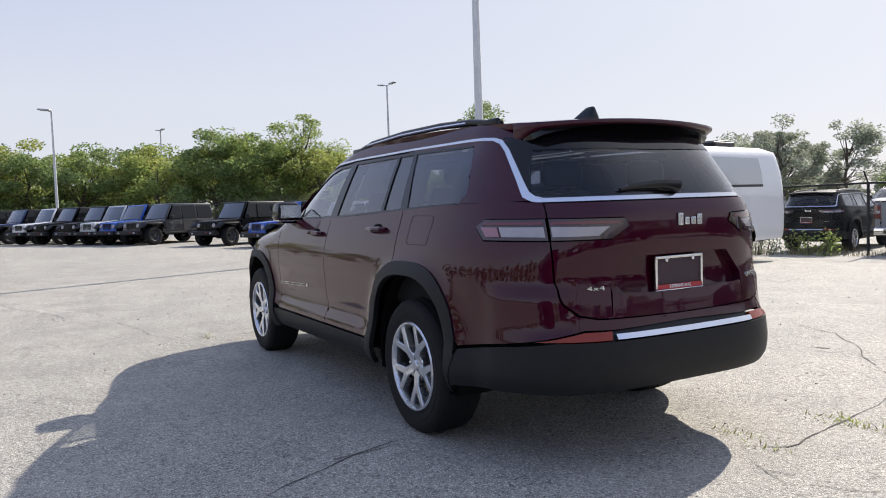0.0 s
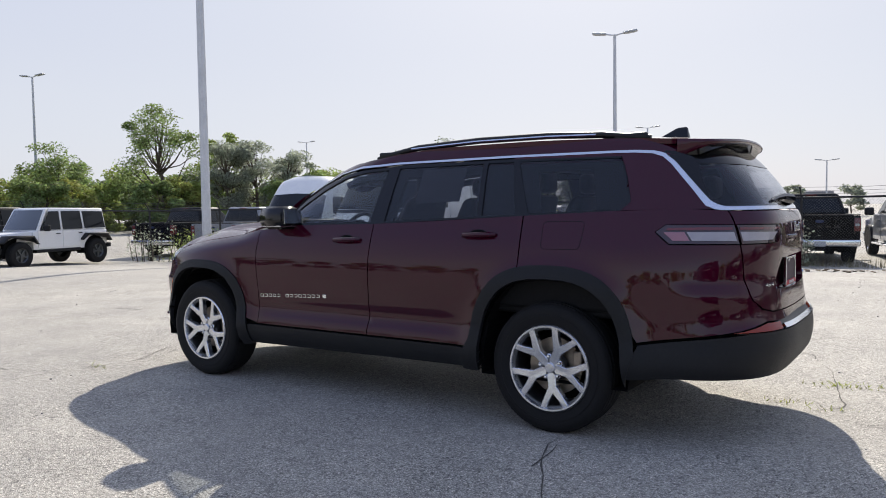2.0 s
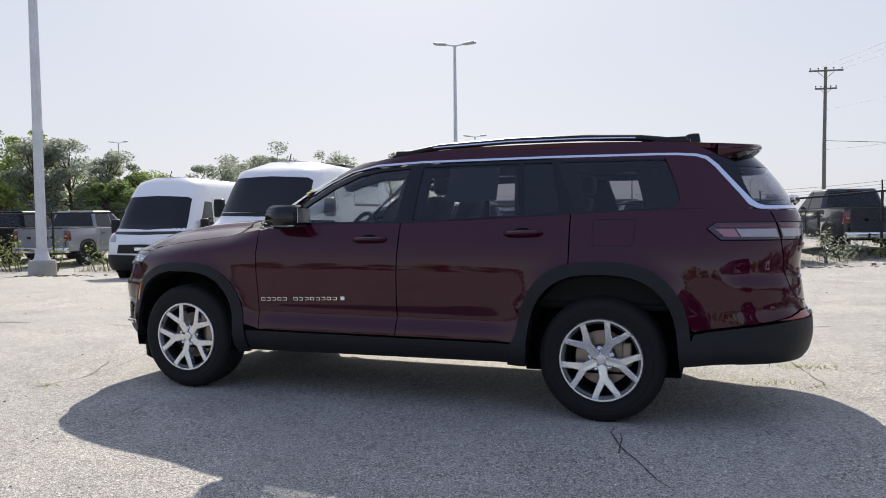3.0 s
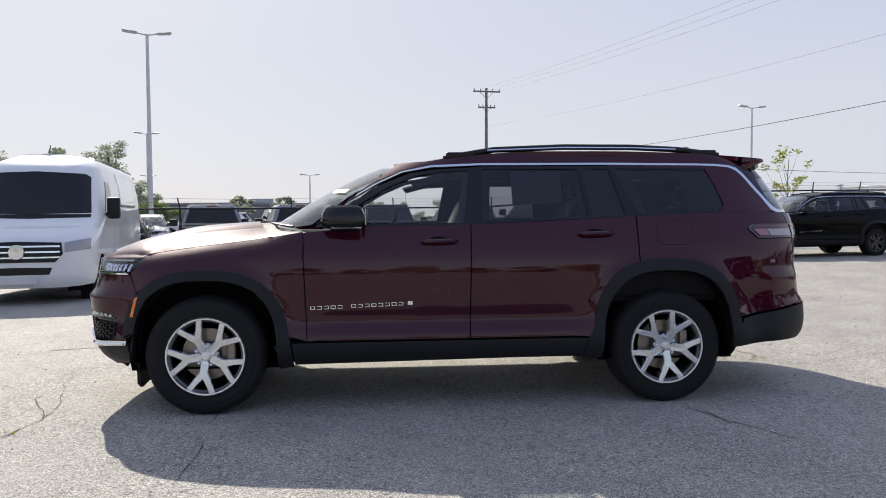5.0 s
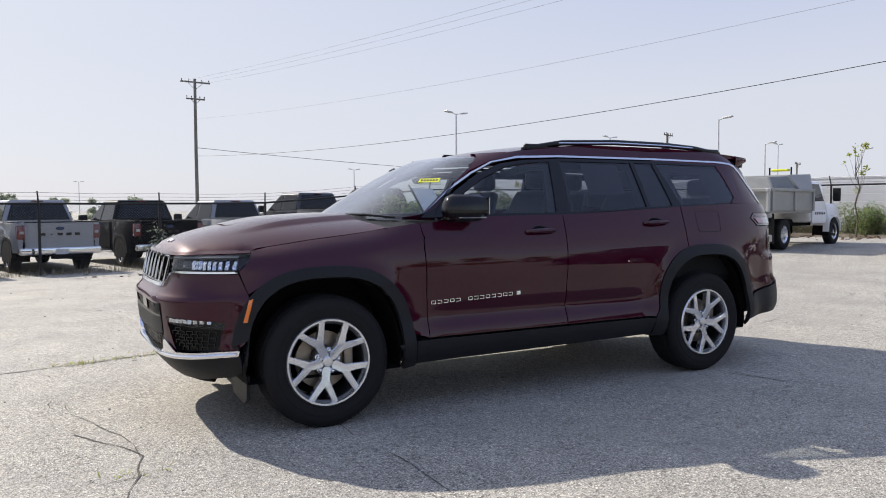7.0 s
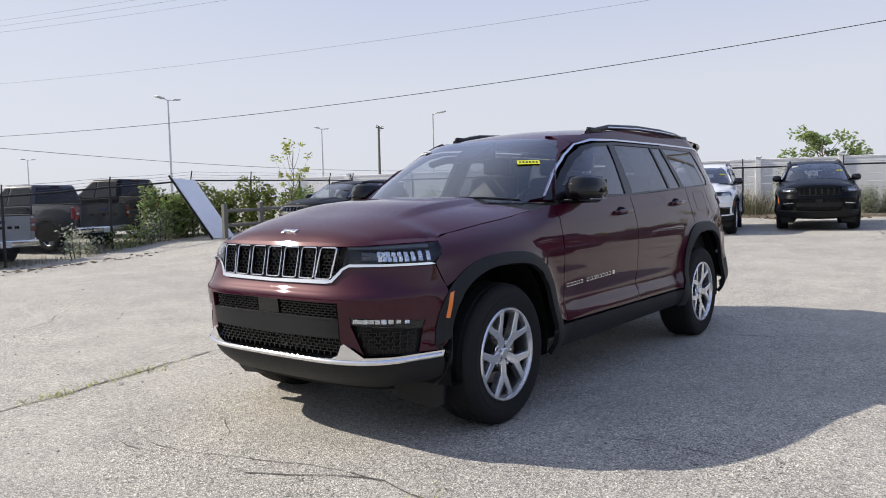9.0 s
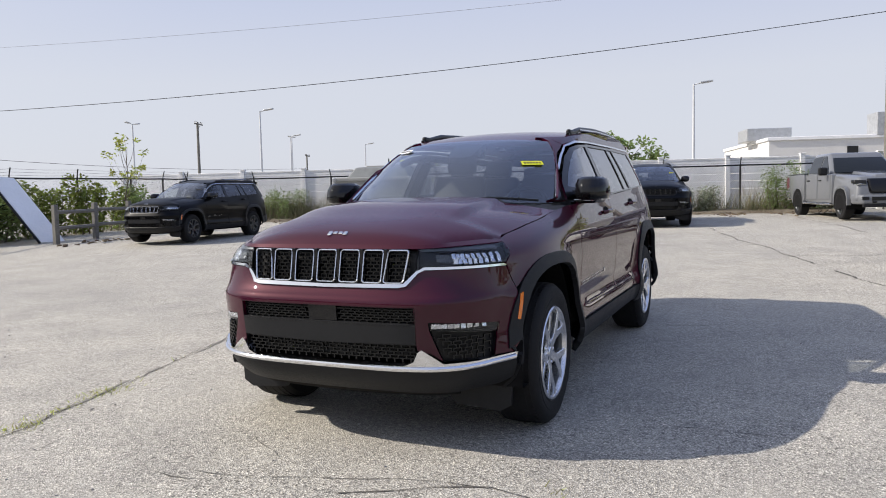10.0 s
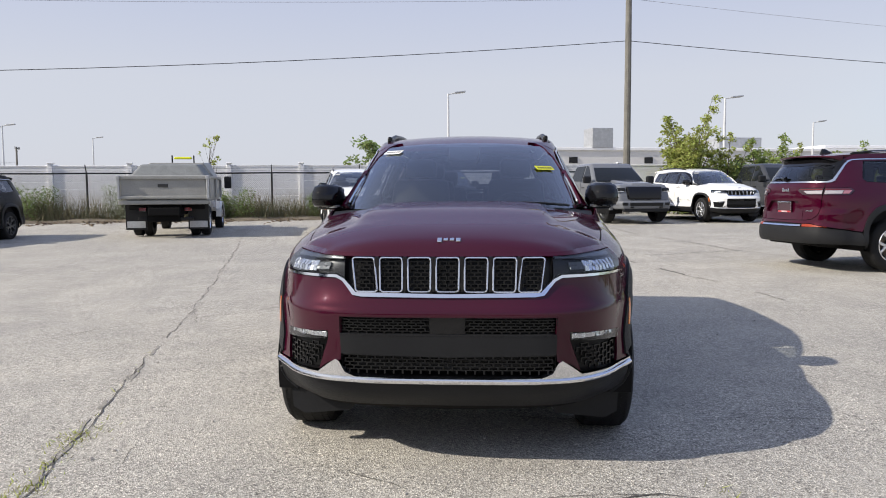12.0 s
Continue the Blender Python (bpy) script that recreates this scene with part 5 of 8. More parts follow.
        for a, b in zip(rings, rings[1:]):
            for i in range(len(lo)):
                bm.faces.new((a[i], a[(i + 1) % len(lo)], b[(i + 1) % len(lo)], b[i]))
        bm.faces.new(rings[0]), bm.faces.new(rings[-1])
        bmesh.ops.recalc_face_normals(bm, faces=bm.faces)
        es = [e for e in bm.edges]
        bmesh.ops.bevel(bm, geom=es, offset=0.012, segments=2, affect="EDGES")
        mir = part("door_mirror", bm, GLOSSB, car, "gloss black door mirror with chrome foot", smooth=60)
        bm = bmesh.new()
        hexa(bm, [(0.56, s * 0.82, 1.188), (0.74, s * 0.82, 1.188), (0.72, s * 0.97, 1.192), (0.56, s * 0.99, 1.192), (0.55, s * 0.82, 1.204), (0.75, s * 0.82, 1.204), (0.73, s * 0.99, 1.209), (0.54, s * 1.01, 1.209)], 0.006)
        part("mirror_foot", bm, GLOSSB, mir)
        bm = bmesh.new()
        hexa(bm, [(0.53, s * 0.84, 1.209), (0.735, s * 0.84, 1.209), (0.72, s * 1.015, 1.212), (0.53, s * 1.03, 1.212), (0.53, s * 0.84, 1.218), (0.738, s * 0.84, 1.218), (0.724, s * 1.02, 1.221), (0.525, s * 1.035, 1.221)], 0.003)
        part("chrome_strip", bm, BRIGHT, mir)
        bm = bmesh.new()
        hexa(bm, [(0.500, s * 0.85, 1.235), (0.504, s * 0.85, 1.235), (0.504, s * 1.02, 1.235), (0.500, s * 1.02, 1.235), (0.500, s * 0.85, 1.335), (0.504, s * 0.85, 1.335), (0.504, s * 1.02, 1.34), (0.500, s * 1.02, 1.34)])
        part("mirror_glass", bm, CHROME, mir)
    # door handles
    for i, (x, z) in enumerate(((0.02, 1.120), (-1.05, 1.163))):
        for s in (1, -1):
            y = LOWER.at(LOWER.u_of("s", x, z), z).y
            bm = bmesh.new()
            tube(bm, [(x + 0.115, s * (y + 0.002), z - 0.004), (x + 0.09, s * (y + 0.028), z), (x, s * (y + 0.036), z + 0.003), (x - 0.10, s * (y + 0.028), z + 0.004), (x - 0.125, s * (y + 0.004), z + 0.003)], [0.012, 0.015, 0.016, 0.015, 0.012], 8)
            h = part("door_handle", bm, RED, doors[(0 if i == 0 else 2) + (0 if s == 1 else 1)], smooth=60)
            bm = bmesh.new()
            lathe(bm, [(0.0, 0.002), (0.05, 0.002), (0.052, -0.01)], 16)
            for v in bm.verts:
                v.co = Vector((x + v.co.x * 1.5, s * (y + v.co.y), z - 0.012 + v.co.z * 0.9))
            part("handle_cup", bm, DARK, h)
    # fuel flap outline
    bm = bmesh.new()
    pts = []
    for cx, cz, a0 in ((0.105, 0.055, 0), (-0.105, 0.055, 90), (-0.09, -0.055, 180), (0.105, -0.055, 270)):
        for i in range(4):
            a = radians(a0 + 30 * i)
            x, z = -1.62 + cx + 0.025 * math.cos(a), 1.165 + cz + 0.025 * math.sin(a)
            u = LOWER.u_of("s", x, z)
            p = LOWER.at(u, z) + LOWER.normal(u, z) * 0.0005
            pts.append(p)
    tube(bm, pts + pts[:1], 0.0013, 4, False)
    part("fuel_flap_seam", bm, DARK, car)
    # model badge on the doors, as plain bars
    for s in (1, -1):
        bm = bmesh.new()
        for i in range(14):
            if i == 5:
                continue
            x = 0.855 - i * 0.0445
            z = 0.690 + i * 0.0016
            for dz in (-0.0095, 0.0095):
                u = LOWER.u_of("s", x, z + dz)
                p = LOWER.at(u, z + dz)
                box(bm, p.x, s * (p.y + 0.002), p.z, 0.031, 0.004, 0.0036)
            for k in ((-0.014,) if i % 3 else (-0.014, 0.014)):
                u = LOWER.u_of("s", x + k, z)
                p = LOWER.at(u, z)
                box(bm, p.x, s * (p.y + 0.002), p.z, 0.0042, 0.004, 0.021)
        p = LOWER.at(LOWER.u_of("s", 0.215, 0.712), 0.712)
        box(bm, 0.215, s * (p.y + 0.003), 0.714, 0.032, 0.005, 0.026, 0.001)
        tagged(part("door_badge", bm, BRIGHT, car, "bright model badge on the door"), kind="stuff")
    # badges on hood and tailgate as plain rounded shapes
    for nose, yc, zc, w, h in ((True, 0.0, 1.066, 0.118, 0.034), (False, -0.055, 1.197, 0.175, 0.062)):
        bm = bmesh.new()
        for i in range(4):
            y = yc + (i - 1.5) * w / 4 * (1 if nose else -1)
            hh = h * (1.0, 0.62, 0.62, 0.85)[i]
            if nose:
                bx = 2.258 - (h - hh) * 0.4
                tilt = Matrix.Rotation(math.atan2(hood_z(bx - 0.01, y) - hood_z(bx + 0.01, y), 0.02), 4, "Y")
                box(bm, bx, y, hood_z(bx, y) + 0.003, hh, w * 0.185, 0.008, 0.003, tilt)
            else:
                box(bm, -2.720, y, zc - (h - hh) * 0.4, 0.012, w * 0.185, hh, 0.005)
        part("maker_badge", bm, BRIGHT, car, "bright maker badge")
    flip = Matrix.Rotation(radians(-90), 4, "Z") @ Matrix.Rotation(radians(90), 4, "X")
    p = LOWER.at(LOWER.u_of("r", 0.525, 0.892), 0.892)
    words("4x4", 0.046, BRIGHT, car, Matrix.Translation((p.x - 0.004, 0.525, 0.892)) @ Matrix.Rotation(radians(-16), 4, "Z") @ flip @ Matrix.Diagonal((1.35, 0.62, 1, 1)), "drive_badge")
    p = LOWER.at(LOWER.u_of("r", 0.55, 0.885), 0.885)
    words("LIMITED", 0.036, BRIGHT, car, Matrix.Translation((p.x - 0.004, -0.55, 0.885)) @ Matrix.Rotation(radians(18), 4, "Z") @ flip, "trim_badge")
    # dealer plate holder
    bm = bmesh.new()
    box(bm, -2.688, 0.0, 0.937, 0.006, 0.305, 0.152, 0.002)
    pl = part("plate_insert", bm, mat("dealer_plate", (0.045, 0.022, 0.030), 0.6, var=0.1), car, "dark dealer plate")
    bm = bmesh.new()
    for y, z, sy, sz in ((0, 1.012, 0.325, 0.014), (0.156, 0.937, 0.014, 0.16), (-0.156, 0.937, 0.014, 0.16)):
        box(bm, -2.694, y, z, 0.014, sy, sz, 0.003)
    part("plate_surround", bm, CHROME, pl, "chrome plate surround")
    bm = bmesh.new()
    box(bm, -2.694, 0, 0.866, 0.014, 0.318, 0.024, 0.003)
    part("plate_band", bm, REDINK, pl, "red band of the plate surround")
    words("STERLING HTS.", 0.022, PAPER, pl, Matrix.Translation((-2.7022, 0.0, 0.867)) @ flip, "frame_lettering")
    part("plate_rim", box(bmesh.new(), -2.694, 0, 0.850, 0.014, 0.325, 0.007, 0.002), CHROME, pl)
    for y in (0.09, -0.09):
        part("plate_bolt", box(bmesh.new(), -2.701, y, 1.000, 0.01, 0.02, 0.02, 0.006), CHROME, pl)
    # lower details: floor, exhaust, axle covers
    bm = bmesh.new()
    box(bm, 0.0, 0, 0.34, 3.6, 1.25, 0.14, 0.03)
    box(bm, -2.2, 0, 0.42, 0.7, 1.2, 0.12, 0.03)
    box(bm, 2.0, 0, 0.36, 0.5, 1.1, 0.10, 0.03)
    tube(bm, [(-2.1, -0.5, 0.36), (-2.5, -0.5, 0.38)], 0.035, 10)
    for x in (1.546, -1.546):
        tube(bm, [(x, -0.7, 0.385), (x, 0.7, 0.385)], 0.05, 10)
    part("underbody", bm, DARK, car)
    for x in (1.546, -1.546):
        for s in (1, -1):
            bm = bmesh.new()
            lathe(bm, [(0.482, 0.30), (0.482, -0.04), (0.0, -0.04)], 28)
            for v in bm.verts:
                v.co = Vector((x + v.co.x, s * (0.60 + v.co.y), max(0.30, 0.385 + v.co.z * (1.12 if x > 0 else 1.19))))
            part("wheel_well", bm, DARK, car)
    # cabin
    bm = bmesh.new()
    box(bm, -0.7, 0, 0.72, 3.3, 1.60, 0.08, 0.02)
    for s in (1, -1):
        box(bm, -0.7, s * 0.80, 0.95, 3.2, 0.05, 0.46, 0.02)
    box(bm, -2.35, 0, 0.98, 0.12, 1.5, 0.5, 0.03)
    part("cabin_lining", bm, CABIN, car)
    bm = bmesh.new()
    hexa(bm, [(0.45, -0.78, 0.95), (1.05, -0.78, 0.95), (1.05, 0.78, 0.95), (0.45, 0.78, 0.95), (0.55, -0.76, 1.19), (1.05, -0.72, 1.20), (1.05, 0.72, 1.20), (0.55, 0.76, 1.19)], 0.05)
    part("dashboard", bm, CABIN, car)
    bm = bmesh.new()
    c = Vector((0.36, 0.38, 1.13))
    rot = Matrix.Rotation(radians(-25), 4, "Y")
    pts = [c + (rot @ Vector((0, 0.185 * math.cos(2 * math.pi * i / 24), 0.185 * math.sin(2 * math.pi * i / 24)))) for i in range(25)]
    tube(bm, pts, 0.016, 8, False)
    box(bm, c.x + 0.01, c.y, c.z, 0.05, 0.15, 0.11, 0.02, rot)
    box(bm, c.x + 0.01, c.y, c.z + 0.02, 0.03, 0.36, 0.035, 0.01, rot)
    tube(bm, [c, c + Vector((0.3, 0, -0.12))], 0.03, 8)
    part("steering_wheel", bm, LEATHER, car, smooth=60)

    def seat(x, y, wide, tall=0.62):
        b = bmesh.new()
        box(b, x, y, 0.86, 0.50, wide, 0.16, 0.05)
        hexa(b, [(x - 0.30, y - wide / 2, 0.86), (x - 0.14, y - wide / 2, 0.90), (x - 0.14, y + wide / 2, 0.90), (x - 0.30, y + wide / 2, 0.86),
                 (x - 0.47, y - wide * 0.42, 0.86 + tall), (x - 0.37, y - wide * 0.42, 0.86 + tall), (x - 0.37, y + wide * 0.42, 0.86 + tall), (x - 0.47, y + wide * 0.42, 0.86 + tall)], 0.045)
        box(b, x - 0.44, y, 0.86 + tall + 0.085, 0.10, 0.25, 0.15, 0.04)
        for k in (-0.06, 0.06):
            tube(b, [(x - 0.43, y + k, 0.86 + tall - 0.03), (x - 0.44, y + k, 0.86 + tall + 0.06)], 0.008, 6)
        return b
    for x, y, w, t in ((0.10, 0.38, 0.52, 0.55), (0.10, -0.38, 0.52, 0.55), (-0.82, 0.38, 0.50, 0.55), (-0.82, -0.38, 0.50, 0.55), (-1.72, 0.30, 0.50, 0.50), (-1.72, -0.30, 0.50, 0.50)):
        part("seat", seat(x, y, w, t), LEATHER, car, "black leather seat", smooth=50)
    bm = bmesh.new()
    box(bm, 0.44, 0.0, 1.545, 0.05, 0.24, 0.065, 0.015)
    part("inside_mirror", bm, SATIN, car)
    # notes stuck inside the glass
    for nm, y, z, w, h, m_ in (("windscreen_sticker", 0.545, 1.462, 0.15, 0.045, STICKER), ("corner_label", -0.50, 1.585, 0.15, 0.05, PAPER)):
        nn = BOW.normal(y, z)
        q = BOW.at(y, z) + nn * 0.003
        rot = nn.to_track_quat("X", "Z").to_matrix().to_4x4()
        bm = bmesh.new()
        box(bm, *q, 0.002, w, h, 0, rot)
        st = part(nm, bm, m_, car, "yellow stock sticker" if m_ is STICKER else "white paper label")
        bm = bmesh.new()
        for i in range(6):
            e = rot @ Vector((0.0018, -w * 0.36 + w * 0.145 * i, 0))
            box(bm, q.x + e.x, q.y + e.y, q.z + e.z, 0.001, w * 0.09, h * 0.45, 0, rot)
        part("sticker_marks", bm, INK, st)
    put("window_sheet", UPPER, S((-0.50, 1.37), (-0.50, 1.60), (-0.85, 1.60), (-0.85, 1.38)), mat("window_paper", (0.035, 0.035, 0.04), 0.7, var=0.1), off=-0.014, thick=0, gap=0, sides=("left",), label="price sheet behind the glass")
    for x in (1.546, -1.546):
        for s in (1, -1):
            wheel = wheel_parts(car, -1, turn=99 if (x > 0) == (s > 0) else 81)
            wheel.matrix_basis = pose(x, s * 0.80, 0.385, 0, 0, 0 if s > 0 else 180)
    return car


hero = build_suv()
hero["group"] = "three-row SUVs"


def repaint(ob, swap):
    """Gives a copy its own paint, slot by slot, and leaves the shared meshes alone."""
    for o in (ob, *ob.children_recursive):
        for slot in o.material_slots:
            if slot.material in swap:
                slot_mat = swap[slot.material]
                slot.link = "OBJECT"
                slot.material = slot_mat
    return ob


def park(kind, x, y, heading, swap, label, scale=(1, 1, 1), group="", category=""):
    m = Matrix.Translation((x, y, height(x, y))) @ Matrix.Rotation(radians(heading), 4, "Z") @ Matrix.Diagonal((*scale, 1))
    ob = repaint(copy_thing(kind, m), swap)
    tagged(ob, label, category, group)
    return ob


# ---- plants ----
def leaf_cloud(bm, centre, radii, count, size, rnd, droop=0.3):
    """Small leaves scattered in an uneven clump."""
    cx, cy, cz = centre
    for _ in range(count):
        while True:
            p = Vector((rnd.uniform(-1, 1), rnd.uniform(-1, 1), rnd.uniform(-1, 1)))
            if 0.15 < p.length < 1:
                break
        p *= rnd.uniform(0.75, 1.05)
        q = Vector((cx + p.x * radii[0], cy + p.y * radii[1], cz + p.z * radii[2]))
        a = Vector((rnd.uniform(-1, 1), rnd.uniform(-1, 1), rnd.uniform(-0.6, 0.6))).normalized() * size * rnd.uniform(0.6, 1.3)
        b = a.cross(Vector((rnd.uniform(-1, 1), rnd.uniform(-1, 1), rnd.uniform(-1, 1)))).normalized() * size * 0.5 * rnd.uniform(0.6, 1.2)
        vs = [bm.verts.new(q + d) for d in (-a, b, a, -b)]
        bm.faces.new(vs)


def tree(x, y, tall, spread, leaf, seed, label, clumps=26, leaves=110, size=0.16, bare=0.35, open_=1.0, name="tree", group="", base=None, stout=1.0):
    """A tapered trunk with limbs, and a crown of many small leaves in uneven clumps."""
    rnd = random.Random(seed)
    z0 = height(x, y) if base is None else base
    ob = thing(name, label, "tree" if name == "tree" else name, group)
    ob.matrix_basis = pose(x, y, z0)
    bm, crown = bmesh.new(), bmesh.new()
    r0 = (0.022 * tall + 0.02) * stout
    pts = [Vector((0, 0, -0.1))]
    for k in range(1, 6):
        pts.append(Vector((rnd.uniform(-1, 1) * 0.03 * tall, rnd.uniform(-1, 1) * 0.03 * tall, tall * 0.17 * k)))
    tube(bm, pts, [r0 * (1 - 0.16 * i) for i in range(6)], 7)
    for k in range(clumps):
        f = rnd.uniform(bare, 1.0)
        wide = spread * (0.35 + 0.75 * math.sin(math.pi * min(1, (f - bare) / (1 - bare) * 0.8 + 0.18))) * rnd.uniform(0.35, 1.0)
        a = rnd.uniform(0, 2 * math.pi)
        tip = Vector((math.cos(a) * wide, math.sin(a) * wide, tall * f * rnd.uniform(0.92, 1.04)))
        root = pts[min(5, max(1, int(f * 4.6)))] * rnd.uniform(0.85, 1)
        mid = root.lerp(tip, 0.5) + Vector((0, 0, -0.04 * tall))
        tube(bm, [root, mid, tip], [r0 * 0.30, r0 * 0.18, r0 * 0.06], 5, False)
        c = spread * rnd.uniform(0.20, 0.38)
        leaf_cloud(crown, tip, (c * open_, c * open_, c * rnd.uniform(0.5, 0.9)), int(leaves * rnd.uniform(0.6, 1.3)), size, rnd)
    part("trunk", bm, BARK, ob, smooth=60)
    part("crown", crown, leaf, ob)
    return ob


def grass_band(name, label, spots, material, lo, hi, seed, kind="stuff", lean=0.25):
    """Blades standing at many spots, as one piece of stuff."""
    rnd = random.Random(seed)
    bm = bmesh.new()
    for x, y, z in spots:
        h = rnd.uniform(lo, hi)
        a = rnd.uniform(0, math.pi)
        w = 0.005 + 0.003 * h
        d = Vector((math.cos(a) * w, math.sin(a) * w, 0))
        t = Vector((rnd.uniform(-lean, lean) * h, rnd.uniform(-lean, lean) * h, h))
        p = Vector((x, y, z - 0.01))
        vs = [bm.verts.new(q) for q in (p - d, p + d, p + d * 0.5 + t * 0.6, p + t, p - d * 0.5 + t * 0.6)]
        bm.faces.new(vs)
    return tagged(part(name, bm, material), label, "grass", kind=kind)


def bush(x, y, wide, deep, tall, leaf, seed, label, count=1800, size=0.09, turn=0.0, name="bush", group=""):
    rnd = random.Random(seed)
    ob = thing(name, label, "bush", group)
    ob.matrix_basis = pose(x, y, height(x, y), 0, 0, turn)
    crown, bm = bmesh.new(), bmesh.new()
    n = max(5, int(wide * 5))
    for k in range(n):
        cx, cy = rnd.uniform(-wide / 2, wide / 2), rnd.uniform(-deep / 2, deep / 2)
        top = tall * rnd.uniform(0.55, 1.0)
        tube(bm, [(cx * 0.8, cy * 0.8, -0.05), (cx, cy, top * 0.5), (cx * 1.05, cy * 1.05, top)], [0.02, 0.013, 0.004], 5, False)
        for j in range(4):
            leaf_cloud(crown, (cx, cy, top * (0.2 + 0.26 * j)), (0.35, 0.3, 0.28), count // (n * 4), size, rnd)
    part("woody_base", bm, BARK, ob)
    part("foliage", crown, leaf, ob)
    return ob


# ---- poles, lamps and cables ----
def lamp_post(x, y, tall, label, heads=2, arm=0.9, turn=0.0, thick=0.09, base=0.0, group="lamp posts"):
    z0 = height(x, y)
    ob = thing("street_lamp", label, "lamp post", group)
    ob.matrix_basis = pose(x, y, z0, 0, 0, turn)
    if base:
        bm = bmesh.new()
        lathe(bm, [(0.0, base + 0.02), (0.34, base + 0.02), (0.37, base - 0.02), (0.38, -0.2)], 20, "z")
        part("concrete_base", bm, CONC, ob, "chipped concrete footing", smooth=30)
        bm = bmesh.new()
        lathe(bm, [(thick + 0.01, base + 0.28), (thick + 0.05, base + 0.10), (thick + 0.09, base + 0.02)], 16, "z")
        part("base_cover", bm, POLE, ob, smooth=40)
    bm = bmesh.new()
    tube(bm, [(0, 0, base), (0, 0, tall * 0.5), (0, 0, tall)], [thick, thick * 0.85, thick * 0.6], 10)
    part("post", bm, POLE, ob, smooth=60)
    for k in range(heads):
        s = 1 if k == 0 else -1
        bm = bmesh.new()
        tube(bm, [(0, 0, tall - 0.05), (s * arm * 0.5, 0, tall + 0.05)], 0.04, 6)
        part("arm", bm, POLE, ob)
        bm = bmesh.new()
        t = Matrix.Rotation(radians(-6 * s), 4, "Y")
        box(bm, s * arm * 0.85, 0, tall + 0.10, 0.75, 0.34, 0.10, 0.03, t)
        box(bm, s * arm * 0.85, 0, tall + 0.045, 0.55, 0.26, 0.03, 0.01, t)
        part("lamp_head", bm, GALV, ob)
    return ob


near_pole = lamp_post(16.1, -10.75, 13.5, "tall pale steel lamp post on a chipped concrete footing", 2, 1.0, 20, 0.15, 0.42)
lamp_post(12.2, -35.7, 10.9, "tall twin-headed lamp post behind the fence", 2, 1.0, 14, 0.13)
lamp_post(54.9, -25.9, 11.9, "tall twin-headed lamp post beyond the parked rows", 2, 0.9, 14, 0.12)
lamp_post(48.0, 0.65, 8.0, "lamp post with a tilted round head", 1, 0.5, 60, 0.10)
lamp_post(73.6, -9.9, 9.5, "distant lamp post before the trees", 2, 0.5, 14, 0.12)
lamp_post(30.7, -100.2, 6.6, "distant twin-headed lamp post", 2, 0.8, 14, 0.12)
lamp_post(76.6, -77.7, 11.5, "twin-headed lamp post before the far trees", 2, 1.2, 14, 0.14)
lamp_post(22.6, -71.7, 9.4, "twin-headed lamp post in the far lot", 2, 1.0, 14, 0.12)
lamp_post(-28.4, -49.4, 8.8, "twin-headed lamp post beyond the fence", 2, 1.0, 14, 0.11)
lamp_post(-56.4, -62.3, 9.1, "twin-headed lamp post beyond the white wall", 2, 1.1, 14, 0.12)
for lx, ly, lz in ((-43.1, -35.1, 7.6), (-44.6, -2.9, 7.4), (-43.2, 14.6, 6.7), (-63.7, 28.3, 6.9), (-61.1, -45.0, 7.2), (-77.5, -45.4, 7.2)):
    lamp_post(lx, ly, lz, "single-armed white lamp post beyond the white wall", 1, 0.9, 100, 0.10)
for lx, ly, lz in ((-86.3, -62.6, 9.4), (-45.3, -112.8, 7.6), (8.0, -88.0, 6.0), (-9.0, -205.0, 8.5)):
    lamp_post(lx, ly, lz, "distant twin-headed steel lamp post", 2, 1.0, 14, 0.11)


def utility_pole(x, y, tall, label, arms, thick=0.15, turn=0.0, lean=0.0):
    ob = thing("utility_pole", label, "utility pole")
    ob.matrix_basis = pose(x, y, height(x, y), 0, lean, turn)
    bm = bmesh.new()
    tube(bm, [(0, 0, -0.3), (0.02, 0, tall * 0.5), (0, 0, tall)], [thick, thick * 0.88, thick * 0.72], 10)
    part("post", bm, WOOD, ob, smooth=60)
    for z, half in arms:
        bm = bmesh.new()
        box(bm, 0, 0.12, z, half * 2, 0.10, 0.13, 0.01)
        for s in (-1, 1):
            tube(bm, [(s * half * 0.55, 0.12, z), (0, 0.05, z - half * 0.5)], 0.02, 5)
        part("crossarm", bm, WOOD, ob)
        bm = bmesh.new()
        for k in (-0.92, -0.45, 0.45, 0.92):
            lathe_b = bmesh.new()
            lathe(lathe_b, [(0.0, 0.20), (0.035, 0.18), (0.05, 0.12), (0.03, 0.10), (0.05, 0.06), (0.015, 0.04), (0.015, -0.02)], 8, "z")
            bmesh.ops.translate(lathe_b, verts=lathe_b.verts, vec=(k * half, 0.12, z + 0.06))
            joined(bm, lathe_b)
        part("insulators", bm, SATIN, ob)
    return ob


utility_pole(-26.2, 5.66, 12.5, "tall weathered wooden utility pole at the lot's edge", ((11.9, 1.1),), 0.155, 15)
utility_pole(-9.8, -61.2, 12.2, "wooden utility pole with two crossarms", ((11.9, 1.25), (10.5, 0.8)), 0.16, 8)
utility_pole(-55.0, -52.0, 8.6, "distant wooden utility pole", ((8.4, 1.0),), 0.16, 20)
utility_pole(-95.0, -66.0, 7.4, "distant wooden utility pole", ((7.2, 1.3),), 0.16, 20)


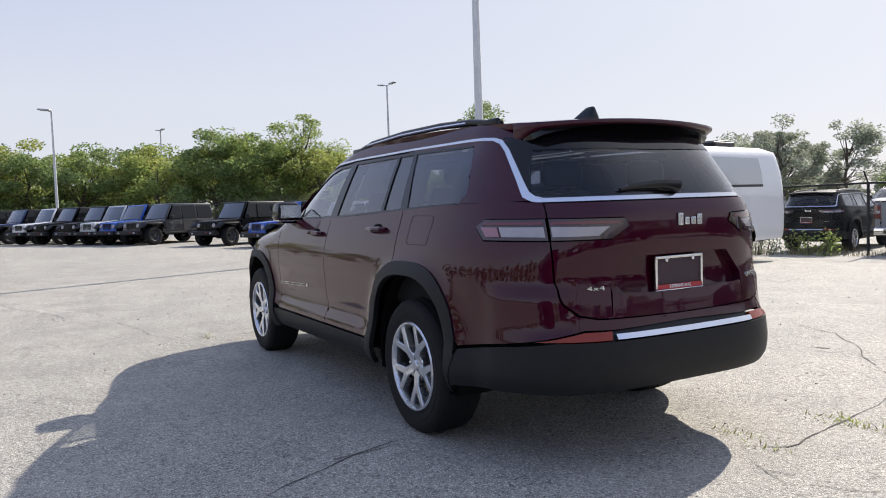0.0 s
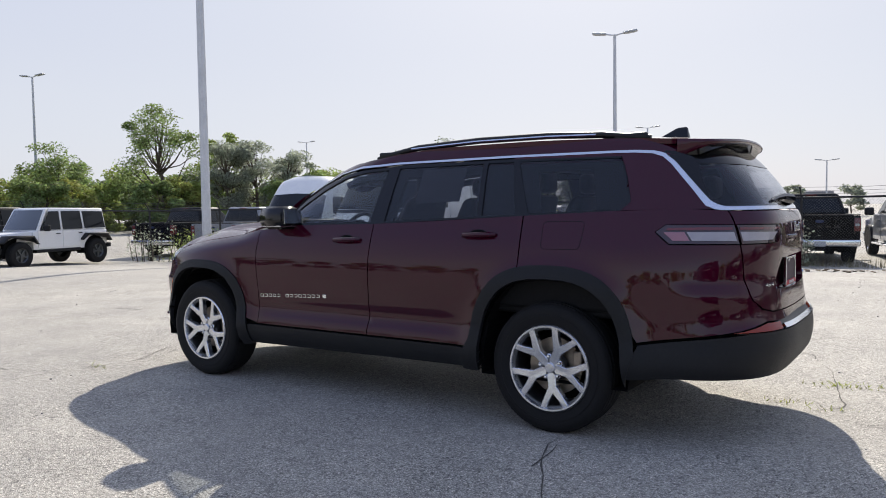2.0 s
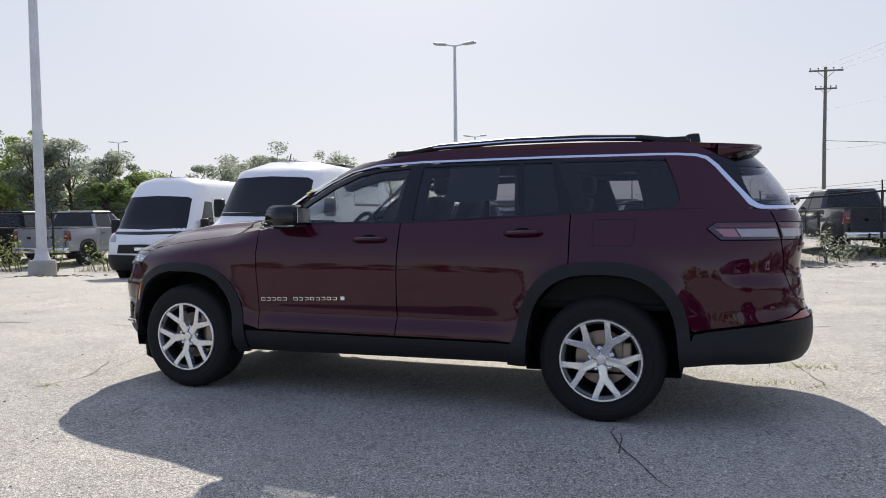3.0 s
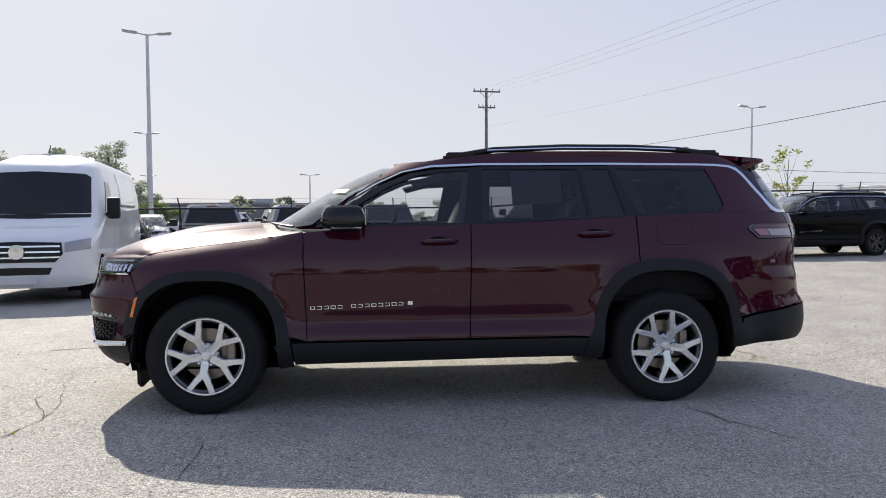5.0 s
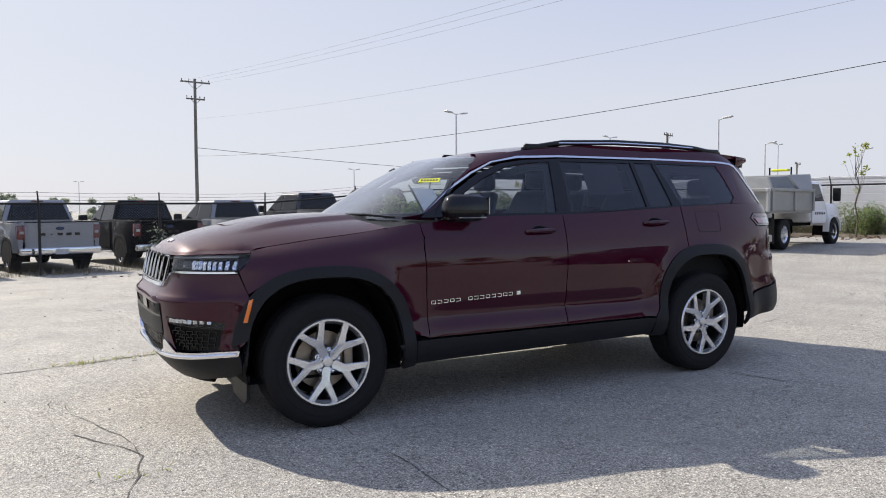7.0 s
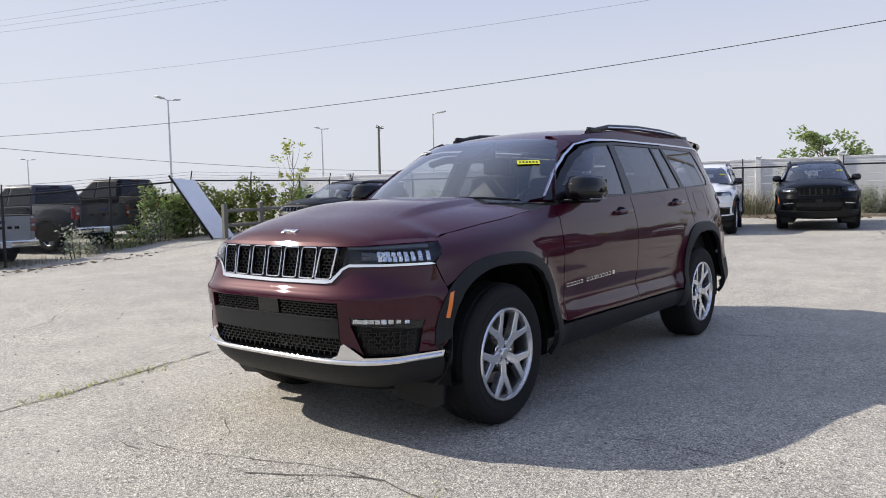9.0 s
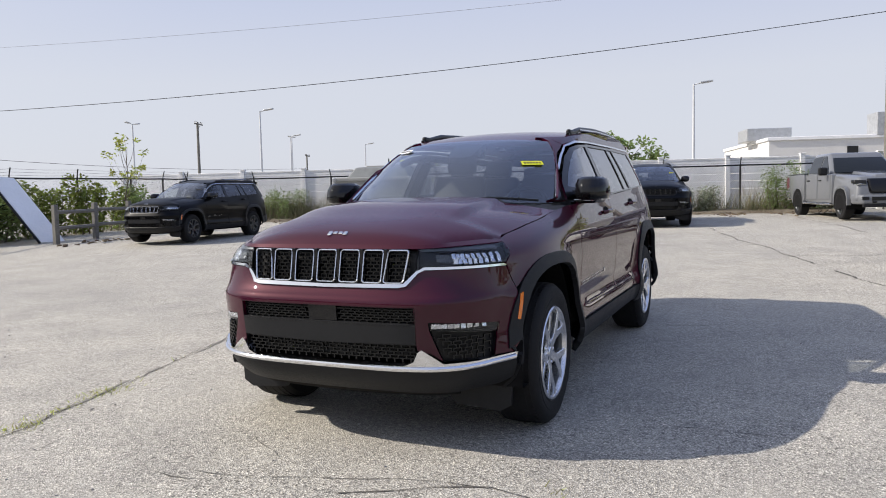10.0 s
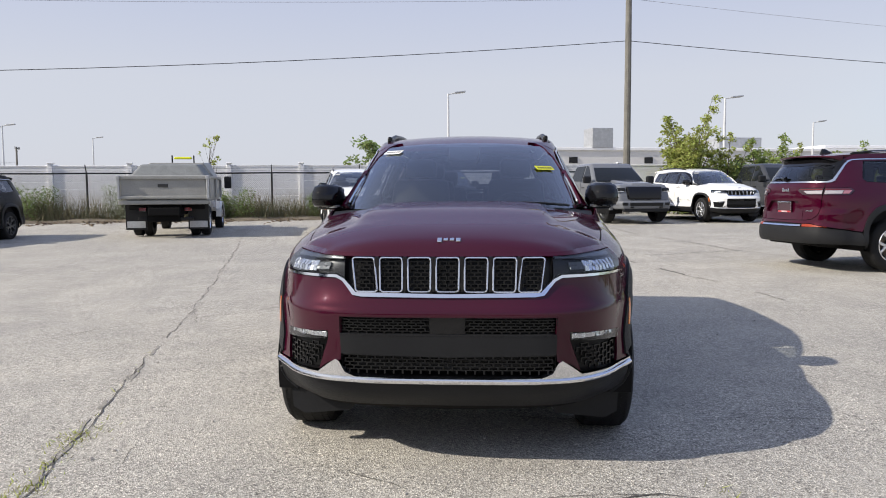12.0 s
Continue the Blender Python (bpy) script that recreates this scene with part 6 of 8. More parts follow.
def cable(a, b, sag, r, material, label):
    bm = bmesh.new()
    a, b = Vector(a), Vector(b)
    pts = []
    for i in range(31):
        t = i / 30
        p = a.lerp(b, t)
        p.z -= 4 * sag * t * (1 - t)
        pts.append(p)
    tube(bm, pts, r, 5)
    return tagged(part("cable", bm, material), label, "cable", "overhead cables")


LOW = (-26.2, 5.66, 7.45)
cable(LOW, (-9.8, -61.2, 5.9), 1.30, 0.014, CABLE, "thick black cable slung between the utility poles")
cable(LOW, (-44.0, 72.0, 7.2), 0.9, 0.014, CABLE, "thick black cable running on from the pole")
cable((-26.2, 5.66, 9.15), (-9.8, -61.2, 9.0), 0.97, 0.0065, PALECABLE, "thin weathered cable between the utility poles")
cable((-26.2, 5.66, 9.15), (-44.0, 72.0, 8.6), 1.0, 0.0065, PALECABLE, "thin weathered cable running on from the pole")
for k in (-1.0, 0.1, 1.0):
    cable((-26.2 + k, 5.66 + 0.25 * k, 12.1), (-9.8 + 1.1 * k, -61.2, 12.1), 0.8, 0.0065, PALECABLE, "thin weathered power line between crossarms")
    cable((-26.2 + k, 5.66 + 0.25 * k, 12.1), (-44.0 + k, 72.0, 11.8), 0.9, 0.0065, PALECABLE, "thin weathered power line running on from the pole")
cable((-9.8, -61.2, 6.6), (-95.0, -66.0, 5.6), 1.2, 0.02, CABLE, "cable running from the far utility pole")


# ---- chain-link fence ----
def chain_fence(name, pts, tall, arm_side, label, base_z=None, mesh_from=0.05, seed=1, wire=None):
    """Posts with slanted arms, a top rail and woven wire along a line of points."""
    ob = thing(name, label, "fence", kind="")
    rnd = random.Random(seed)
    for i, (x, y) in enumerate(pts):
        z0 = height(x, y) + (base_z or 0)
        bm = bmesh.new()
        tube(bm, [(x, y, z0 - 0.2), (x, y, z0 + tall)], 0.036, 8)
        part("post", bm, FENCE, ob, smooth=60)
        bm = bmesh.new()
        k = rnd.uniform(0.5, 1.0)
        tube(bm, [(x, y, z0 + tall), (x + arm_side[0] * 0.26 * k, y + arm_side[1] * 0.26 * k, z0 + tall + 0.30)], 0.020, 6)
        part("barb_arm", bm, FENCE, ob)
    for (xa, ya), (xb, yb) in zip(pts, pts[1:]):
        za, zb = height(xa, ya) + (base_z or 0), height(xb, yb) + (base_z or 0)
        bm = bmesh.new()
        tube(bm, [(xa, ya, za + tall), ((xa + xb) / 2, (ya + yb) / 2, (za + zb) / 2 + tall - 0.01), (xb, yb, zb + tall)], 0.030, 6)
        part("top_rail", bm, FENCE, ob)
        for f in (0.3, 0.6, 0.9):
            ox_, oy_ = arm_side[0] * 0.19 * f, arm_side[1] * 0.19 * f
            zt = tall + 0.30 * f
            bm = bmesh.new()
            tube(bm, [(xa + ox_, ya + oy_, za + zt), ((xa + xb) / 2 + ox_, (ya + yb) / 2 + oy_, (za + zb) / 2 + zt - 0.02), (xb + ox_, yb + oy_, zb + zt)], 0.004, 4, False)
            part("barbed_wire", bm, DARKWIRE, ob)
        bm = bmesh.new()
        d = math.hypot(xb - xa, yb - ya)
        h = tall - mesh_from
        n = int(d / 0.075)
        ux, uy = (xb - xa) / d, (yb - ya) / d
        for s in (1, -1):
            for k in range(-int(h / 0.075) - 1, n + int(h / 0.075) + 1):
                a0, a1 = k * 0.075, k * 0.075 + s * h
                t0, t1 = 0.0, 1.0
                lo_, hi_ = min(a0, a1), max(a0, a1)
                if hi_ < 0 or lo_ > d:
                    continue
                if a1 != a0:
                    ts = sorted(((0 - a0) / (a1 - a0), (d - a0) / (a1 - a0)))
                    t0, t1 = max(0, ts[0]), min(1, ts[1])
                q = []
                for t in (t0, t1):
                    al = a0 + (a1 - a0) * t
                    z = za + (zb - za) * al / d + mesh_from + h * t
                    q.append((xa + ux * al, ya + uy * al, z))
                w = 0.0030 if wire else 0.0020
                v = [bm.verts.new((q[0][0] - ux * w, q[0][1] - uy * w, q[0][2])), bm.verts.new((q[0][0] + ux * w, q[0][1] + uy * w, q[0][2])),
                     bm.verts.new((q[1][0] + ux * w, q[1][1] + uy * w, q[1][2])), bm.verts.new((q[1][0] - ux * w, q[1][1] - uy * w, q[1][2]))]
                bm.faces.new(v)
        # backlit runs get the dark tone, the sunlit run its paler one
        tagged(part("woven_wire", bm, wire or DARKWIRE, ob), kind="stuff")
    return ob


def fence_v(u):
    """Where the long fence runs, across the rows."""
    return -16.4 + 1.0 * max(0.0, min(1.0, (-4.35 - u) / 8.0))


line1 = [lot(u, fence_v(u)) for u in (7.85, 4.8, 1.75, -1.3, -4.35, -7.4, -10.45, -13.5, -16.55, -19.6, -21.8)] + [lot(-23.7, -15.4)]
chain_fence("chain_link_fence", line1, 1.81, (-UY * -0.6, UX * 0.6), "dark chain-link fence with slanted barb arms along the row of pickups", base_z=-0.0)
line2 = [lot(-23.7, v) for v in (-15.4, -12.4, -9.07, -5.8, -2.5, 0.8, 4.0, 6.75, 10.0)]
chain_fence("chain_link_fence", line2, 1.62, (UX * 0.8, UY * 0.8), "chain-link fence with slanted barb arms before the white wall", base_z=0.12, seed=5, wire=SUNWIRE)
line3 = [lot(7.85 + 3.05 * k, -16.4 - 0.05 * max(0, k - 2)) for k in range(0, 20)]
chain_fence("chain_link_fence", line3, 1.81, (0.3, 0.6), "dark chain-link fence behind the parked off-roaders", base_z=0.02, seed=9)


# ---- white vinyl wall ----
def vinyl_wall():
    wall = tagged(new("wall_white_vinyl"), "white vinyl privacy wall with square posts behind the fence", "wall", kind="structure")
    vs = [-19.0, -16.2, -13.35, -10.6, -7.8, -4.15, -1.4, 1.3, 4.0, 6.5, 9.2, 11.9, 14.6]
    for i, v in enumerate(vs):
        x, y = lot(-24.75, v)
        z0 = height(x, y)
        bm = bmesh.new()
        t = Matrix.Rotation(ROW, 4, "Z")
        box(bm, x, y, z0 + 1.04, 0.17, 0.17, 2.12, 0.008, t)
        part("wall_post", bm, VINYL, wall)
        bm = bmesh.new()
        box(bm, x, y, z0 + 2.13, 0.22, 0.22, 0.05, 0.012, t)
        part("post_cap", bm, VINYL, wall)
        if i + 1 < len(vs):
            d = vs[i + 1] - v
            xm, ym = lot(-24.75, v + d / 2)
            for k in range(7):
                bm = bmesh.new()
                box(bm, xm, ym, z0 + 0.16 + 0.285 * k, 0.045, d - 0.18, 0.277, 0.008, t, 1)
                part("plank", bm, VINYL, wall)
            bm = bmesh.new()
            box(bm, xm, ym, z0 + 2.02, 0.07, d - 0.18, 0.07, 0.01, t, 1)
            part("top_rail", bm, VINYL, wall)
    return wall


vinyl_wall()

# ---- far buildings ----
def far_building(x, y, turn, sx, sy, sz, material, label, extras=(), windows=()):
    b = thing("building", label, "building")
    b.matrix_basis = pose(x, y, height(x, y), 0, 0, turn)
    bm = bmesh.new()
    box(bm, 0, 0, sz / 2, sx, sy, sz, 0.05)
    part("wall", bm, material, b)
    bm = bmesh.new()
    box(bm, 0, 0, sz + 0.12, sx + 0.3, sy + 0.3, 0.30, 0.04)
    part("roof_edge", bm, VINYL if material is STUCCO else GREYWALL, b)
    for ex, ey, ew, ed, eh in extras:
        bm = bmesh.new()
        box(bm, ex, ey, sz + eh / 2 + 0.2, ew, ed, eh, 0.05)
        part("roof_unit", bm, GALV, b)
    for wx, wy, wz, ww, wh in windows:
        bm = bmesh.new()
        box(bm, wx, wy, wz, 0.12, ww, wh, 0.02)
        part("window", bm, GLOSSB, b)
    return b


far_building(-84, 21, 14.2, 20, 46, 5.0, STUCCO, "long pale flat-roofed building beyond the wall", ((9, -13, 2.4, 2.2, 2.0), (4, -22, 4, 4, 1.2), (5, 4, 4, 5, 1.4)), ((10.02, -16, 4.0, 0.9, 0.6), (10.02, -8, 4.0, 0.9, 0.6), (10.02, 2, 4.0, 0.9, 0.6), (10.02, 14, 4.0, 0.9, 0.6)))
far_building(-95, 62, 14.2, 20, 60, 5.4, STUCCO, "low pale building in the distance", ((6, -12, 4, 4, 1.6), (6, 6, 5, 5, 1.8)))
far_building(19, -95, 14.2, 20, 12, 2.5, GREYWALL, "low dark flat-roofed building beyond the far lot", ((-4, 0, 3, 3, 0.7),))

# ---- tree line beyond the off-roaders ----
rnd0 = random.Random(4)
k = 0
for i in range(26):
    t = i / 25
    x, y = 66 - 30 * t + rnd0.uniform(-3, 3), 12 - 52 * t + rnd0.uniform(-2, 2)
    tall = rnd0.uniform(5.4, 7.2) * (1.0 if t < 0.6 else 0.58)
    leafs = (LEAF, LEAFD, LEAFL)[i % 3]
    tree(x, y, tall, tall * 0.52, leafs, 100 + i, ("leafy green roadside tree in a thick row", "dark green tree in a thick row", "yellow-green tree in a thick row")[i % 3], 34, 270, 0.14, 0.08, 1.15, group="tree line")
for i in range(16):
    t = i / 15
    x, y = 76 - 30 * t + rnd0.uniform(-3, 3), 10 - 58 * t + rnd0.uniform(-2, 2)
    tree(x, y, rnd0.uniform(6.8, 8.2) * (1.0 if t < 0.5 else 0.6), 4.0, (LEAFD, LEAF)[i % 2], 160 + i, "tall dark tree at the back of the tree line", 30, 240, 0.17, 0.2, 1.1, group="tree line")
# distant LEAFG crowns carry the haze in their pale leaf colour
for x, y, tall, spread, leafs, sd in ((51.5, -16.9, 8.6, 3.2, LEAF, 1), (45.0, -30.0, 9.4, 3.0, LEAFD, 2), (42.4, -33.8, 6.6, 2.6, LEAFG, 3), (41.4, -35.7, 6.9, 2.4, LEAFG, 4), (39.6, -37.5, 6.0, 2.4, LEAFG, 5), (46.1, -36.9, 7.4, 2.6, LEAF, 6), (48.5, -24.0, 6.5, 2.6, LEAFD, 7)):
    tree(x, y, tall, spread, leafs, 200 + sd, "tall open-crowned tree standing above the tree line", 38, 230, 0.11, 0.30, 1.05)
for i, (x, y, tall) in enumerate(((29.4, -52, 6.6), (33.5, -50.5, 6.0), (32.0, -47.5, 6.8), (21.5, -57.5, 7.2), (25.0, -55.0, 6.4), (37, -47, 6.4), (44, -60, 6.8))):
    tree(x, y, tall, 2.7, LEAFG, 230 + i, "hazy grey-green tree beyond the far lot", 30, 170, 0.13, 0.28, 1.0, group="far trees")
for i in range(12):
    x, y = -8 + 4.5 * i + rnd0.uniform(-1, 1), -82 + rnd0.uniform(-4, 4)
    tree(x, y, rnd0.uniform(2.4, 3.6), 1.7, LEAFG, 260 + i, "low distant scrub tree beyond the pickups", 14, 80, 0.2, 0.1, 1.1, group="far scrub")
tree(-63.5, -10.4, 6.0, 3.0, LEAFD, 290, "round tree beyond the white wall", 26, 100, 0.2, 0.3)


def stemmed_tree(x, y, tall, spread, leaf, seed, label, stems=9, leaves=150, size=0.075):
    """A young tree of many rising stems with loose sprays of leaves along each."""
    rn = random.Random(seed)
    ob = thing("tree", label, "tree", "young trees by the verge")
    ob.matrix_basis = pose(x, y, height(x, y))
    bm, crown = bmesh.new(), bmesh.new()
    for k in range(stems):
        a = 2 * math.pi * k / stems + rn.uniform(-0.4, 0.4)
        out, top = spread * rn.uniform(0.15, 1.0), tall * rn.uniform(0.55, 1.0)
        top *= 1.0 - 0.35 * (out / spread) ** 2
        foot = Vector((rn.uniform(-0.15, 0.15), rn.uniform(-0.15, 0.15), -0.05))
        tip = Vector((math.cos(a) * out, math.sin(a) * out, top))
        mid = foot.lerp(tip, 0.5) + Vector((-math.cos(a), -math.sin(a), 0.3)) * 0.12 * out
        path = [foot, foot.lerp(mid, 0.55), mid, mid.lerp(tip, 0.55), tip]
        tube(bm, path, [0.045, 0.036, 0.026, 0.016, 0.005], 6, False)
        for j in range(9):
            f = 0.22 + 0.78 * j / 8
            q = foot.lerp(tip, f) * 0.5 + (foot.lerp(mid, min(1, f * 2)) if f < 0.5 else mid.lerp(tip, f * 2 - 1)) * 0.5
            side = Vector((rn.uniform(-1, 1), rn.uniform(-1, 1), rn.uniform(0.0, 0.6))) * spread * 0.75 * (1.2 - f)
            tube(bm, [q, q + side], [0.010, 0.003], 4, False)
            r = spread * (0.34 - 0.20 * f)
            leaf_cloud(crown, q + side, (r, r, r * 0.85), int(leaves * (1.3 - 0.95 * f) * 0.6), size, rn)
            leaf_cloud(crown, q + side * 0.4, (r * 0.6, r * 0.6, r * 0.7), int(leaves * (1.3 - 0.95 * f) * 0.2), size, rn)
    part("trunk", bm, BARK, ob, smooth=60)
    part("crown", crown, leaf, ob)
    return ob


stemmed_tree(-25.6, 8.0, 5.3, 1.55, LEAFL, 300, "young sunlit tree with many rising stems by the utility pole", 13, 190)
stemmed_tree(-25.8, 9.7, 4.4, 1.1, LEAFL, 305, "airy young tree with pale leaves", 6, 90)
stemmed_tree(-26.4, 11.2, 3.6, 1.5, LEAF, 301, "bushy young green tree behind the parked cars", 11, 200)
stemmed_tree(-27.2, 13.2, 2.9, 1.1, LEAFL, 302, "sparse young tree behind the parked cars", 7, 90)
stemmed_tree(-28.4, 15.8, 3.0, 1.6, LEAF, 303, "bushy green tree behind the parked cars", 9, 160)
tree(-13.0, -17.6, 3.3, 0.7, LEAFL, 304, "thin sapling above the overgrown fence", 16, 22, 0.07, 0.5, 0.8, stout=0.35)
tree(-20.6, -9.9, 3.2, 0.42, LEAFL, 305, "thin sapling before the white wall", 14, 14, 0.055, 0.45, 0.8, stout=0.35)

# dense dark belt behind the far trees, the middle kind greyed for haze
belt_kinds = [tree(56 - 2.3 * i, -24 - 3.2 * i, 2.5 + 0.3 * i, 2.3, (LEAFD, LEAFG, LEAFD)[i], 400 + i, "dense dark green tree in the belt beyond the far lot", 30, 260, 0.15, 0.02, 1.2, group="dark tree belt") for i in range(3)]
for i in range(3, 16):
    x, y = 56 - 2.3 * i + rnd0.uniform(-1, 1), -24 - 3.2 * i + rnd0.uniform(-1, 1)
    copy_thing(belt_kinds[i % 3], Matrix.Translation((x, y, height(x, y))) @ Matrix.Rotation(rnd0.uniform(0, 6), 4, "Z") @ Matrix.Scale(rnd0.uniform(0.85, 1.15), 4))

# unseen trees added around the rest of the lot, to darken the paint's reflections
ring_seed = [o for o in bpy.data.objects if o.parent is None and o.get("group") == "tree line"][:8]
for i in range(30):
    a = radians(10 + 134 * i / 29)
    r = 52 + rnd0.uniform(-4, 4)
    t_ = copy_thing(ring_seed[i % 8], Matrix.Translation((r * math.cos(a), r * math.sin(a), 0)) @ Matrix.Rotation(rnd0.uniform(0, 6), 4, "Z") @ Matrix.Scale(rnd0.uniform(0.5, 0.75), 4))

# scrub under the young trees behind the parked cars
for i, (x, y, w, h, lf) in enumerate(((-25.4, 7.6, 1.8, 1.9, LEAF), (-25.8, 9.7, 2.2, 2.0, LEAFD), (-26.6, 11.8, 2.4, 2.1, LEAF), (-27.6, 14.2, 2.6, 2.0, LEAFD))):
    bush(x, y, w, 1.2, h, lf, 310 + i, "thick green scrub under the young trees", 3200, 0.075, 104.2, group="roadside scrub")
# ---- overgrown fence and scrub ----
# vines in darker leaf colours that hold their backlit shade
for i, (u, v, w, h, lf) in enumerate(((-12.6, -15.5, 1.6, 1.6, LEAFD), (-14.6, -15.4, 2.4, 1.65, LEAFV), (-16.9, -15.2, 2.6, 1.8, LEAFV), (-18.9, -15.1, 2.0, 1.5, LEAFD))):
    x, y = lot(u, v)
    bush(x, y, w, 0.9, h, lf, 320 + i, "climbing vines over the old fence", 2600, 0.075, 14.2, group="overgrown fence")
for i, (u, v, w, h) in enumerate(((-23.2, 3.0, 2.0, 1.5), (-23.2, 8.3, 1.8, 1.9), (-23.3, 9.9, 1.6, 1.5), (-23.2, -0.5, 1.4, 0.9), (-23.2, 5.2, 1.2, 0.9), (-23.1, -4.2, 1.8, 1.0), (-23.2, -7.4, 1.6, 1.2), (-23.2, -11.0, 2.2, 1.2), (-23.1, -13.6, 2.0, 1.1))):
    x, y = lot(u, v)
    bush(x, y, w, 0.6, h, (LEAFG, LEAFD)[i % 2], 330 + i, "scrubby weeds along the fence", 3800, 0.042, 104.2, group="fence weeds")
for i, (u, v, w, h) in enumerate(((4.6, -16.1, 2.2, 0.8), (3.0, -16.2, 1.2, 0.7), (-9.4, -15.6, 1.1, 0.8), (-10.7, -15.4, 1.5, 0.6), (-4.2, -16.2, 0.6, 1.1), (14.5, -16.1, 2.6, 1.1), (17.0, -16.2, 2.4, 1.3), (11.6, -16.1, 1.8, 0.9), (-11.8, -15.3, 1.0, 0.9))):
    x, y = lot(u, v)
    bush(x, y, w, 0.5, h, (LEAFG, LEAF)[i % 2], 340 + i, "low weeds at the foot of the fence", 500, 0.05, 14.2, group="fence weeds")
rg = random.Random(11)
def thick(v):
    """How rank the growth is at a place along the wall, from 0 to 1."""
    k = 0.5 + 0.28 * math.sin(1.7 * v + 0.6) + 0.22 * math.sin(4.3 * v + 2.0)
    return max(0.05, min(1.0, k)) * (1.0 if v < 1.5 else 0.35)


def verge_spots(count, spread):
    out = []
    while len(out) < count:
        v = rg.uniform(-15.0, 10.2)
        if rg.random() < thick(v) + 0.12:
            x, y = lot(-23.55 + abs(rg.gauss(0, spread)), v)
            out.append((x, y, height(x, y) + 0.03))
    return out


grass_band("tall_dry_grass", "tall dry grass along the wall", verge_spots(4200, 0.22), STRAW, 0.5, 1.25, 12, lean=0.45)
grass_band("low_dry_grass", "low tangled dry grass along the wall", verge_spots(7000, 0.36), STRAW, 0.15, 0.6, 15, lean=0.8)
grass_band("green_weeds", "grey-green weeds among the dry grass", verge_spots(9000, 0.30), WEED, 0.2, 0.9, 13, lean=0.7)
spots = []
for _ in range(5200):
    u = rg.uniform(-22, 13)
    x, y = lot(u, fence_v(u) + rg.gauss(0.05, 0.24))
    spots.append((x, y, height(x, y)))
grass_band("fence_grass", "ragged dry grass under the fence", spots, STRAW, 0.06, 0.32, 14)
# leaf litter and soil swept up along the wall
bm = bmesh.new()
for _ in range(5200):
    v = rg.uniform(-14.5, 10.0)
    x, y = lot(-22.7 + rg.gauss(0, 0.55), v)
    a = rg.uniform(0, 6.28)
    s = rg.uniform(0.02, 0.07)
    z = height(x, y) + rg.uniform(0.004, 0.05)
    q = [Vector((x, y, z)) + Vector((math.cos(a + k) * s, math.sin(a + k) * s * 0.6, rg.uniform(0, 0.03))) for k in (0, 1.7, 3.1, 4.6)]
    bm.faces.new([bm.verts.new(p) for p in q])
tagged(part("leaf_litter", bm, LITTER), "dry leaves and dirt drifted before the wall", "leaf litter", kind="stuff")
bm = bmesh.new()
for i in range(61):
    v = -15 + 25.2 * i / 60
    for du, h in ((-24.6, 0.10), (-23.4, 0.13), (-22.6, 0.06), (-21.9, -0.03)):
        x, y = lot(du + 0.12 * math.sin(v * 2.1 + du), v)
        bm.verts.new((x, y, height(x, y) + h + 0.02 * math.sin(v * 3.3)))
bm.verts.ensure_lookup_table()
for i in range(60):
    for j in range(3):
        bm.faces.new((bm.verts[i * 4 + j], bm.verts[i * 4 + j + 1], bm.verts[(i + 1) * 4 + j + 1], bm.verts[(i + 1) * 4 + j]))
for f in bm.faces:
    f.smooth = True
bmesh.ops.recalc_face_normals(bm, faces=bm.faces)
tagged(part("verge", bm, mat("bare_soil", (0.15, 0.125, 0.09), 0.95, var=0.4, scale=2, bump=0.6, bscale=12)), "bare soil verge along the wall", "verge", kind="structure")


# leaning white sign board and the rail fence behind it
def sign_board():
    ob = thing("leaning_sign_board", "white sign board leaning on its side with a dark metal edge", "sign")
    bm = bmesh.new()
    a, b = Vector((-8.69, -16.27, height(-9, -16))), Vector((-8.44, -17.93, 2.0))
    d = (b - a).normalized()
    s = Vector((-0.96, -0.25, 0.0)).normalized()
    s = (s - d * s.dot(d)).normalized()
    n_ = d.cross(s)
    wid = 0.95
    c = [a, a + s * wid, b + s * wid, b]
    hexa(bm, [p - n_ * 0.03 for p in c] + [p + n_ * 0.03 for p in c], 0.006)
    part("board", bm, VINYL, ob)
    bm = bmesh.new()
    tube(bm, [a - s * 0.04, b - s * 0.04 + d * 0.12], 0.035, 6)
    part("edge_post", bm, SATIN, ob)
    bm = bmesh.new()
    tube(bm, [a + d * 0.25, a + s * (wid + 0.1) + d * 0.02], 0.02, 6)
    part("brace", bm, SATIN, ob)
    return ob


sign_board()
rail = thing("rail_fence", "weathered low wooden rail fence by the overgrown corner", "fence")
for k, u in enumerate((-12.2, -13.9, -15.6, -17.2)):
    x, y = lot(u, -13.0)
    bm = bmesh.new()
    box(bm, x, y, height(x, y) + 0.5, 0.13, 0.13, 1.1, 0.012)
    part("post", bm, WOOD, rail)
    if k:
        x0, y0 = lot(u + 1.7, -13.0)
        for z in (0.42, 0.85):
            bm = bmesh.new()
            tube(bm, [(x0, y0, height(x0, y0) + z), (x, y, height(x, y) + z - 0.03)], 0.055, 6)
            part("rail", bm, WOOD, rail)


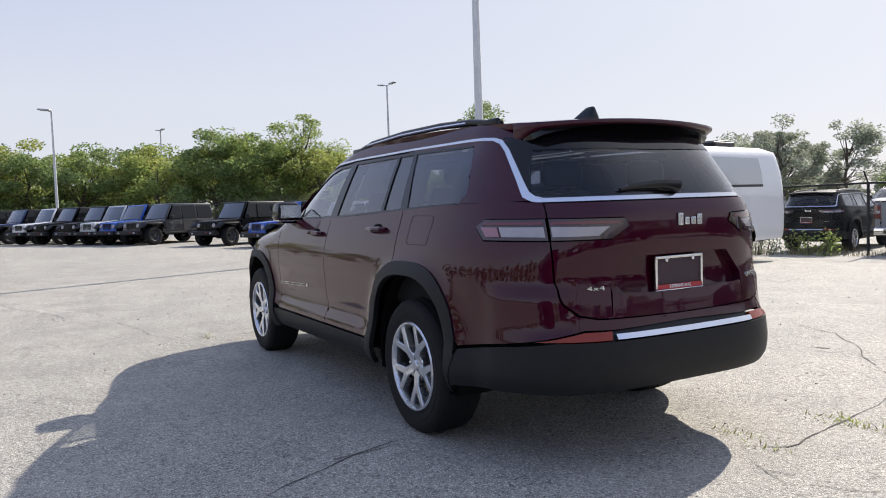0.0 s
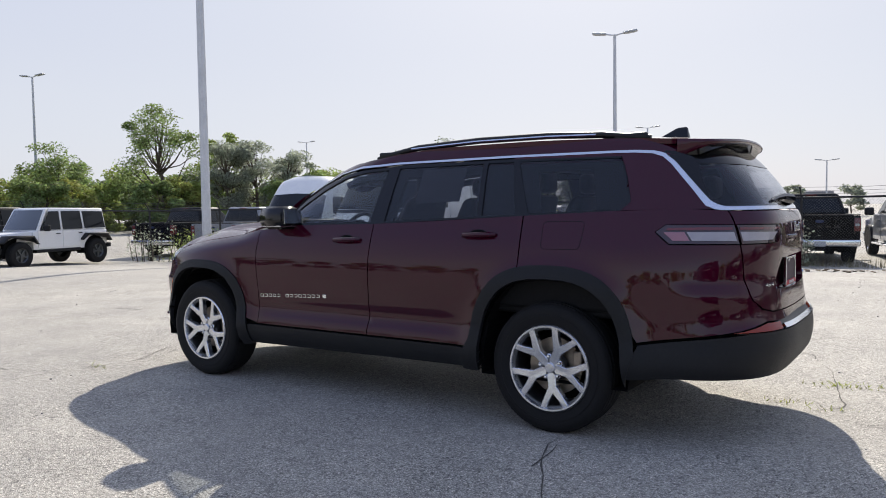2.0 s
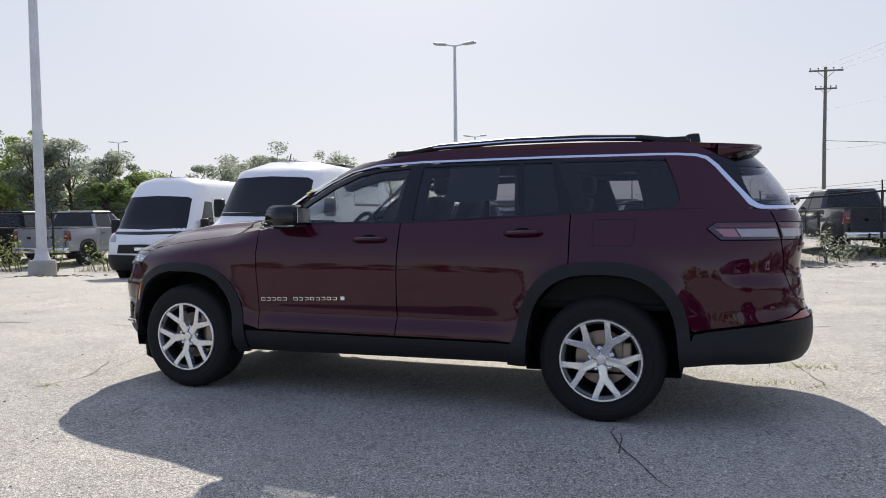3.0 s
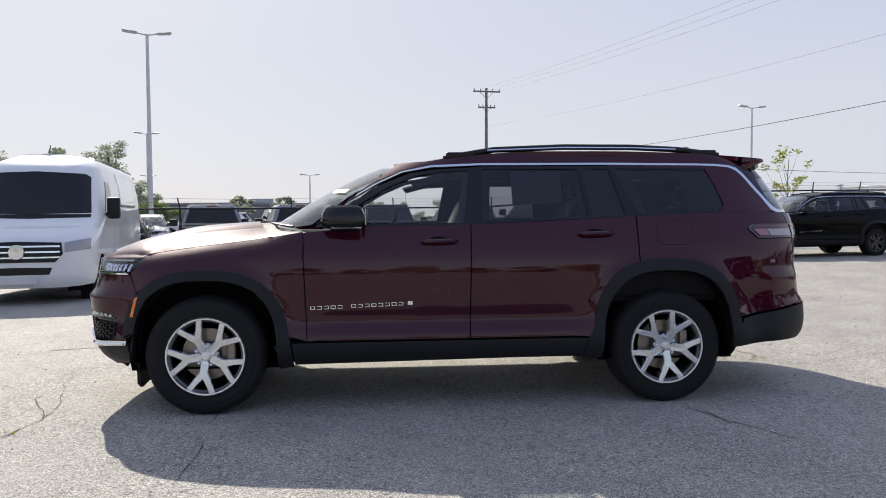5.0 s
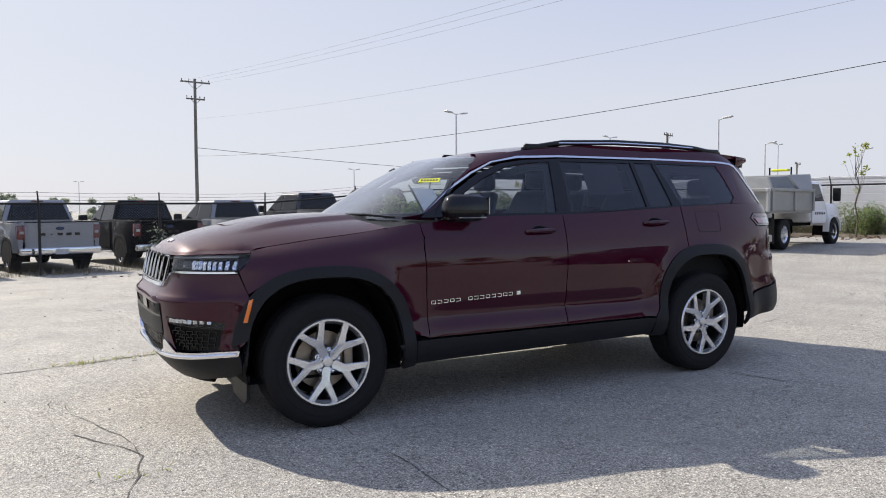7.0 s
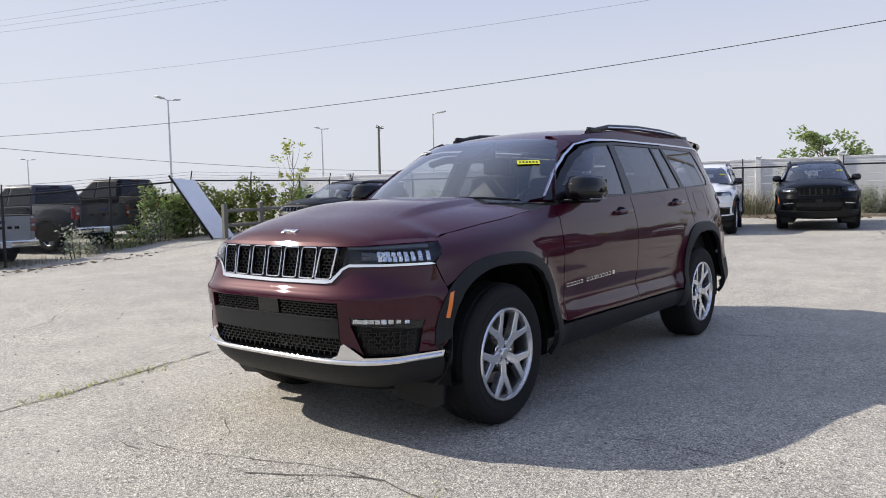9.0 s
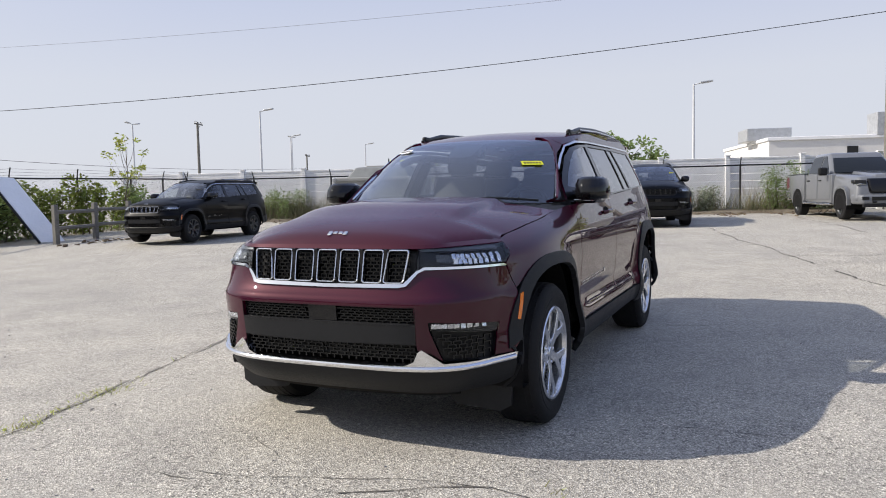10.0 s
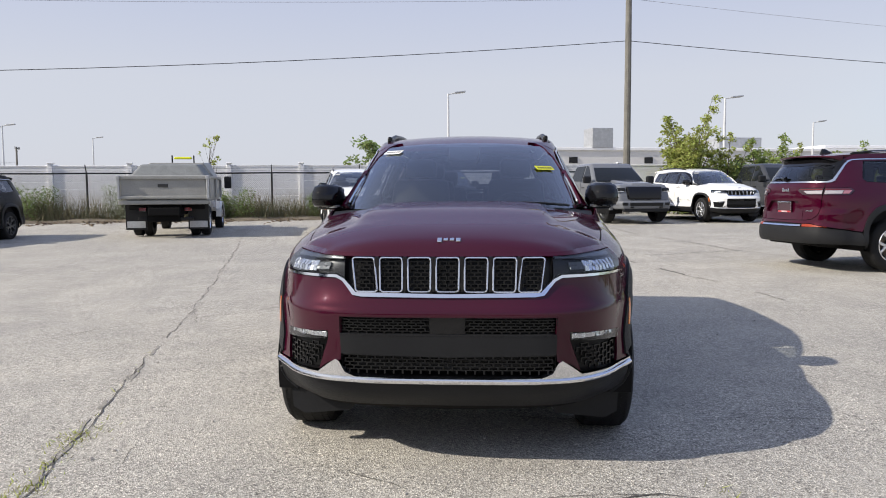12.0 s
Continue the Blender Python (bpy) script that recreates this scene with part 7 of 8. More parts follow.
# ---- cracks in the paving ----
def crack(pts, w, seed, label="dark crack in the paving", rough=0.06, material=CRACKM, broken=0.0):
    rnd = random.Random(seed)
    bm = bmesh.new()
    path = []
    for (xa, ya), (xb, yb) in zip(pts, pts[1:]):
        n = max(2, int(math.hypot(xb - xa, yb - ya) / 0.10))
        for i in range(n):
            t = i / n
            path.append((xa + (xb - xa) * t, ya + (yb - ya) * t))
    path.append(pts[-1])
    off, prev, gone = 0.0, None, 0
    for i, (x, y) in enumerate(path):
        gone = gone - 1 if gone > 0 else (rnd.randint(2, 9) if rnd.random() < broken else 0)
        xa, ya = path[max(0, i - 1)]
        xb, yb = path[min(len(path) - 1, i + 1)]
        d = math.hypot(xb - xa, yb - ya) or 1
        nx, ny = -(yb - ya) / d, (xb - xa) / d
        off = off * 0.86 + rnd.uniform(-1, 1) * rough * 0.5
        ww = w * rnd.uniform(0.25, 1.0) * (0.4 if i in (0, len(path) - 1) else 1)
        p = []
        for s in (-1, 1):
            px, py = x + nx * (off + s * ww / 2), y + ny * (off + s * ww / 2)
            p.append(bm.verts.new((px, py, height(px, py) + 0.004)))
        if prev and not gone:
            bm.faces.new((prev[0], prev[1], p[1], p[0]))
        prev = p
    bmesh.ops.recalc_face_normals(bm, faces=bm.faces)
    ob = part("crack", bm, material, ground, label)
    return ob


# ---- vehicles ----
PANE = mat("dark_car_glass", (0.012, 0.014, 0.016), 0.04, spec=0.3)
PALEPANE = mat("pale_car_glass", (0.07, 0.08, 0.09), 0.05, coat=1.0)
PLATEW = mat("white_plate", (0.6, 0.6, 0.6), 0.5)


def slab(name, parent, material, *dims, bevel=0.01, label=""):
    return part(name, box(bmesh.new(), *dims, bevel), material, parent, label)


def block(name, parent, material, pts, bevel=0.03, label="", smooth=40, seg=3):
    return part(name, hexa(bmesh.new(), pts, bevel, seg), material, parent, label, smooth=smooth)


def ring8(x0, x1, w0, z0, x2, x3, w1, z1):
    """Eight corners of a block tapering from a lower to an upper rectangle."""
    return [(x0, -w0, z0), (x1, -w0, z0), (x1, w0, z0), (x0, w0, z0), (x2, -w1, z1), (x3, -w1, z1), (x3, w1, z1), (x2, w1, z1)]


def side_quad(name, parent, material, q, y_of, depth=0.012, label=""):
    """A thin plate on both flanks, from a quad of (x, z) and the flank's half width at each height."""
    for s in (1, -1):
        bm = bmesh.new()
        a = [(x, s * (y_of(z) + depth), z) for x, z in q]
        b = [(x, s * (y_of(z) - depth), z) for x, z in q]
        n = len(q)
        va, vb = [bm.verts.new(p) for p in a], [bm.verts.new(p) for p in b]
        bm.faces.new(va), bm.faces.new(vb)
        for i in range(n):
            bm.faces.new((va[i], va[(i + 1) % n], vb[(i + 1) % n], vb[i]))
        bmesh.ops.recalc_face_normals(bm, faces=bm.faces)
        part(name, bm, material, parent, label)


def flare(parent, cx, r0, r1, y0, y1, cz, material, p=2.6, floor=0.0):
    """A wheel-arch lip on both flanks."""
    for s in (1, -1):
        bm = bmesh.new()
        rows = []
        for i in range(15):
            a = math.pi * i / 14
            c, sn = math.cos(a), math.sin(a)
            row = []
            for r, y in ((r0, y1), (r1, y1), (r1, y0), (r0, y0)):
                row.append(bm.verts.new((cx + r * math.copysign(abs(c) ** (2 / p), c), s * y, cz + floor + r * abs(sn) ** (2 / p))))
            rows.append(row)
        for a, b in zip(rows, rows[1:]):
            for k in range(4):
                bm.faces.new((a[k], a[(k + 1) % 4], b[(k + 1) % 4], b[k]))
        bm.faces.new(rows[0]), bm.faces.new(rows[-1])
        bmesh.ops.recalc_face_normals(bm, faces=bm.faces)
        part("wheel_arch", bm, material, parent, smooth=40)


def well(parent, cx, r, y0, y1, cz):
    for s in (1, -1):
        b = bmesh.new()
        lathe(b, [(0.0, y1), (r, y1), (r, y0)], 24)
        for v in b.verts:
            v.co = Vector((cx + v.co.x, s * v.co.y, max(cz - 0.12, cz + v.co.z)))
        part("wheel_well", b, DARK, parent)


def wheels(parent, xs, y, r, width, rim, dark, style="plain"):
    for x in xs:
        for s in (1, -1):
            w = wheel_parts(parent, 1, r, width, rim, dark, n=28, style=style)
            w.matrix_basis = pose(x, s * y, r, 0, 0, 0 if s > 0 else 180)


def build_offroader():
    """A boxy four-door off-roader with round headlights, flat fenders and a hard top."""
    c = thing("offroader", "white four-door off-roader with black hard top and fenders", "car", "row of off-roaders")
    tub = part("tub", prism(bmesh.new(), [(-2.02, 0.62), (-2.04, 1.12), (0.82, 1.14), (0.98, 1.10), (0.98, 0.55), (-1.0, 0.52)], -0.77, 0.77, 0.03), WHITE, c, smooth=40)
    block("hood", c, WHITE, [(0.90, -0.74, 0.80), (2.02, -0.60, 0.80), (2.02, 0.60, 0.80), (0.90, 0.74, 0.80), (0.90, -0.72, 1.15), (2.00, -0.54, 1.06), (2.00, 0.54, 1.06), (0.90, 0.72, 1.15)], 0.04)
    g = block("grille", c, WHITE, ring8(1.99, 2.09, 0.62, 0.62, 1.96, 2.05, 0.57, 1.06), 0.03)
    for k in range(7):
        slab("slot", g, SATIN, 2.075, (k - 3) * 0.092, 0.87, 0.03, 0.050, 0.27, bevel=0.012)
    for s in (1, -1):
        bm = lathe(bmesh.new(), [(0.0, 0.03), (0.075, 0.025), (0.09, 0.0), (0.10, -0.03)], 18)
        for v in bm.verts:
            v.co = Vector((2.075 + v.co.y, s * 0.455 + v.co.x, 0.88 + v.co.z))
        part("headlight", bm, TAILCL, c, "round headlight", smooth=40)
    fb = block("front_bumper", c, TRIM, ring8(2.12, 2.36, 0.80, 0.48, 2.10, 2.34, 0.80, 0.66), 0.03)
    slab("fog_lamp", fb, TAILCL, 2.36, 0.55, 0.57, 0.02, 0.12, 0.08, bevel=0.02)
    slab("fog_lamp", fb, TAILCL, 2.36, -0.55, 0.57, 0.02, 0.12, 0.08, bevel=0.02)
    slab("tow_hook", fb, REDINK, 2.37, 0.32, 0.60, 0.05, 0.03, 0.05)
    block("rear_bumper", c, TRIM, ring8(-2.22, -2.02, 0.78, 0.50, -2.20, -2.02, 0.78, 0.66), 0.03)
    for cx in (1.52, -1.48):
        for s in (1, -1):
            pr = [(cx - 0.66, 0.72), (cx - 0.60, 0.78), (cx - 0.45, 1.00), (cx + 0.42, 1.02), (cx + 0.62, 0.84), (cx + 0.62, 0.78), (cx + 0.38, 0.95), (cx - 0.40, 0.94)]
            part("fender", prism(bmesh.new(), pr, s * 0.60, s * 0.94, 0.015), TRIM, c, "flat black wheel fender", smooth=40)
    well(c, 1.52, 0.47, 0.45, 0.66, 0.46)
    well(c, -1.48, 0.47, 0.45, 0.772, 0.46)
    part("sill_step", box(bmesh.new(), 0.02, 0, 0.50, 1.75, 1.60, 0.10, 0.02), TRIM, c)
    part("underbody", box(bmesh.new(), 0, 0, 0.52, 3.9, 1.1, 0.16, 0.03), DARK, c)

    def yy(z):
        return 0.772 - max(0, z - 1.12) * 0.13
    for x0, x1 in ((-0.12, 0.80), (-1.02, -0.16)):
        side_quad("door", c, WHITE, [(x0 + (0.12 if x0 < -1 else 0), 0.60), (x1, 0.60), (x1, 1.13), (x0, 1.13), (x0, 0.85)], lambda z: 0.778, 0.012)
        for s in (1, -1):
            slab("door_handle", c, TRIM, x0 + 0.16, s * 0.80, 1.03, 0.15, 0.03, 0.035)
    side_quad("window", c, PANE, [(0.62, 1.16), (0.30, 1.74), (-0.08, 1.75), (-0.08, 1.16)], yy)
    side_quad("window", c, PANE, [(-0.18, 1.16), (-0.18, 1.75), (-0.94, 1.75), (-0.98, 1.16)], yy)
    side_quad("window", c, PANE, [(-1.08, 1.18), (-1.04, 1.74), (-1.90, 1.73), (-1.96, 1.18)], yy)
    block("hard_top", c, TRIM, [(-2.03, -0.765, 1.12), (0.30, -0.755, 1.12), (0.30, 0.755, 1.12), (-2.03, 0.765, 1.12), (-1.96, -0.67, 1.84), (0.30, -0.67, 1.86), (0.30, 0.67, 1.86), (-1.96, 0.67, 1.84)], 0.05, "moulded hard top")
    block("windscreen_surround", c, WHITE, [(0.70, -0.74, 1.12), (0.80, -0.74, 1.12), (0.80, 0.74, 1.12), (0.70, 0.74, 1.12), (0.30, -0.67, 1.85), (0.40, -0.67, 1.83), (0.40, 0.67, 1.83), (0.30, 0.67, 1.85)], 0.02)
    block("windscreen", c, PALEPANE, [(0.76, -0.67, 1.17), (0.80, -0.67, 1.17), (0.80, 0.67, 1.17), (0.76, 0.67, 1.17), (0.405, -0.61, 1.79), (0.425, -0.61, 1.79), (0.425, 0.61, 1.79), (0.405, 0.61, 1.79)], 0.004)
    block("rear_window", c, PANE, [(-2.06, -0.60, 1.22), (-2.0, -0.60, 1.22), (-2.0, 0.60, 1.22), (-2.06, 0.60, 1.22), (-2.0, -0.56, 1.72), (-1.95, -0.56, 1.72), (-1.95, 0.56, 1.72), (-2.0, 0.56, 1.72)], 0.01)
    for s in (1, -1):
        slab("door_mirror", c, TRIM, 0.60, s * 0.95, 1.22, 0.10, 0.20, 0.19, bevel=0.03)
        slab("tail_lamp", c, TAILRED, -2.05, s * 0.68, 0.95, 0.05, 0.13, 0.22, bevel=0.015)
    sw = wheel_parts(c, 1, 0.40, 0.24, 0.22, True, "spare_wheel", 24, "plain")
    sw.matrix_basis = pose(-2.20, 0, 1.02, 0, 0, 90)
    wheels(c, (1.52, -1.48), 0.80, 0.41, 0.25, 0.225, True)
    return c


def build_pickup(front="plain"):
    """A full-size crew-cab pickup with an open bed."""
    c = thing("pickup", "crew-cab pickup truck with an open bed", "pickup truck", "row of pickups")

    def yy(z):
        return 0.985 - 0.05 * abs(z - 0.85)
    # bed: floor, sides, tailgate
    for s in (1, -1):
        part("bed_side", prism(bmesh.new(), [(-2.92, 0.55), (-2.95, 1.32), (-1.22, 1.34), (-1.20, 0.50)], s * 0.86, s * 0.99, 0.03), SILVER, c, smooth=40)
        slab("bed_rail", c, TRIM, -2.08, s * 0.93, 1.345, 1.72, 0.12, 0.02, bevel=0.008)
        t = block("tail_lamp", c, TAILRED, [(-2.97, s * 0.83, 0.90), (-2.80, s * 0.99, 0.90), (-2.80, s * 0.995, 0.92), (-2.97, s * 0.995, 0.90), (-2.97, s * 0.83, 1.26), (-2.80, s * 0.99, 1.26), (-2.80, s * 0.995, 1.24), (-2.97, s * 0.995, 1.26)], 0.008)
        slab("reverse_lens", t, TAILCL, -2.972, s * 0.905, 1.07, 0.012, 0.10, 0.07, bevel=0.004)
    slab("bed_floor", c, DARK, -2.05, 0, 0.80, 1.75, 1.75, 0.06)
    gate = slab("tailgate", c, SILVER, -2.93, 0, 0.985, 0.08, 1.66, 0.68, bevel=0.02)
    slab("gate_band", gate, SILVER, -2.962, 0, 1.10, 0.02, 1.50, 0.34, bevel=0.01)
    slab("gate_cap", gate, TRIM, -2.93, 0, 1.335, 0.09, 1.66, 0.03, bevel=0.008)
    oval = lathe(bmesh.new(), [(0.0, 0.012), (0.10, 0.010), (0.11, 0.0)], 20)
    for v in oval.verts:
        v.co = Vector((-2.975 - v.co.y, v.co.x, 1.17 + v.co.z * 0.42))
    part("maker_badge", oval, NAVY, gate)
    for k in range(5):
        slab("badge_bar", gate, GLOSSB, -2.975, 0.42 - 0.21 * k, 1.02, 0.012, 0.13 if k != 1 else 0.05, 0.07 if k != 1 else 0.02, bevel=0.004)
    block("rear_bumper", c, CHROME, ring8(-3.10, -2.90, 0.98, 0.50, -3.10, -2.90, 0.98, 0.68), 0.03, "bright rear bumper")
    slab("plate", c, PLATEW, -3.105, 0, 0.57, 0.01, 0.30, 0.14, bevel=0.002)
    slab("hitch", c, DARK, -3.0, 0, 0.44, 0.25, 0.45, 0.12, bevel=0.02)
    # cab and nose
    part("cab_side", prism(bmesh.new(), [(-1.17, 0.45), (-1.17, 1.33), (1.10, 1.30), (1.10, 0.45)], -0.97, 0.97, 0.05), SILVER, c, smooth=40)
    block("hood", c, SILVER, [(1.06, -0.97, 0.50), (2.78, -0.93, 0.50), (2.78, 0.93, 0.50), (1.06, 0.97, 0.50), (1.06, -0.90, 1.32), (2.62, -0.82, 1.20), (2.62, 0.82, 1.20), (1.06, 0.90, 1.32)], 0.13, seg=5)
    block("greenhouse", c, SILVER, ring8(-1.16, 0.98, 0.93, 1.28, -0.98, 0.22, 0.72, 1.94), 0.09, seg=5)

    def gy(z):
        return 0.93 - (z - 1.28) * 0.318
    side_quad("window", c, PANE, [(0.74, 1.335), (0.64, 1.43), (0.14, 1.845), (-0.03, 1.855), (-0.03, 1.335)], gy, 0.012)
    side_quad("window", c, PANE, [(-0.11, 1.335), (-0.11, 1.855), (-0.86, 1.84), (-0.94, 1.78), (-1.05, 1.36)], gy, 0.012)
    block("rear_window", c, PANE, [(-1.16, -0.80, 1.38), (-1.11, -0.80, 1.38), (-1.11, 0.80, 1.38), (-1.16, 0.80, 1.38), (-1.03, -0.64, 1.86), (-0.98, -0.64, 1.86), (-0.98, 0.64, 1.86), (-1.03, 0.64, 1.86)], 0.01)
    block("windscreen", c, PANE, [(0.92, -0.83, 1.34), (0.97, -0.83, 1.34), (0.97, 0.83, 1.34), (0.92, 0.83, 1.34), (0.24, -0.66, 1.87), (0.29, -0.66, 1.87), (0.29, 0.66, 1.87), (0.24, 0.66, 1.87)], 0.008)
    slab("brake_lamp", c, TAILRED, -1.0, 0, 1.90, 0.05, 0.30, 0.03, bevel=0.006)
    for x0, x1 in ((0.02, 1.02), (-1.0, -0.06)):
        side_quad("door", c, SILVER, [(x0, 0.56), (x1, 0.56), (x1, 1.28), (x0, 1.28)], lambda z: 0.972, 0.012)
        for s in (1, -1):
            slab("door_handle", c, TRIM, x0 + 0.18, s * 0.99, 1.12, 0.20, 0.04, 0.04)
    for s in (1, -1):
        slab("door_mirror", c, TRIM, 0.86, s * 1.13, 1.38, 0.16, 0.26, 0.24, bevel=0.05)
        slab("side_step", c, BRIGHT, -0.1, s * 0.96, 0.42, 2.3, 0.14, 0.06, bevel=0.02)
    # nose
    if front == "grille":
        block("hood_dome", c, SILVER, [(1.10, -0.46, 1.26), (2.60, -0.40, 1.16), (2.60, 0.40, 1.16), (1.10, 0.46, 1.26), (1.14, -0.38, 1.375), (2.50, -0.32, 1.255), (2.50, 0.32, 1.255), (1.14, 0.38, 1.375)], 0.03)
        for s in (1, -1):
            slab("tow_hook", c, SATIN, 2.88, s * 0.48, 0.50, 0.05, 0.12, 0.05, bevel=0.015)
        block("grille", c, GLOSSB, [(2.60, -0.60, 0.74), (2.80, -0.54, 0.74), (2.80, 0.54, 0.74), (2.60, 0.60, 0.74), (2.52, -0.64, 1.14), (2.715, -0.58, 1.14), (2.715, 0.58, 1.14), (2.52, 0.64, 1.14)], 0.045)
        fbm = block("front_bumper", c, SILVER, [(2.50, -0.97, 0.44), (2.88, -0.78, 0.44), (2.88, 0.78, 0.44), (2.50, 0.97, 0.44), (2.50, -0.97, 0.72), (2.86, -0.78, 0.70), (2.86, 0.78, 0.70), (2.50, 0.97, 0.72)], 0.06)
        slab("lower_intake", fbm, SATIN, 2.87, 0, 0.59, 0.04, 1.10, 0.10, bevel=0.01)
        slab("chin", fbm, TRIM, 2.80, 0, 0.41, 0.14, 1.5, 0.10, bevel=0.02)
        for s in (1, -1):
            slab("fog_lamp", fbm, SATIN, 2.845, s * 0.70, 0.60, 0.07, 0.18, 0.09, bevel=0.02)
            block("headlight", c, SATIN, [(2.50, s * 0.63, 0.99), (2.712, s * 0.63, 0.99), (2.600, s * 0.905, 1.01), (2.42, s * 0.925, 1.01), (2.48, s * 0.63, 1.09), (2.688, s * 0.63, 1.09), (2.575, s * 0.895, 1.105), (2.40, s * 0.915, 1.105)], 0.012, "slim headlight")
            slab("chrome_strip", c, CHROME, 2.66, s * 0.76, 0.985, 0.06, 0.26, 0.018, bevel=0.004)
    else:
        block("grille", c, SATIN, ring8(2.72, 2.82, 0.60, 0.72, 2.64, 2.76, 0.60, 1.14), 0.03)
        block("front_bumper", c, CHROME, ring8(2.60, 2.92, 0.98, 0.45, 2.60, 2.90, 0.98, 0.70), 0.05)
        for s in (1, -1):
            slab("headlight", c, TAILCL, 2.72, s * 0.78, 0.98, 0.12, 0.28, 0.24, bevel=0.04)
    for cx in (1.86, -1.82):
        flare(c, cx, 0.47, 0.54, 0.90, 1.005, 0.41, TRIM if front == "plain" else SILVER)
        well(c, cx, 0.47, 0.55, 1.000, 0.41)
    slab("underbody", c, DARK, -0.2, 0, 0.52, 5.2, 1.2, 0.18, bevel=0.03)
    wheels(c, (1.86, -1.82), 0.86, 0.405, 0.27, 0.25, False)
    return c


def build_van(tall, long, box_nose, name_label):
    """A high-roofed panel van."""
    c = thing("panel_van", name_label, "van", "white vans")
    L = long / 2
    w = curve_of((0.30, 0.93), (0.45, 0.98), (0.9, 1.00), (1.3, 0.995), (1.8, 0.955), (tall - 0.35, 0.89), (tall - 0.12, 0.82), (tall - 0.03, 0.70), (tall, 0.55))
    if box_nose:
        xf = curve_of((0.30, L - 0.10), (0.5, L), (0.9, L - 0.02), (1.10, L - 0.10), (1.25, L - 0.42), (1.9, L - 0.88), (2.1, L - 1.02), (tall - 0.1, L - 1.30), (tall, L - 1.5))
    else:
        xf = curve_of((0.30, L - 0.12), (0.5, L), (0.95, L - 0.02), (1.10, L - 0.14), (1.28, L - 0.72), (1.40, L - 0.86), (2.0, L - 1.35), (2.25, L - 1.55), (tall - 0.12, L - 2.0), (tall, L - 2.3))
    xr = curve_of((0.30, -L + 0.05), (0.5, -L), (1.6, -L + 0.03), (tall - 0.1, -L + 0.14), (tall, -L + 0.3))
    sf = Wrap(w, xf, lambda z: 0.75, xr, lambda z: 0.30, a=2.3, b=4.6, ar=3.0, br=9.0)
    cx_f, cx_r, r = L - 1.0, -L + (1.25 if box_nose else 1.9), 0.43

    def arc(cx):
        return [(cx + r * math.cos(math.pi - math.pi * i / 12), 0.36 + r * math.sin(math.pi * i / 12)) for i in range(13)]
    hull = [("s", *p) for p in arc(cx_r)] + [("s", *p) for p in arc(cx_f)] + [("f", 0.5, 0.34), ("f", 0.0, 0.34), ("f", 0.0, tall), ("r", 0.0, tall), ("r", 0.0, 0.36), ("r", 0.6, 0.36)]
    part("body", panel_bm(sf, outline(sf, hull, 0.12), 0.11, 0, 0, 0, "both"), WHITE, c)
    roof = Sheet(lambda x, y: tall + 0.03 - 0.035 * (abs(y) / 0.55) ** 2)
    part("roof", panel_bm(roof, [(xf(tall) - 0.01, 0), (xf(tall) - 0.10, 0.40), (xf(tall) - 0.4, 0.56), (xr(tall) + 0.1, 0.56), (xr(tall), 0)], 0.2, -0.004, 0.03, 0, "both"), WHITE, c)
    z0, z1 = (1.22, 2.02) if box_nose else (1.42, 2.08)
    part("windscreen", panel_bm(sf, outline(sf, F((0.0, z0), (0.84, z0 + 0.02), (0.78, z1 - 0.05), (0.70, z1), (0.0, z1 + 0.03)), 0.1), 0.1, 0.006, 0.01, 0, "both"), PANE, c)
    part("windscreen_base", panel_bm(sf, outline(sf, F((0.0, z0 - 0.07), (0.84, z0 - 0.05), (0.84, z0), (0.0, z0)), 0.1), 0.1, 0.004, 0.01, 0, "both"), TRIM, c)
    xa = xf(z0) - 0.75
    for s in ("", "other"):
        part("cab_window", panel_bm(sf, outline(sf, S((xa + 0.10, z0 + 0.04), (xa - 0.70, z0 + 0.02), (xa - 0.72, z1 - 0.12), (xa - 0.35, z1 - 0.10)), 0.1), 0.1, 0.006, 0.01, 0, s), PANE, c)
        part("door_seam", panel_bm(sf, outline(sf, S((xa - 0.80, 0.5), (xa - 0.815, 0.5), (xa - 0.815, z1), (xa - 0.80, z1)), 0.1), 0.1, 0.003, 0.0, 0, s), DARK, c)
        part("rub_strip", panel_bm(sf, outline(sf, S((cx_f - 0.55, 0.62), (cx_r + 0.55, 0.62), (cx_r + 0.55, 0.74), (cx_f - 0.55, 0.74)), 0.2), 0.2, 0.010, 0.01, 0, s), TRIM if box_nose else WHITE, c)
        part("headlight", panel_bm(sf, outline(sf, F((0.62, 0.86 if not box_nose else 0.98), (0.93, 0.90 if not box_nose else 1.0), (0.93, 1.06 if not box_nose else 1.26), (0.62, 1.00 if not box_nose else 1.10)), 0.05), 0.06, 0.008, 0.02, 0, s), TAILCL, c, "large headlight")
        if not box_nose:
            part("side_window", panel_bm(sf, outline(sf, S((-0.1, 1.55), (-2.45, 1.55), (-2.45, 2.18), (-0.1, 2.2)), 0.15), 0.15, 0.006, 0.01, 0, s), mat("masked_pane" + s, (0.42, 0.43, 0.42), 0.15, coat=1.0), c, "blanked side window")
            part("window_rail", panel_bm(sf, outline(sf, S((-0.1, 1.55), (-2.45, 1.55), (-2.45, 1.60), (-0.1, 1.60)), 0.15), 0.15, 0.012, 0.01, 0, s), SATIN, c)
        m = bmesh.new()
        sy = 1 if not s else -1
        box(m, xa + 0.10, sy * 1.12, z0 + 0.10, 0.14, 0.20, 0.36, 0.04)
        tube(m, [(xa + 0.08, sy * 0.92, z0 - 0.02), (xa + 0.1, sy * 1.10, z0 + 0.02)], 0.03, 6)
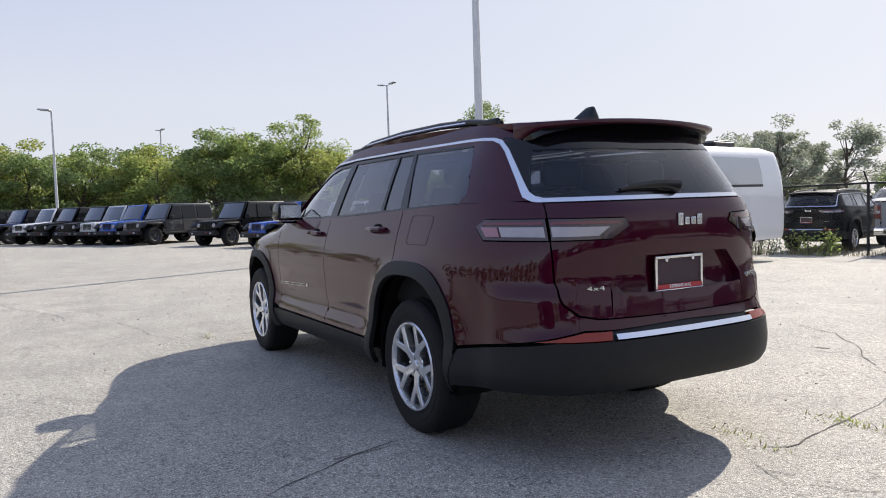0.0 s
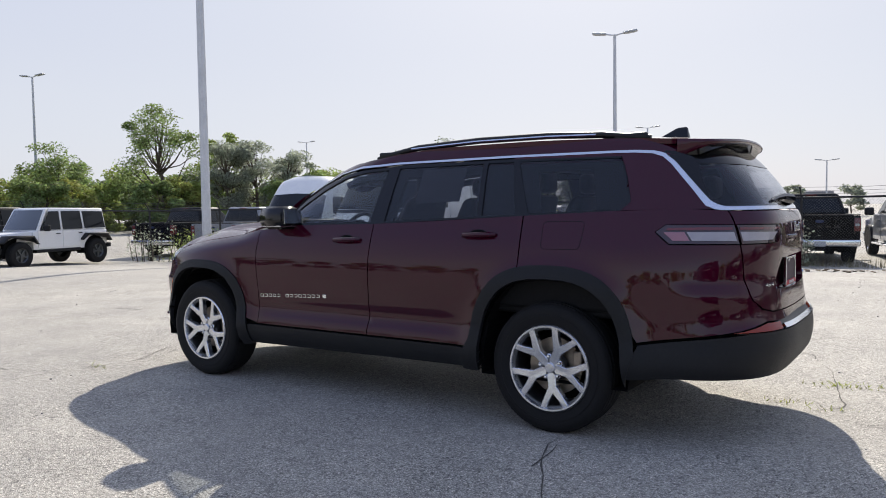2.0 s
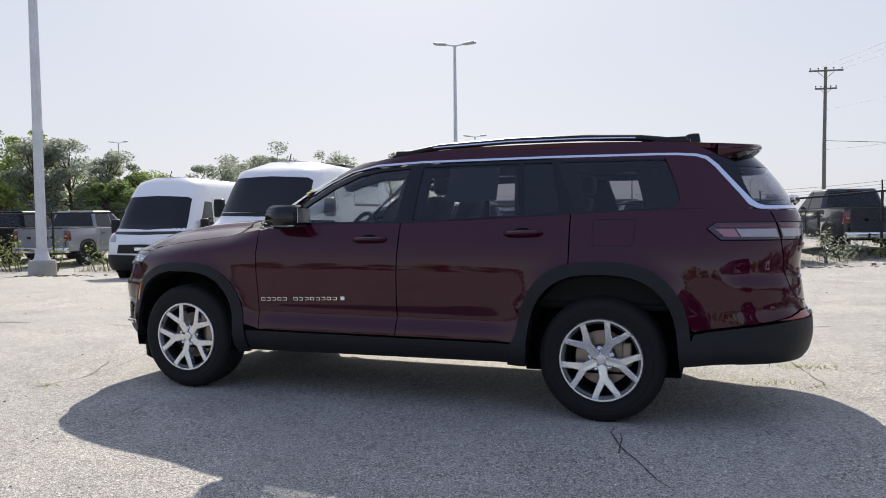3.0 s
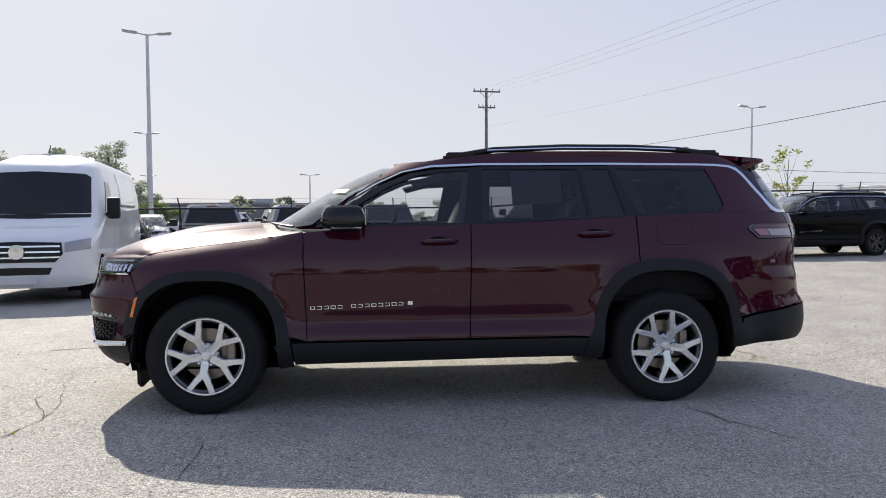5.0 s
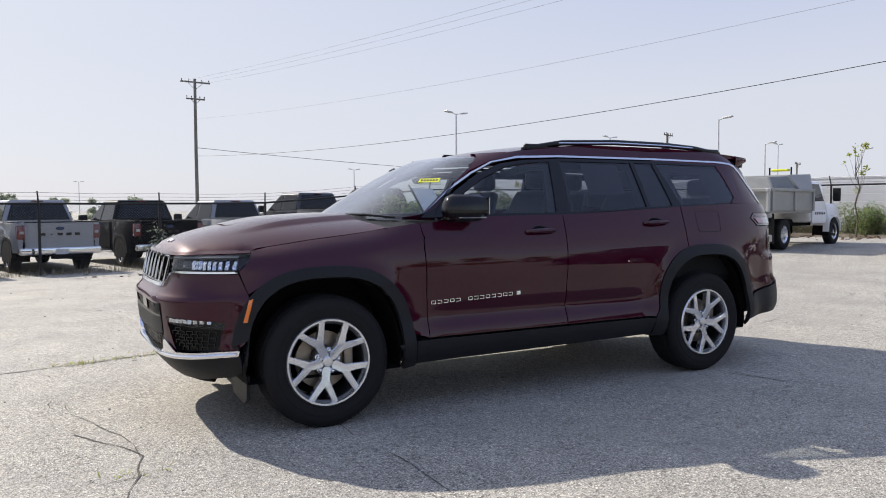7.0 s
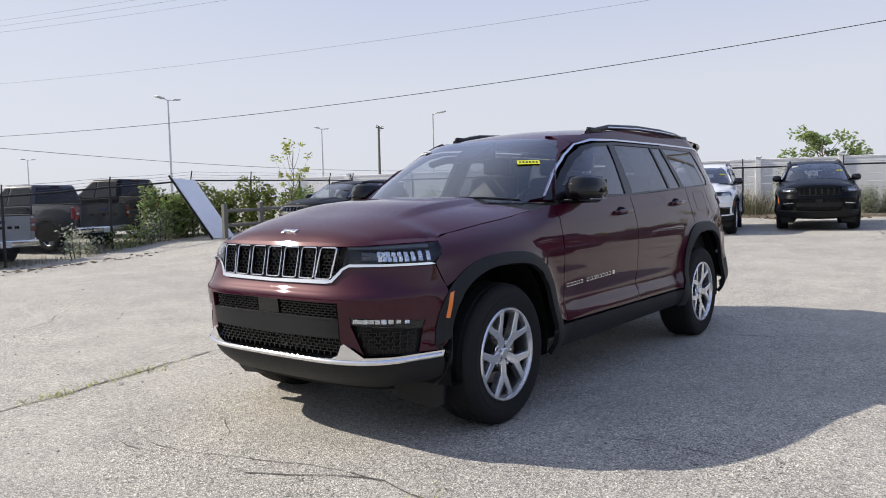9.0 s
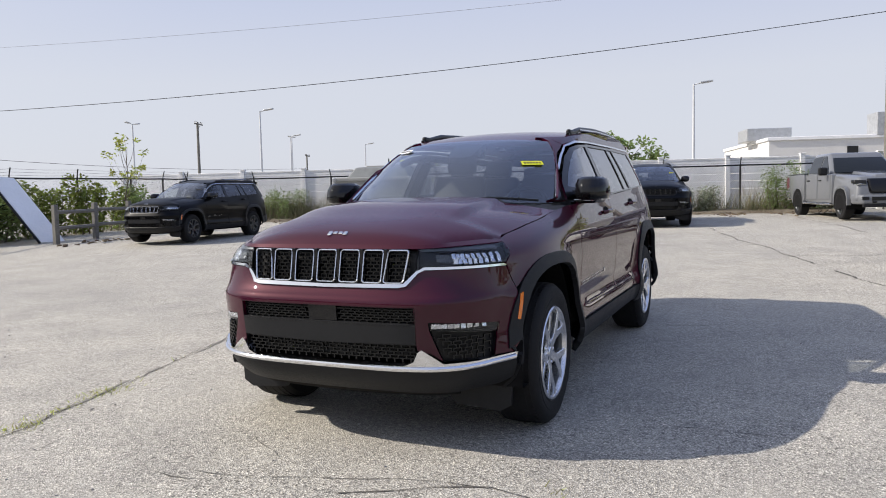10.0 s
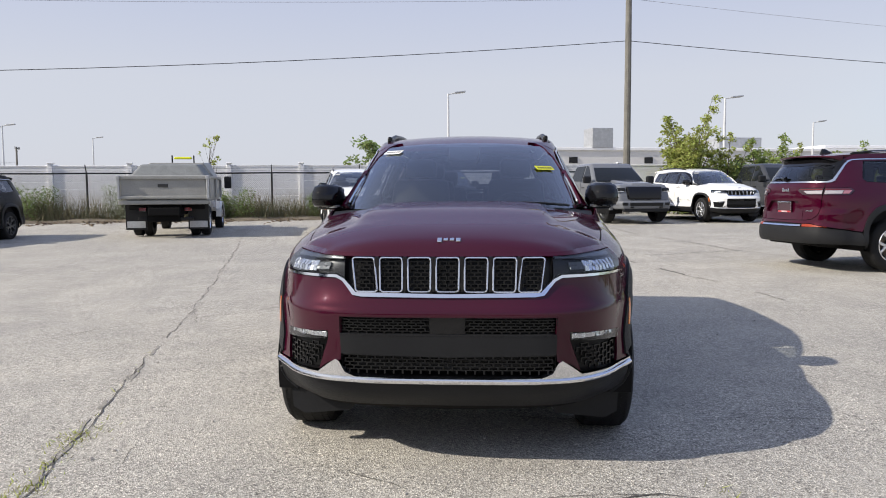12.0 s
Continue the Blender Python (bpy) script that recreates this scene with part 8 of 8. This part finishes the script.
        part("door_mirror", m, TRIM, c, smooth=40)
    if box_nose:
        part("bumper", panel_bm(sf, outline(sf, F((0.0, 0.34), (0.6, 0.34)) + S((cx_f + 0.45, 0.36), (cx_f + 0.40, 0.66)) + F((0.70, 0.70), (0.0, 0.68)), 0.08), 0.08, 0.014, 0.02, 0, "both"), TRIM, c)
        part("grille", panel_bm(sf, outline(sf, F((0.0, 0.72), (0.55, 0.73), (0.52, 0.92), (0.0, 0.93)), 0.08), 0.08, 0.010, 0.02, 0, "both"), SATIN, c)
        part("grille_badge", panel_bm(sf, outline(sf, F((0.0, 0.79), (0.12, 0.79), (0.12, 0.86), (0.0, 0.86)), 0.04), 0.04, 0.018, 0.01, 0, "both"), BRIGHT, c)
        part("fender_block", panel_bm(sf, outline(sf, F((0.60, 0.72), (0.97, 0.72), (0.97, 0.98), (0.62, 0.96)), 0.05), 0.06, 0.012, 0.02, 0, ""), WHITE, c)
    else:
        gr = part("grille", panel_bm(sf, outline(sf, F((0.0, 0.72), (0.50, 0.72), (0.60, 0.84), (0.58, 1.00), (0.0, 1.02)), 0.06), 0.06, 0.010, 0.02, 0, "both"), SATIN, c, "black grille with chrome bars")
        for z in (0.78, 0.86, 0.94):
            part("grille_bar", panel_bm(sf, outline(sf, F((0.0, z), (0.56, z), (0.56, z + 0.022), (0.0, z + 0.022)), 0.06), 0.06, 0.018, 0.01, 0, "both"), CHROME, gr)
        e = lathe(bmesh.new(), [(0.0, 0.02), (0.10, 0.018), (0.11, 0.0)], 22)
        for v in e.verts:
            v.co = Vector((L + 0.015 + v.co.y, v.co.x, 0.87 + v.co.z))
        part("maker_badge", e, CHROME, gr)
        part("lower_intake", panel_bm(sf, outline(sf, F((0.0, 0.54), (0.42, 0.54), (0.46, 0.64), (0.0, 0.65)), 0.06), 0.06, 0.008, 0.02, 0, "both"), SATIN, c)
        slab("plate", c, PLATEW, L + 0.01, 0, 0.46, 0.012, 0.52, 0.11, bevel=0.002)
        bm = bmesh.new()
        box(bm, -L + 1.6, 0, tall + 0.08, 0.9, 0.7, 0.12, 0.05)
        box(bm, -L + 1.5, 0, tall + 0.15, 0.5, 0.5, 0.06, 0.02)
        part("roof_unit", bm, SATIN, c)
    bm = tube(bmesh.new(), [(xf(tall) - 0.02, 0, tall - 0.10), (xf(tall) - 0.20, 0, tall + 0.18)], 0.010, 5)
    box(bm, xf(tall) + 0.0, 0, tall - 0.10, 0.05, 0.05, 0.05, 0.01)
    part("roof_aerial", bm, SATIN, c)
    slab("underbody", c, DARK, 0, 0, 0.42, long - 0.9, 1.6, 0.2, bevel=0.03)
    for cx in (cx_f, cx_r):
        well(c, cx, 0.42, 0.55, 0.92, 0.36)
    wheels(c, (cx_f, cx_r), 0.83, 0.35, 0.23, 0.21, True)
    return c


def build_dump():
    """A small dump truck seen from behind: grey tipping body with a folded tarp, white cab."""
    c = thing("dump_truck", "grey tipping truck with white cab and folded tarp", "dump truck")
    for s in (1, -1):
        sd = part("body_side", prism(bmesh.new(), [(-2.75, 1.12), (-2.75, 1.72), (0.35, 1.72), (0.35, 1.12)], s * 1.13, s * 1.19, 0.012), DUMPGREY, c)
        for x in (-2.6, -1.1, 0.25):
            slab("side_rib", sd, DUMPGREY, x, s * 1.215, 1.42, 0.12, 0.06, 0.6, bevel=0.01)
        slab("side_rail", sd, DUMPGREY, -1.2, s * 1.19, 1.72, 3.1, 0.12, 0.09, bevel=0.02)
    slab("body_floor", c, DUMPGREY, -1.2, 0, 1.10, 3.1, 2.3, 0.10, bevel=0.01)
    gate = slab("tailgate", c, DUMPGREY, -2.80, 0, 1.42, 0.07, 2.30, 0.58, bevel=0.012)
    slab("gate_top_rail", gate, DUMPGREY, -2.84, 0, 1.70, 0.10, 2.46, 0.12, bevel=0.03)
    slab("gate_bottom_rail", gate, DUMPGREY, -2.84, 0, 1.14, 0.10, 2.40, 0.09, bevel=0.02)
    slab("maker_plate", gate, INK, -2.842, 0.02, 1.47, 0.01, 0.28, 0.09, bevel=0.002)
    for s in (1, -1):
        lt = part("gate_latch", box(box(bmesh.new(), -2.86, s * 1.20, 1.42, 0.10, 0.07, 0.66, 0.015), -2.88, s * 1.20, 1.70, 0.14, 0.10, 0.10, 0.02), GALV, c)
    part("sill_apron", box(bmesh.new(), -2.76, 0, 1.00, 0.18, 2.46, 0.12, 0.02), DUMPGREY, c)
    # headboard shield and tarp roll
    part("cab_shield", hexa(bmesh.new(), [(-0.55, -1.15, 1.72), (0.40, -1.15, 1.72), (0.40, 1.15, 1.72), (-0.55, 1.15, 1.72), (-0.55, -0.80, 2.20), (1.1, -0.80, 2.26), (1.1, 0.80, 2.26), (-0.55, 0.80, 2.20)], 0.03), DUMPGREY, c)
    part("folded_tarp", hexa(bmesh.new(), [(-2.2, -1.08, 1.70), (-0.6, -1.08, 1.70), (-0.6, 1.08, 1.70), (-2.2, 1.08, 1.70), (-1.9, -0.80, 2.10), (-0.6, -0.80, 2.16), (-0.6, 0.80, 2.16), (-1.9, 0.80, 2.10)], 0.06), mat("grey_tarp", (0.17, 0.18, 0.18), 0.75, var=0.25, bump=0.4, bscale=8), c)
    lb = slab("light_bar", c, STICKER, 0.75, 0.0, 2.40, 0.20, 0.55, 0.07, bevel=0.03, label="yellow warning light bar")
    for s in (1, -1):
        slab("light_post", lb, SATIN, 0.75, s * 0.34, 2.37, 0.05, 0.04, 0.24, bevel=0.008)
    # chassis, box and flaps
    slab("chassis", c, DARK, -0.2, 0, 0.74, 5.4, 0.86, 0.22, bevel=0.02)
    slab("hoist_box", c, DARK, -2.35, 0.05, 0.70, 0.7, 0.92, 0.52, bevel=0.03)
    slab("rear_frame", c, DARK, -2.25, 0, 0.90, 0.3, 2.1, 0.22, bevel=0.02)
    slab("rear_bar", c, SATIN, -2.62, 0, 0.52, 0.10, 1.5, 0.10, bevel=0.02)
    for s in (1, -1):
        slab("mud_flap", c, SATIN, -2.35, s * 0.86, 0.63, 0.03, 0.58, 0.84, bevel=0.006)
        slab("flap_band", c, GALV, -2.37, s * 0.86, 0.36, 0.02, 0.50, 0.19, bevel=0.004)
        slab("tail_lamp", c, TAILRED, -2.66, s * 0.62, 0.80, 0.06, 0.20, 0.10, bevel=0.01)
    # cab
    part("cab", hexa(bmesh.new(), ring8(0.65, 2.3, 1.0, 0.75, 0.70, 1.95, 0.82, 2.05), 0.12), WHITE, c, smooth=40)
    part("cab_hood", hexa(bmesh.new(), ring8(2.1, 3.4, 0.98, 0.60, 2.1, 3.25, 0.86, 1.35), 0.10), WHITE, c, smooth=40)
    side_quad("cab_window", c, PANE, [(1.9, 1.42), (1.65, 1.95), (0.95, 1.95), (0.95, 1.40)], lambda z: 1.0 - (z - 0.75) * 0.139, 0.012)
    part("rear_window", box(bmesh.new(), 0.66, 0, 1.70, 0.06, 1.2, 0.4, 0.02), PANE, c)
    for s in (1, -1):
        slab("door_mirror", c, TRIM, 1.95, s * 1.28, 1.62, 0.10, 0.24, 0.42, bevel=0.04)
        slab("side_panel", c, VINYL, 1.3, s * 0.985, 0.92, 1.1, 0.04, 0.40, bevel=0.02)
        bm = bmesh.new()
        for k in range(6):
            box(bm, 1.7 - k * 0.14, s * 1.012, 1.03, 0.08, 0.006, 0.07)
        part("door_marks", bm, NAVY, c)
    for x in (2.55,):
        well(c, x, 0.47, 0.5, 0.985, 0.44)
        flare(c, x, 0.47, 0.53, 0.85, 1.03, 0.44, WHITE)
    for s in (1, -1):
        for y in (0.66, 0.96):
            w = wheel_parts(c, 1, 0.44, 0.24, 0.25, False, n=28, style="plain")
            w.matrix_basis = pose(-1.45, s * y, 0.44, 0, 0, 0 if s > 0 else 180)
        w = wheel_parts(c, 1, 0.44, 0.24, 0.25, False, n=28, style="plain")
        w.matrix_basis = pose(2.55, s * 0.90, 0.44, 0, 0, 0 if s > 0 else 180)
    return c


def sit(ob, x, y, heading):
    ob.matrix_basis = Matrix.Translation((x, y, height(x, y))) @ Matrix.Rotation(radians(heading), 4, "Z")
    return ob


ACROSS = 104.2
ox, oy = lot(18.4, -13.0)
white_or = sit(build_offroader(), ox, oy, ACROSS)
row = ((1, BLUE, BLACK, "bright blue four-door off-roader with black hard top"), (2, BLACK, BLACK, "black four-door off-roader with black hard top"), (3, GREY, GREY, "dark grey off-roader with body-coloured top"),
       (4, BLUE, BLACK, "blue off-roader with black hard top"), (5, SAGE, BLACK, "pale grey-green off-roader with black top"), (6, BLACK, BLACK, "black off-roader with black hard top"), (7, BLACK, BLACK, "black off-roader parked closely in the row"),
       (8, WHITE, BLACK, "white off-roader with black hard top"), (9, NAVY, BLACK, "navy off-roader with black hard top"), (10, GREY, BLACK, "charcoal off-roader at the row's end"), (11, BLACK, BLACK, "black off-roader at the row's end"))
stand = {1: (24.9, -7.35), 2: (28.0, -5.8), 3: (32.3, -3.4), 4: (33.9, -2.55), 5: (35.2, -1.8), 6: (36.5, -1.05), 7: (38.6, 0.1), 8: (40.4, 1.05), 9: (42.9, 2.4), 10: (45.6, 3.9), 11: (48.3, 5.4)}
for k, body, top, lab in row:
    x, y = stand[k]
    ob = park(white_or, x, y, 106.0 if k == 1 else 119.0, {WHITE: body}, lab, category="car")
    for o in ob.children_recursive:
        if o.name.startswith("hard_top") and top is GREY:
            o.material_slots[0].link = "OBJECT"
            o.material_slots[0].material = GREY
for o in white_or.children_recursive:
    if o.name.startswith("hard_top"):
        o.material_slots[0].link = "OBJECT"
        o.material_slots[0].material = WHITE
tagged(white_or, "white four-door off-roader with white hard top and black fenders", "car", "row of off-roaders")

# pickups behind the fence, tails to the lot
pick = build_pickup()
px, py = lot(0.8, -16.9 - 3.05)
sit(pick, px, py, ACROSS + 180)
tagged(pick, "silver crew-cab pickup parked tail to the fence", "pickup truck", "row of pickups")
for u, body, lab in ((-1.95, SILVER, "silver crew-cab pickup with bright tailgate parked by the fence"), (-4.85, BLACK, "black crew-cab pickup parked tail to the fence"), (-7.75, SILVER, "silver crew-cab pickup with bright bumper parked by the fence"), (-10.7, GREY, "dark grey crew-cab pickup parked near the overgrown fence"), (-13.7, BLACK, "black crew-cab pickup beside the overgrown fence")):
    x, y = lot(u, fence_v(u) - 3.55)
    park(pick, x, y, ACROSS + 180, {SILVER: body}, lab)
park(pick, 22.9, -15.9, ACROSS + 180, {SILVER: BLACK}, "black pickup behind the overgrown fence")
park(pick, 20.2, -16.6, ACROSS + 180, {}, "silver pickup behind the overgrown fence")
ram = build_pickup("grille")
x, y = lot(-17.1 - 1.86, 9.0)
sit(ram, x, y, 16.0)
repaint(ram, {SILVER: STEELG, ALLOY: ALLOYD})
tagged(ram, "steel grey crew-cab pickup with black grille, facing the lot", "pickup truck", "cars along the verge")
x, y = lot(-19.3, 15.6)
park(ram, x, y, 15.0, {STEELG: GREY}, "dark grey pickup with black grille, facing the lot", group="cars along the verge")

# vans
sprinter = build_van(2.44, 7.2, False, "white high-roof camper van with chrome-barred grille")
sit(sprinter, 6.25, -9.0, 101.0)
promaster = build_van(2.50, 5.6, True, "white snub-nosed panel van with black bumper")
sit(promaster, 10.87, -10.83, ACROSS)
dump = build_dump()
x, y = -11.5 - 2.8 * UX, -7.4 - 2.8 * UY
sit(dump, x - 0.2, y - 0.33, 194.2)
dump.matrix_basis = dump.matrix_basis @ Matrix.Scale(0.86, 4)

# the same kind of SUV elsewhere in the lot
park(hero, -6.9, 7.3, ACROSS, {}, "maroon three-row SUV parked across the lot")
x, y = lot(-16.8 - 1.55, 12.2)
park(hero, x, y, 14.2, {RED: WHITE}, "white three-row SUV facing the lot", group="cars along the verge")
park(hero, -14.9 - 2.4, -0.85 - 0.6, 14.2, {RED: BLACK, BRIGHT: SATIN, CHROME: SATIN, ALLOY: ALLOYD}, "black three-row SUV with dark trim facing the lot")
park(hero, -12.6 - 2.3, -3.1 - 0.55, 14.2, {RED: WHITE}, "white SUV with black grille parked behind", (0.93, 0.97, 0.98), "parked SUVs")
park(hero, -10.55, -12.45, 6.0, {RED: BLACK, ALLOY: ALLOYD, CHROME: SATIN, STICKER: INK}, "black compact SUV with dark wheels", (0.90, 0.95, 0.91), "parked SUVs")
x, y = lot(3.5, -19.6)
park(hero, x, y, ACROSS + 180, {RED: BLACK}, "black SUV parked behind the fence", (0.92, 0.95, 0.96), "parked SUVs")
# cars standing further back in the far lot
for i, (u, v, h, body, lab) in enumerate(((0.8, -33, 14, WHITE, "white car in the far lot"), (3.0, -30, 104, WHITE, "white car in the far lot behind the pickups"), (6.0, -34, 104, SILVER, "silver car in the far lot"), (-3.5, -36, 104, GREY, "grey car in the far lot behind the pickups"), (9.5, -27, 104, BLACK, "black car in the far lot behind the fence"), (12.5, -27.5, 104, BLACK, "black car in the far lot behind the fence"), (15.6, -28, 104, WHITE, "white car in the far lot behind the fence"))):
    x, y = lot(u, v)
    park(hero, x, y, h, {RED: body}, lab if len(lab.split()) > 3 else lab + " row", (0.92, 0.95, 0.92), "far parked cars")

# ---- long cracks, seams and the weeds that grow in them ----
CRACKS = (
    (0.022, ((-2.04, 1.92), (-1.91, 1.70), (-1.75, 1.47), (-1.64, 1.23), (-1.62, 1.01), (-1.5, 0.2))),
    (0.016, ((1.43, 2.19), (1.45, 1.62), (1.53, 1.14), (1.5, 0.3))),
    (0.022, ((2.95, 3.08), (2.84, 2.6), (2.75, 1.7), (2.66, 1.43), (2.61, 0.93), (2.66, 0.69), (2.84, 0.33), (2.94, -0.06), (2.96, -0.6))),
    (0.014, ((2.42, 1.26), (2.60, 1.22), (2.80, 1.25))),
    (0.014, ((2.58, -0.17), (2.36, -0.52))),
    (0.018, ((5.69, 2.02), (3.19, 1.72), (2.71, 1.51))),
    (0.024, ((15.88, 3.33), (10.97, 1.79), (10.18, -0.21), (9.2, -3.0))),
    (0.024, ((14.3, 0.3), (13.1, -1.47), (12.41, -6.1), (11.2, -7.2))),
    (0.022, ((14.98, -0.19), (20.87, -4.08))),
    (0.009, ((5.9, -0.27), (5.32, -0.74), (4.4, -1.11), (3.58, -1.35), (2.74, -1.45), (2.07, -1.66))),
    (0.026, ((-2.79, -0.32), (-2.97, -0.47), (-2.88, -1.19), (-2.5, -2.3), (-1.16, -3.63), (-0.6, -3.8))),
    (0.014, ((-2.94, -0.21), (-3.25, -0.09), (-3.56, -0.28))),
    (0.016, ((-1.4, -1.97), (-2.0, -1.82), (-2.08, -2.35))),
    (0.018, ((-2.79, -0.04), (-3.65, -0.27), (-4.6, -0.54), (-7.96, -1.5), (-10.31, -1.87))),
    (0.024, ((1.58, -6.4), (2.31, -8.51), (2.1, -10.0))),
    (0.020, ((3.03, -4.47), (2.34, -4.43), (1.28, -5.08), (0.59, -6.14), (-0.51, -6.45), (-1.69, -6.55), (-4.36, -6.8), (-7.21, -7.16), (-12.59, -9.29))),
    (0.090, ((-16.03, 0.2), (-12.66, 0.94), (-11.11, 1.31), (-9.45, 1.85), (-8.1, 2.23), (-6.2, 2.71), (-5.26, 2.97))),
    (0.040, ((-5.26, 2.97), (-4.4, 3.35), (-3.17, 3.6))),
    (0.060, ((-7.79, 2.17), (-8.14, 2.55), (-8.23, 3.37), (-8.76, 4.33), (-9.04, 4.99))),
    (0.022, ((-1.71, 1.1), (-1.71, 1.5), (-1.89, 1.76), (-2.03, 2.0))),
    (0.110, ((-26.0, 1.6), (-21.19, 2.45), (-16.83, 3.26), (-12.8, 3.98), (-8.92, 4.89))),
    (0.030, ((-8.92, 4.89), (-7.9, 5.44), (-5.9, 6.07))),
    (0.018, ((-2.48, -3.16), (-1.43, -2.77), (-1.6, -2.69), (-1.8, -2.1))),
    (0.022, ((12.0, 4.3), (8.0, 3.2), (5.31, 2.37))),
    (0.018, ((-7.74, -6.57), (-8.05, -5.3), (-8.28, -4.05))),
    (0.018, ((-7.84, 5.42), (-6.5, 5.5), (-5.22, 5.67))),
    (0.016, ((2.86, -0.45), (2.86, -0.12), (2.74, 0.26), (2.62, 0.49), (2.55, 0.93))),
)
for k, (w, pts) in enumerate(CRACKS):
    crack(pts, w * 0.56, 500 + k, rough=0.05, broken=0.03)
JOINT = ((2.94, -1.80), (2.03, -2.02), (1.15, -2.26), (-0.23, -2.64), (-1.93, -3.06), (-4.44, -3.71), (-9.44, -5.13), (-16.04, -7.17))
crack(JOINT, 0.035, 540, "old paving joint filled with soil", 0.04, JOINTM, 0.30)
crack(JOINT, 0.010, 542, rough=0.04, broken=0.03)
crack(((6.5, -1.2), (4.4, -1.5), (2.94, -1.80)), 0.05, 541, "old paving joint filled with soil", 0.03, JOINTM, 0.16)
rg = random.Random(21)
spots, dry = [], []
for (xa, ya), (xb, yb) in zip(JOINT, JOINT[1:4]):
    for _ in range(26):
        t = rg.random() ** 1.5
        dense = rg.random() < (0.75 if rg.random() < math.sin(7 * t + xa) ** 2 else 0.12)
        x, y = xa + (xb - xa) * t + rg.gauss(0, 0.03), ya + (yb - ya) * t + rg.gauss(0, 0.03)
        if dense:
            (spots if rg.random() < 0.6 else dry).append((x, y, height(x, y)))
for cx, cy, n, r in ((2.0, -2.03, 150, 0.13), (2.75, -1.86, 120, 0.12), (2.35, -1.94, 60, 0.10), (-2.86, -1.12, 130, 0.12), (-2.6, -0.5, 40, 0.10), (-2.9, -0.4, 30, 0.1), (2.65, 1.2, 30, 0.08)):
    for _ in range(n):
        x, y = cx + rg.gauss(0, r), cy + rg.gauss(0, r * 0.45)
        (spots if rg.random() < 0.75 else dry).append((x, y, height(x, y)))
grass_band("joint_weeds", "small green weeds growing in the paving joint", spots, LEAFL, 0.012, 0.045, 22, lean=1.3)
grass_band("joint_straw", "dry grass tufts in the paving joint", dry, STRAW, 0.010, 0.035, 23, lean=1.5)
# loose grit, leaves and clods on the lot
bm = bmesh.new()
for _ in range(900):
    x, y = rg.uniform(-9, 9), rg.uniform(-12, 5.5)
    s_ = rg.uniform(0.004, 0.012)
    box(bm, x, y, height(x, y) + s_ * 0.3, s_ * 1.4, s_, s_ * 0.8, 0, Matrix.Rotation(rg.uniform(0, 3), 4, "Z"))
tagged(part("loose_grit", bm, CONC), "loose grit and pebbles scattered on the asphalt", "grit", kind="stuff")
bm = bmesh.new()
for cx, cy, n in (*((*lot(-21.9, v), 45) for v in range(-14, 10, 2)), (-3.6, -15.6, 60), (-5.2, -15.4, 40), (0.2, -14.8, 50), (-9.5, -14.9, 50), (14.8, -9.9, 50), (-1.5, -15.2, 50)):
    for _ in range(n):
        x, y = cx + rg.gauss(0, 0.7), cy + rg.gauss(0, 0.3)
        s_ = rg.uniform(0.02, 0.07)
        box(bm, x, y, height(x, y) + s_ * 0.25, s_ * 1.5, s_, s_ * 0.6, 0, Matrix.Rotation(rg.uniform(0, 3), 4, "Z"))
tagged(part("soil_clods", bm, LITTER), "dark soil clods and litter near the fence", "debris", kind="stuff")
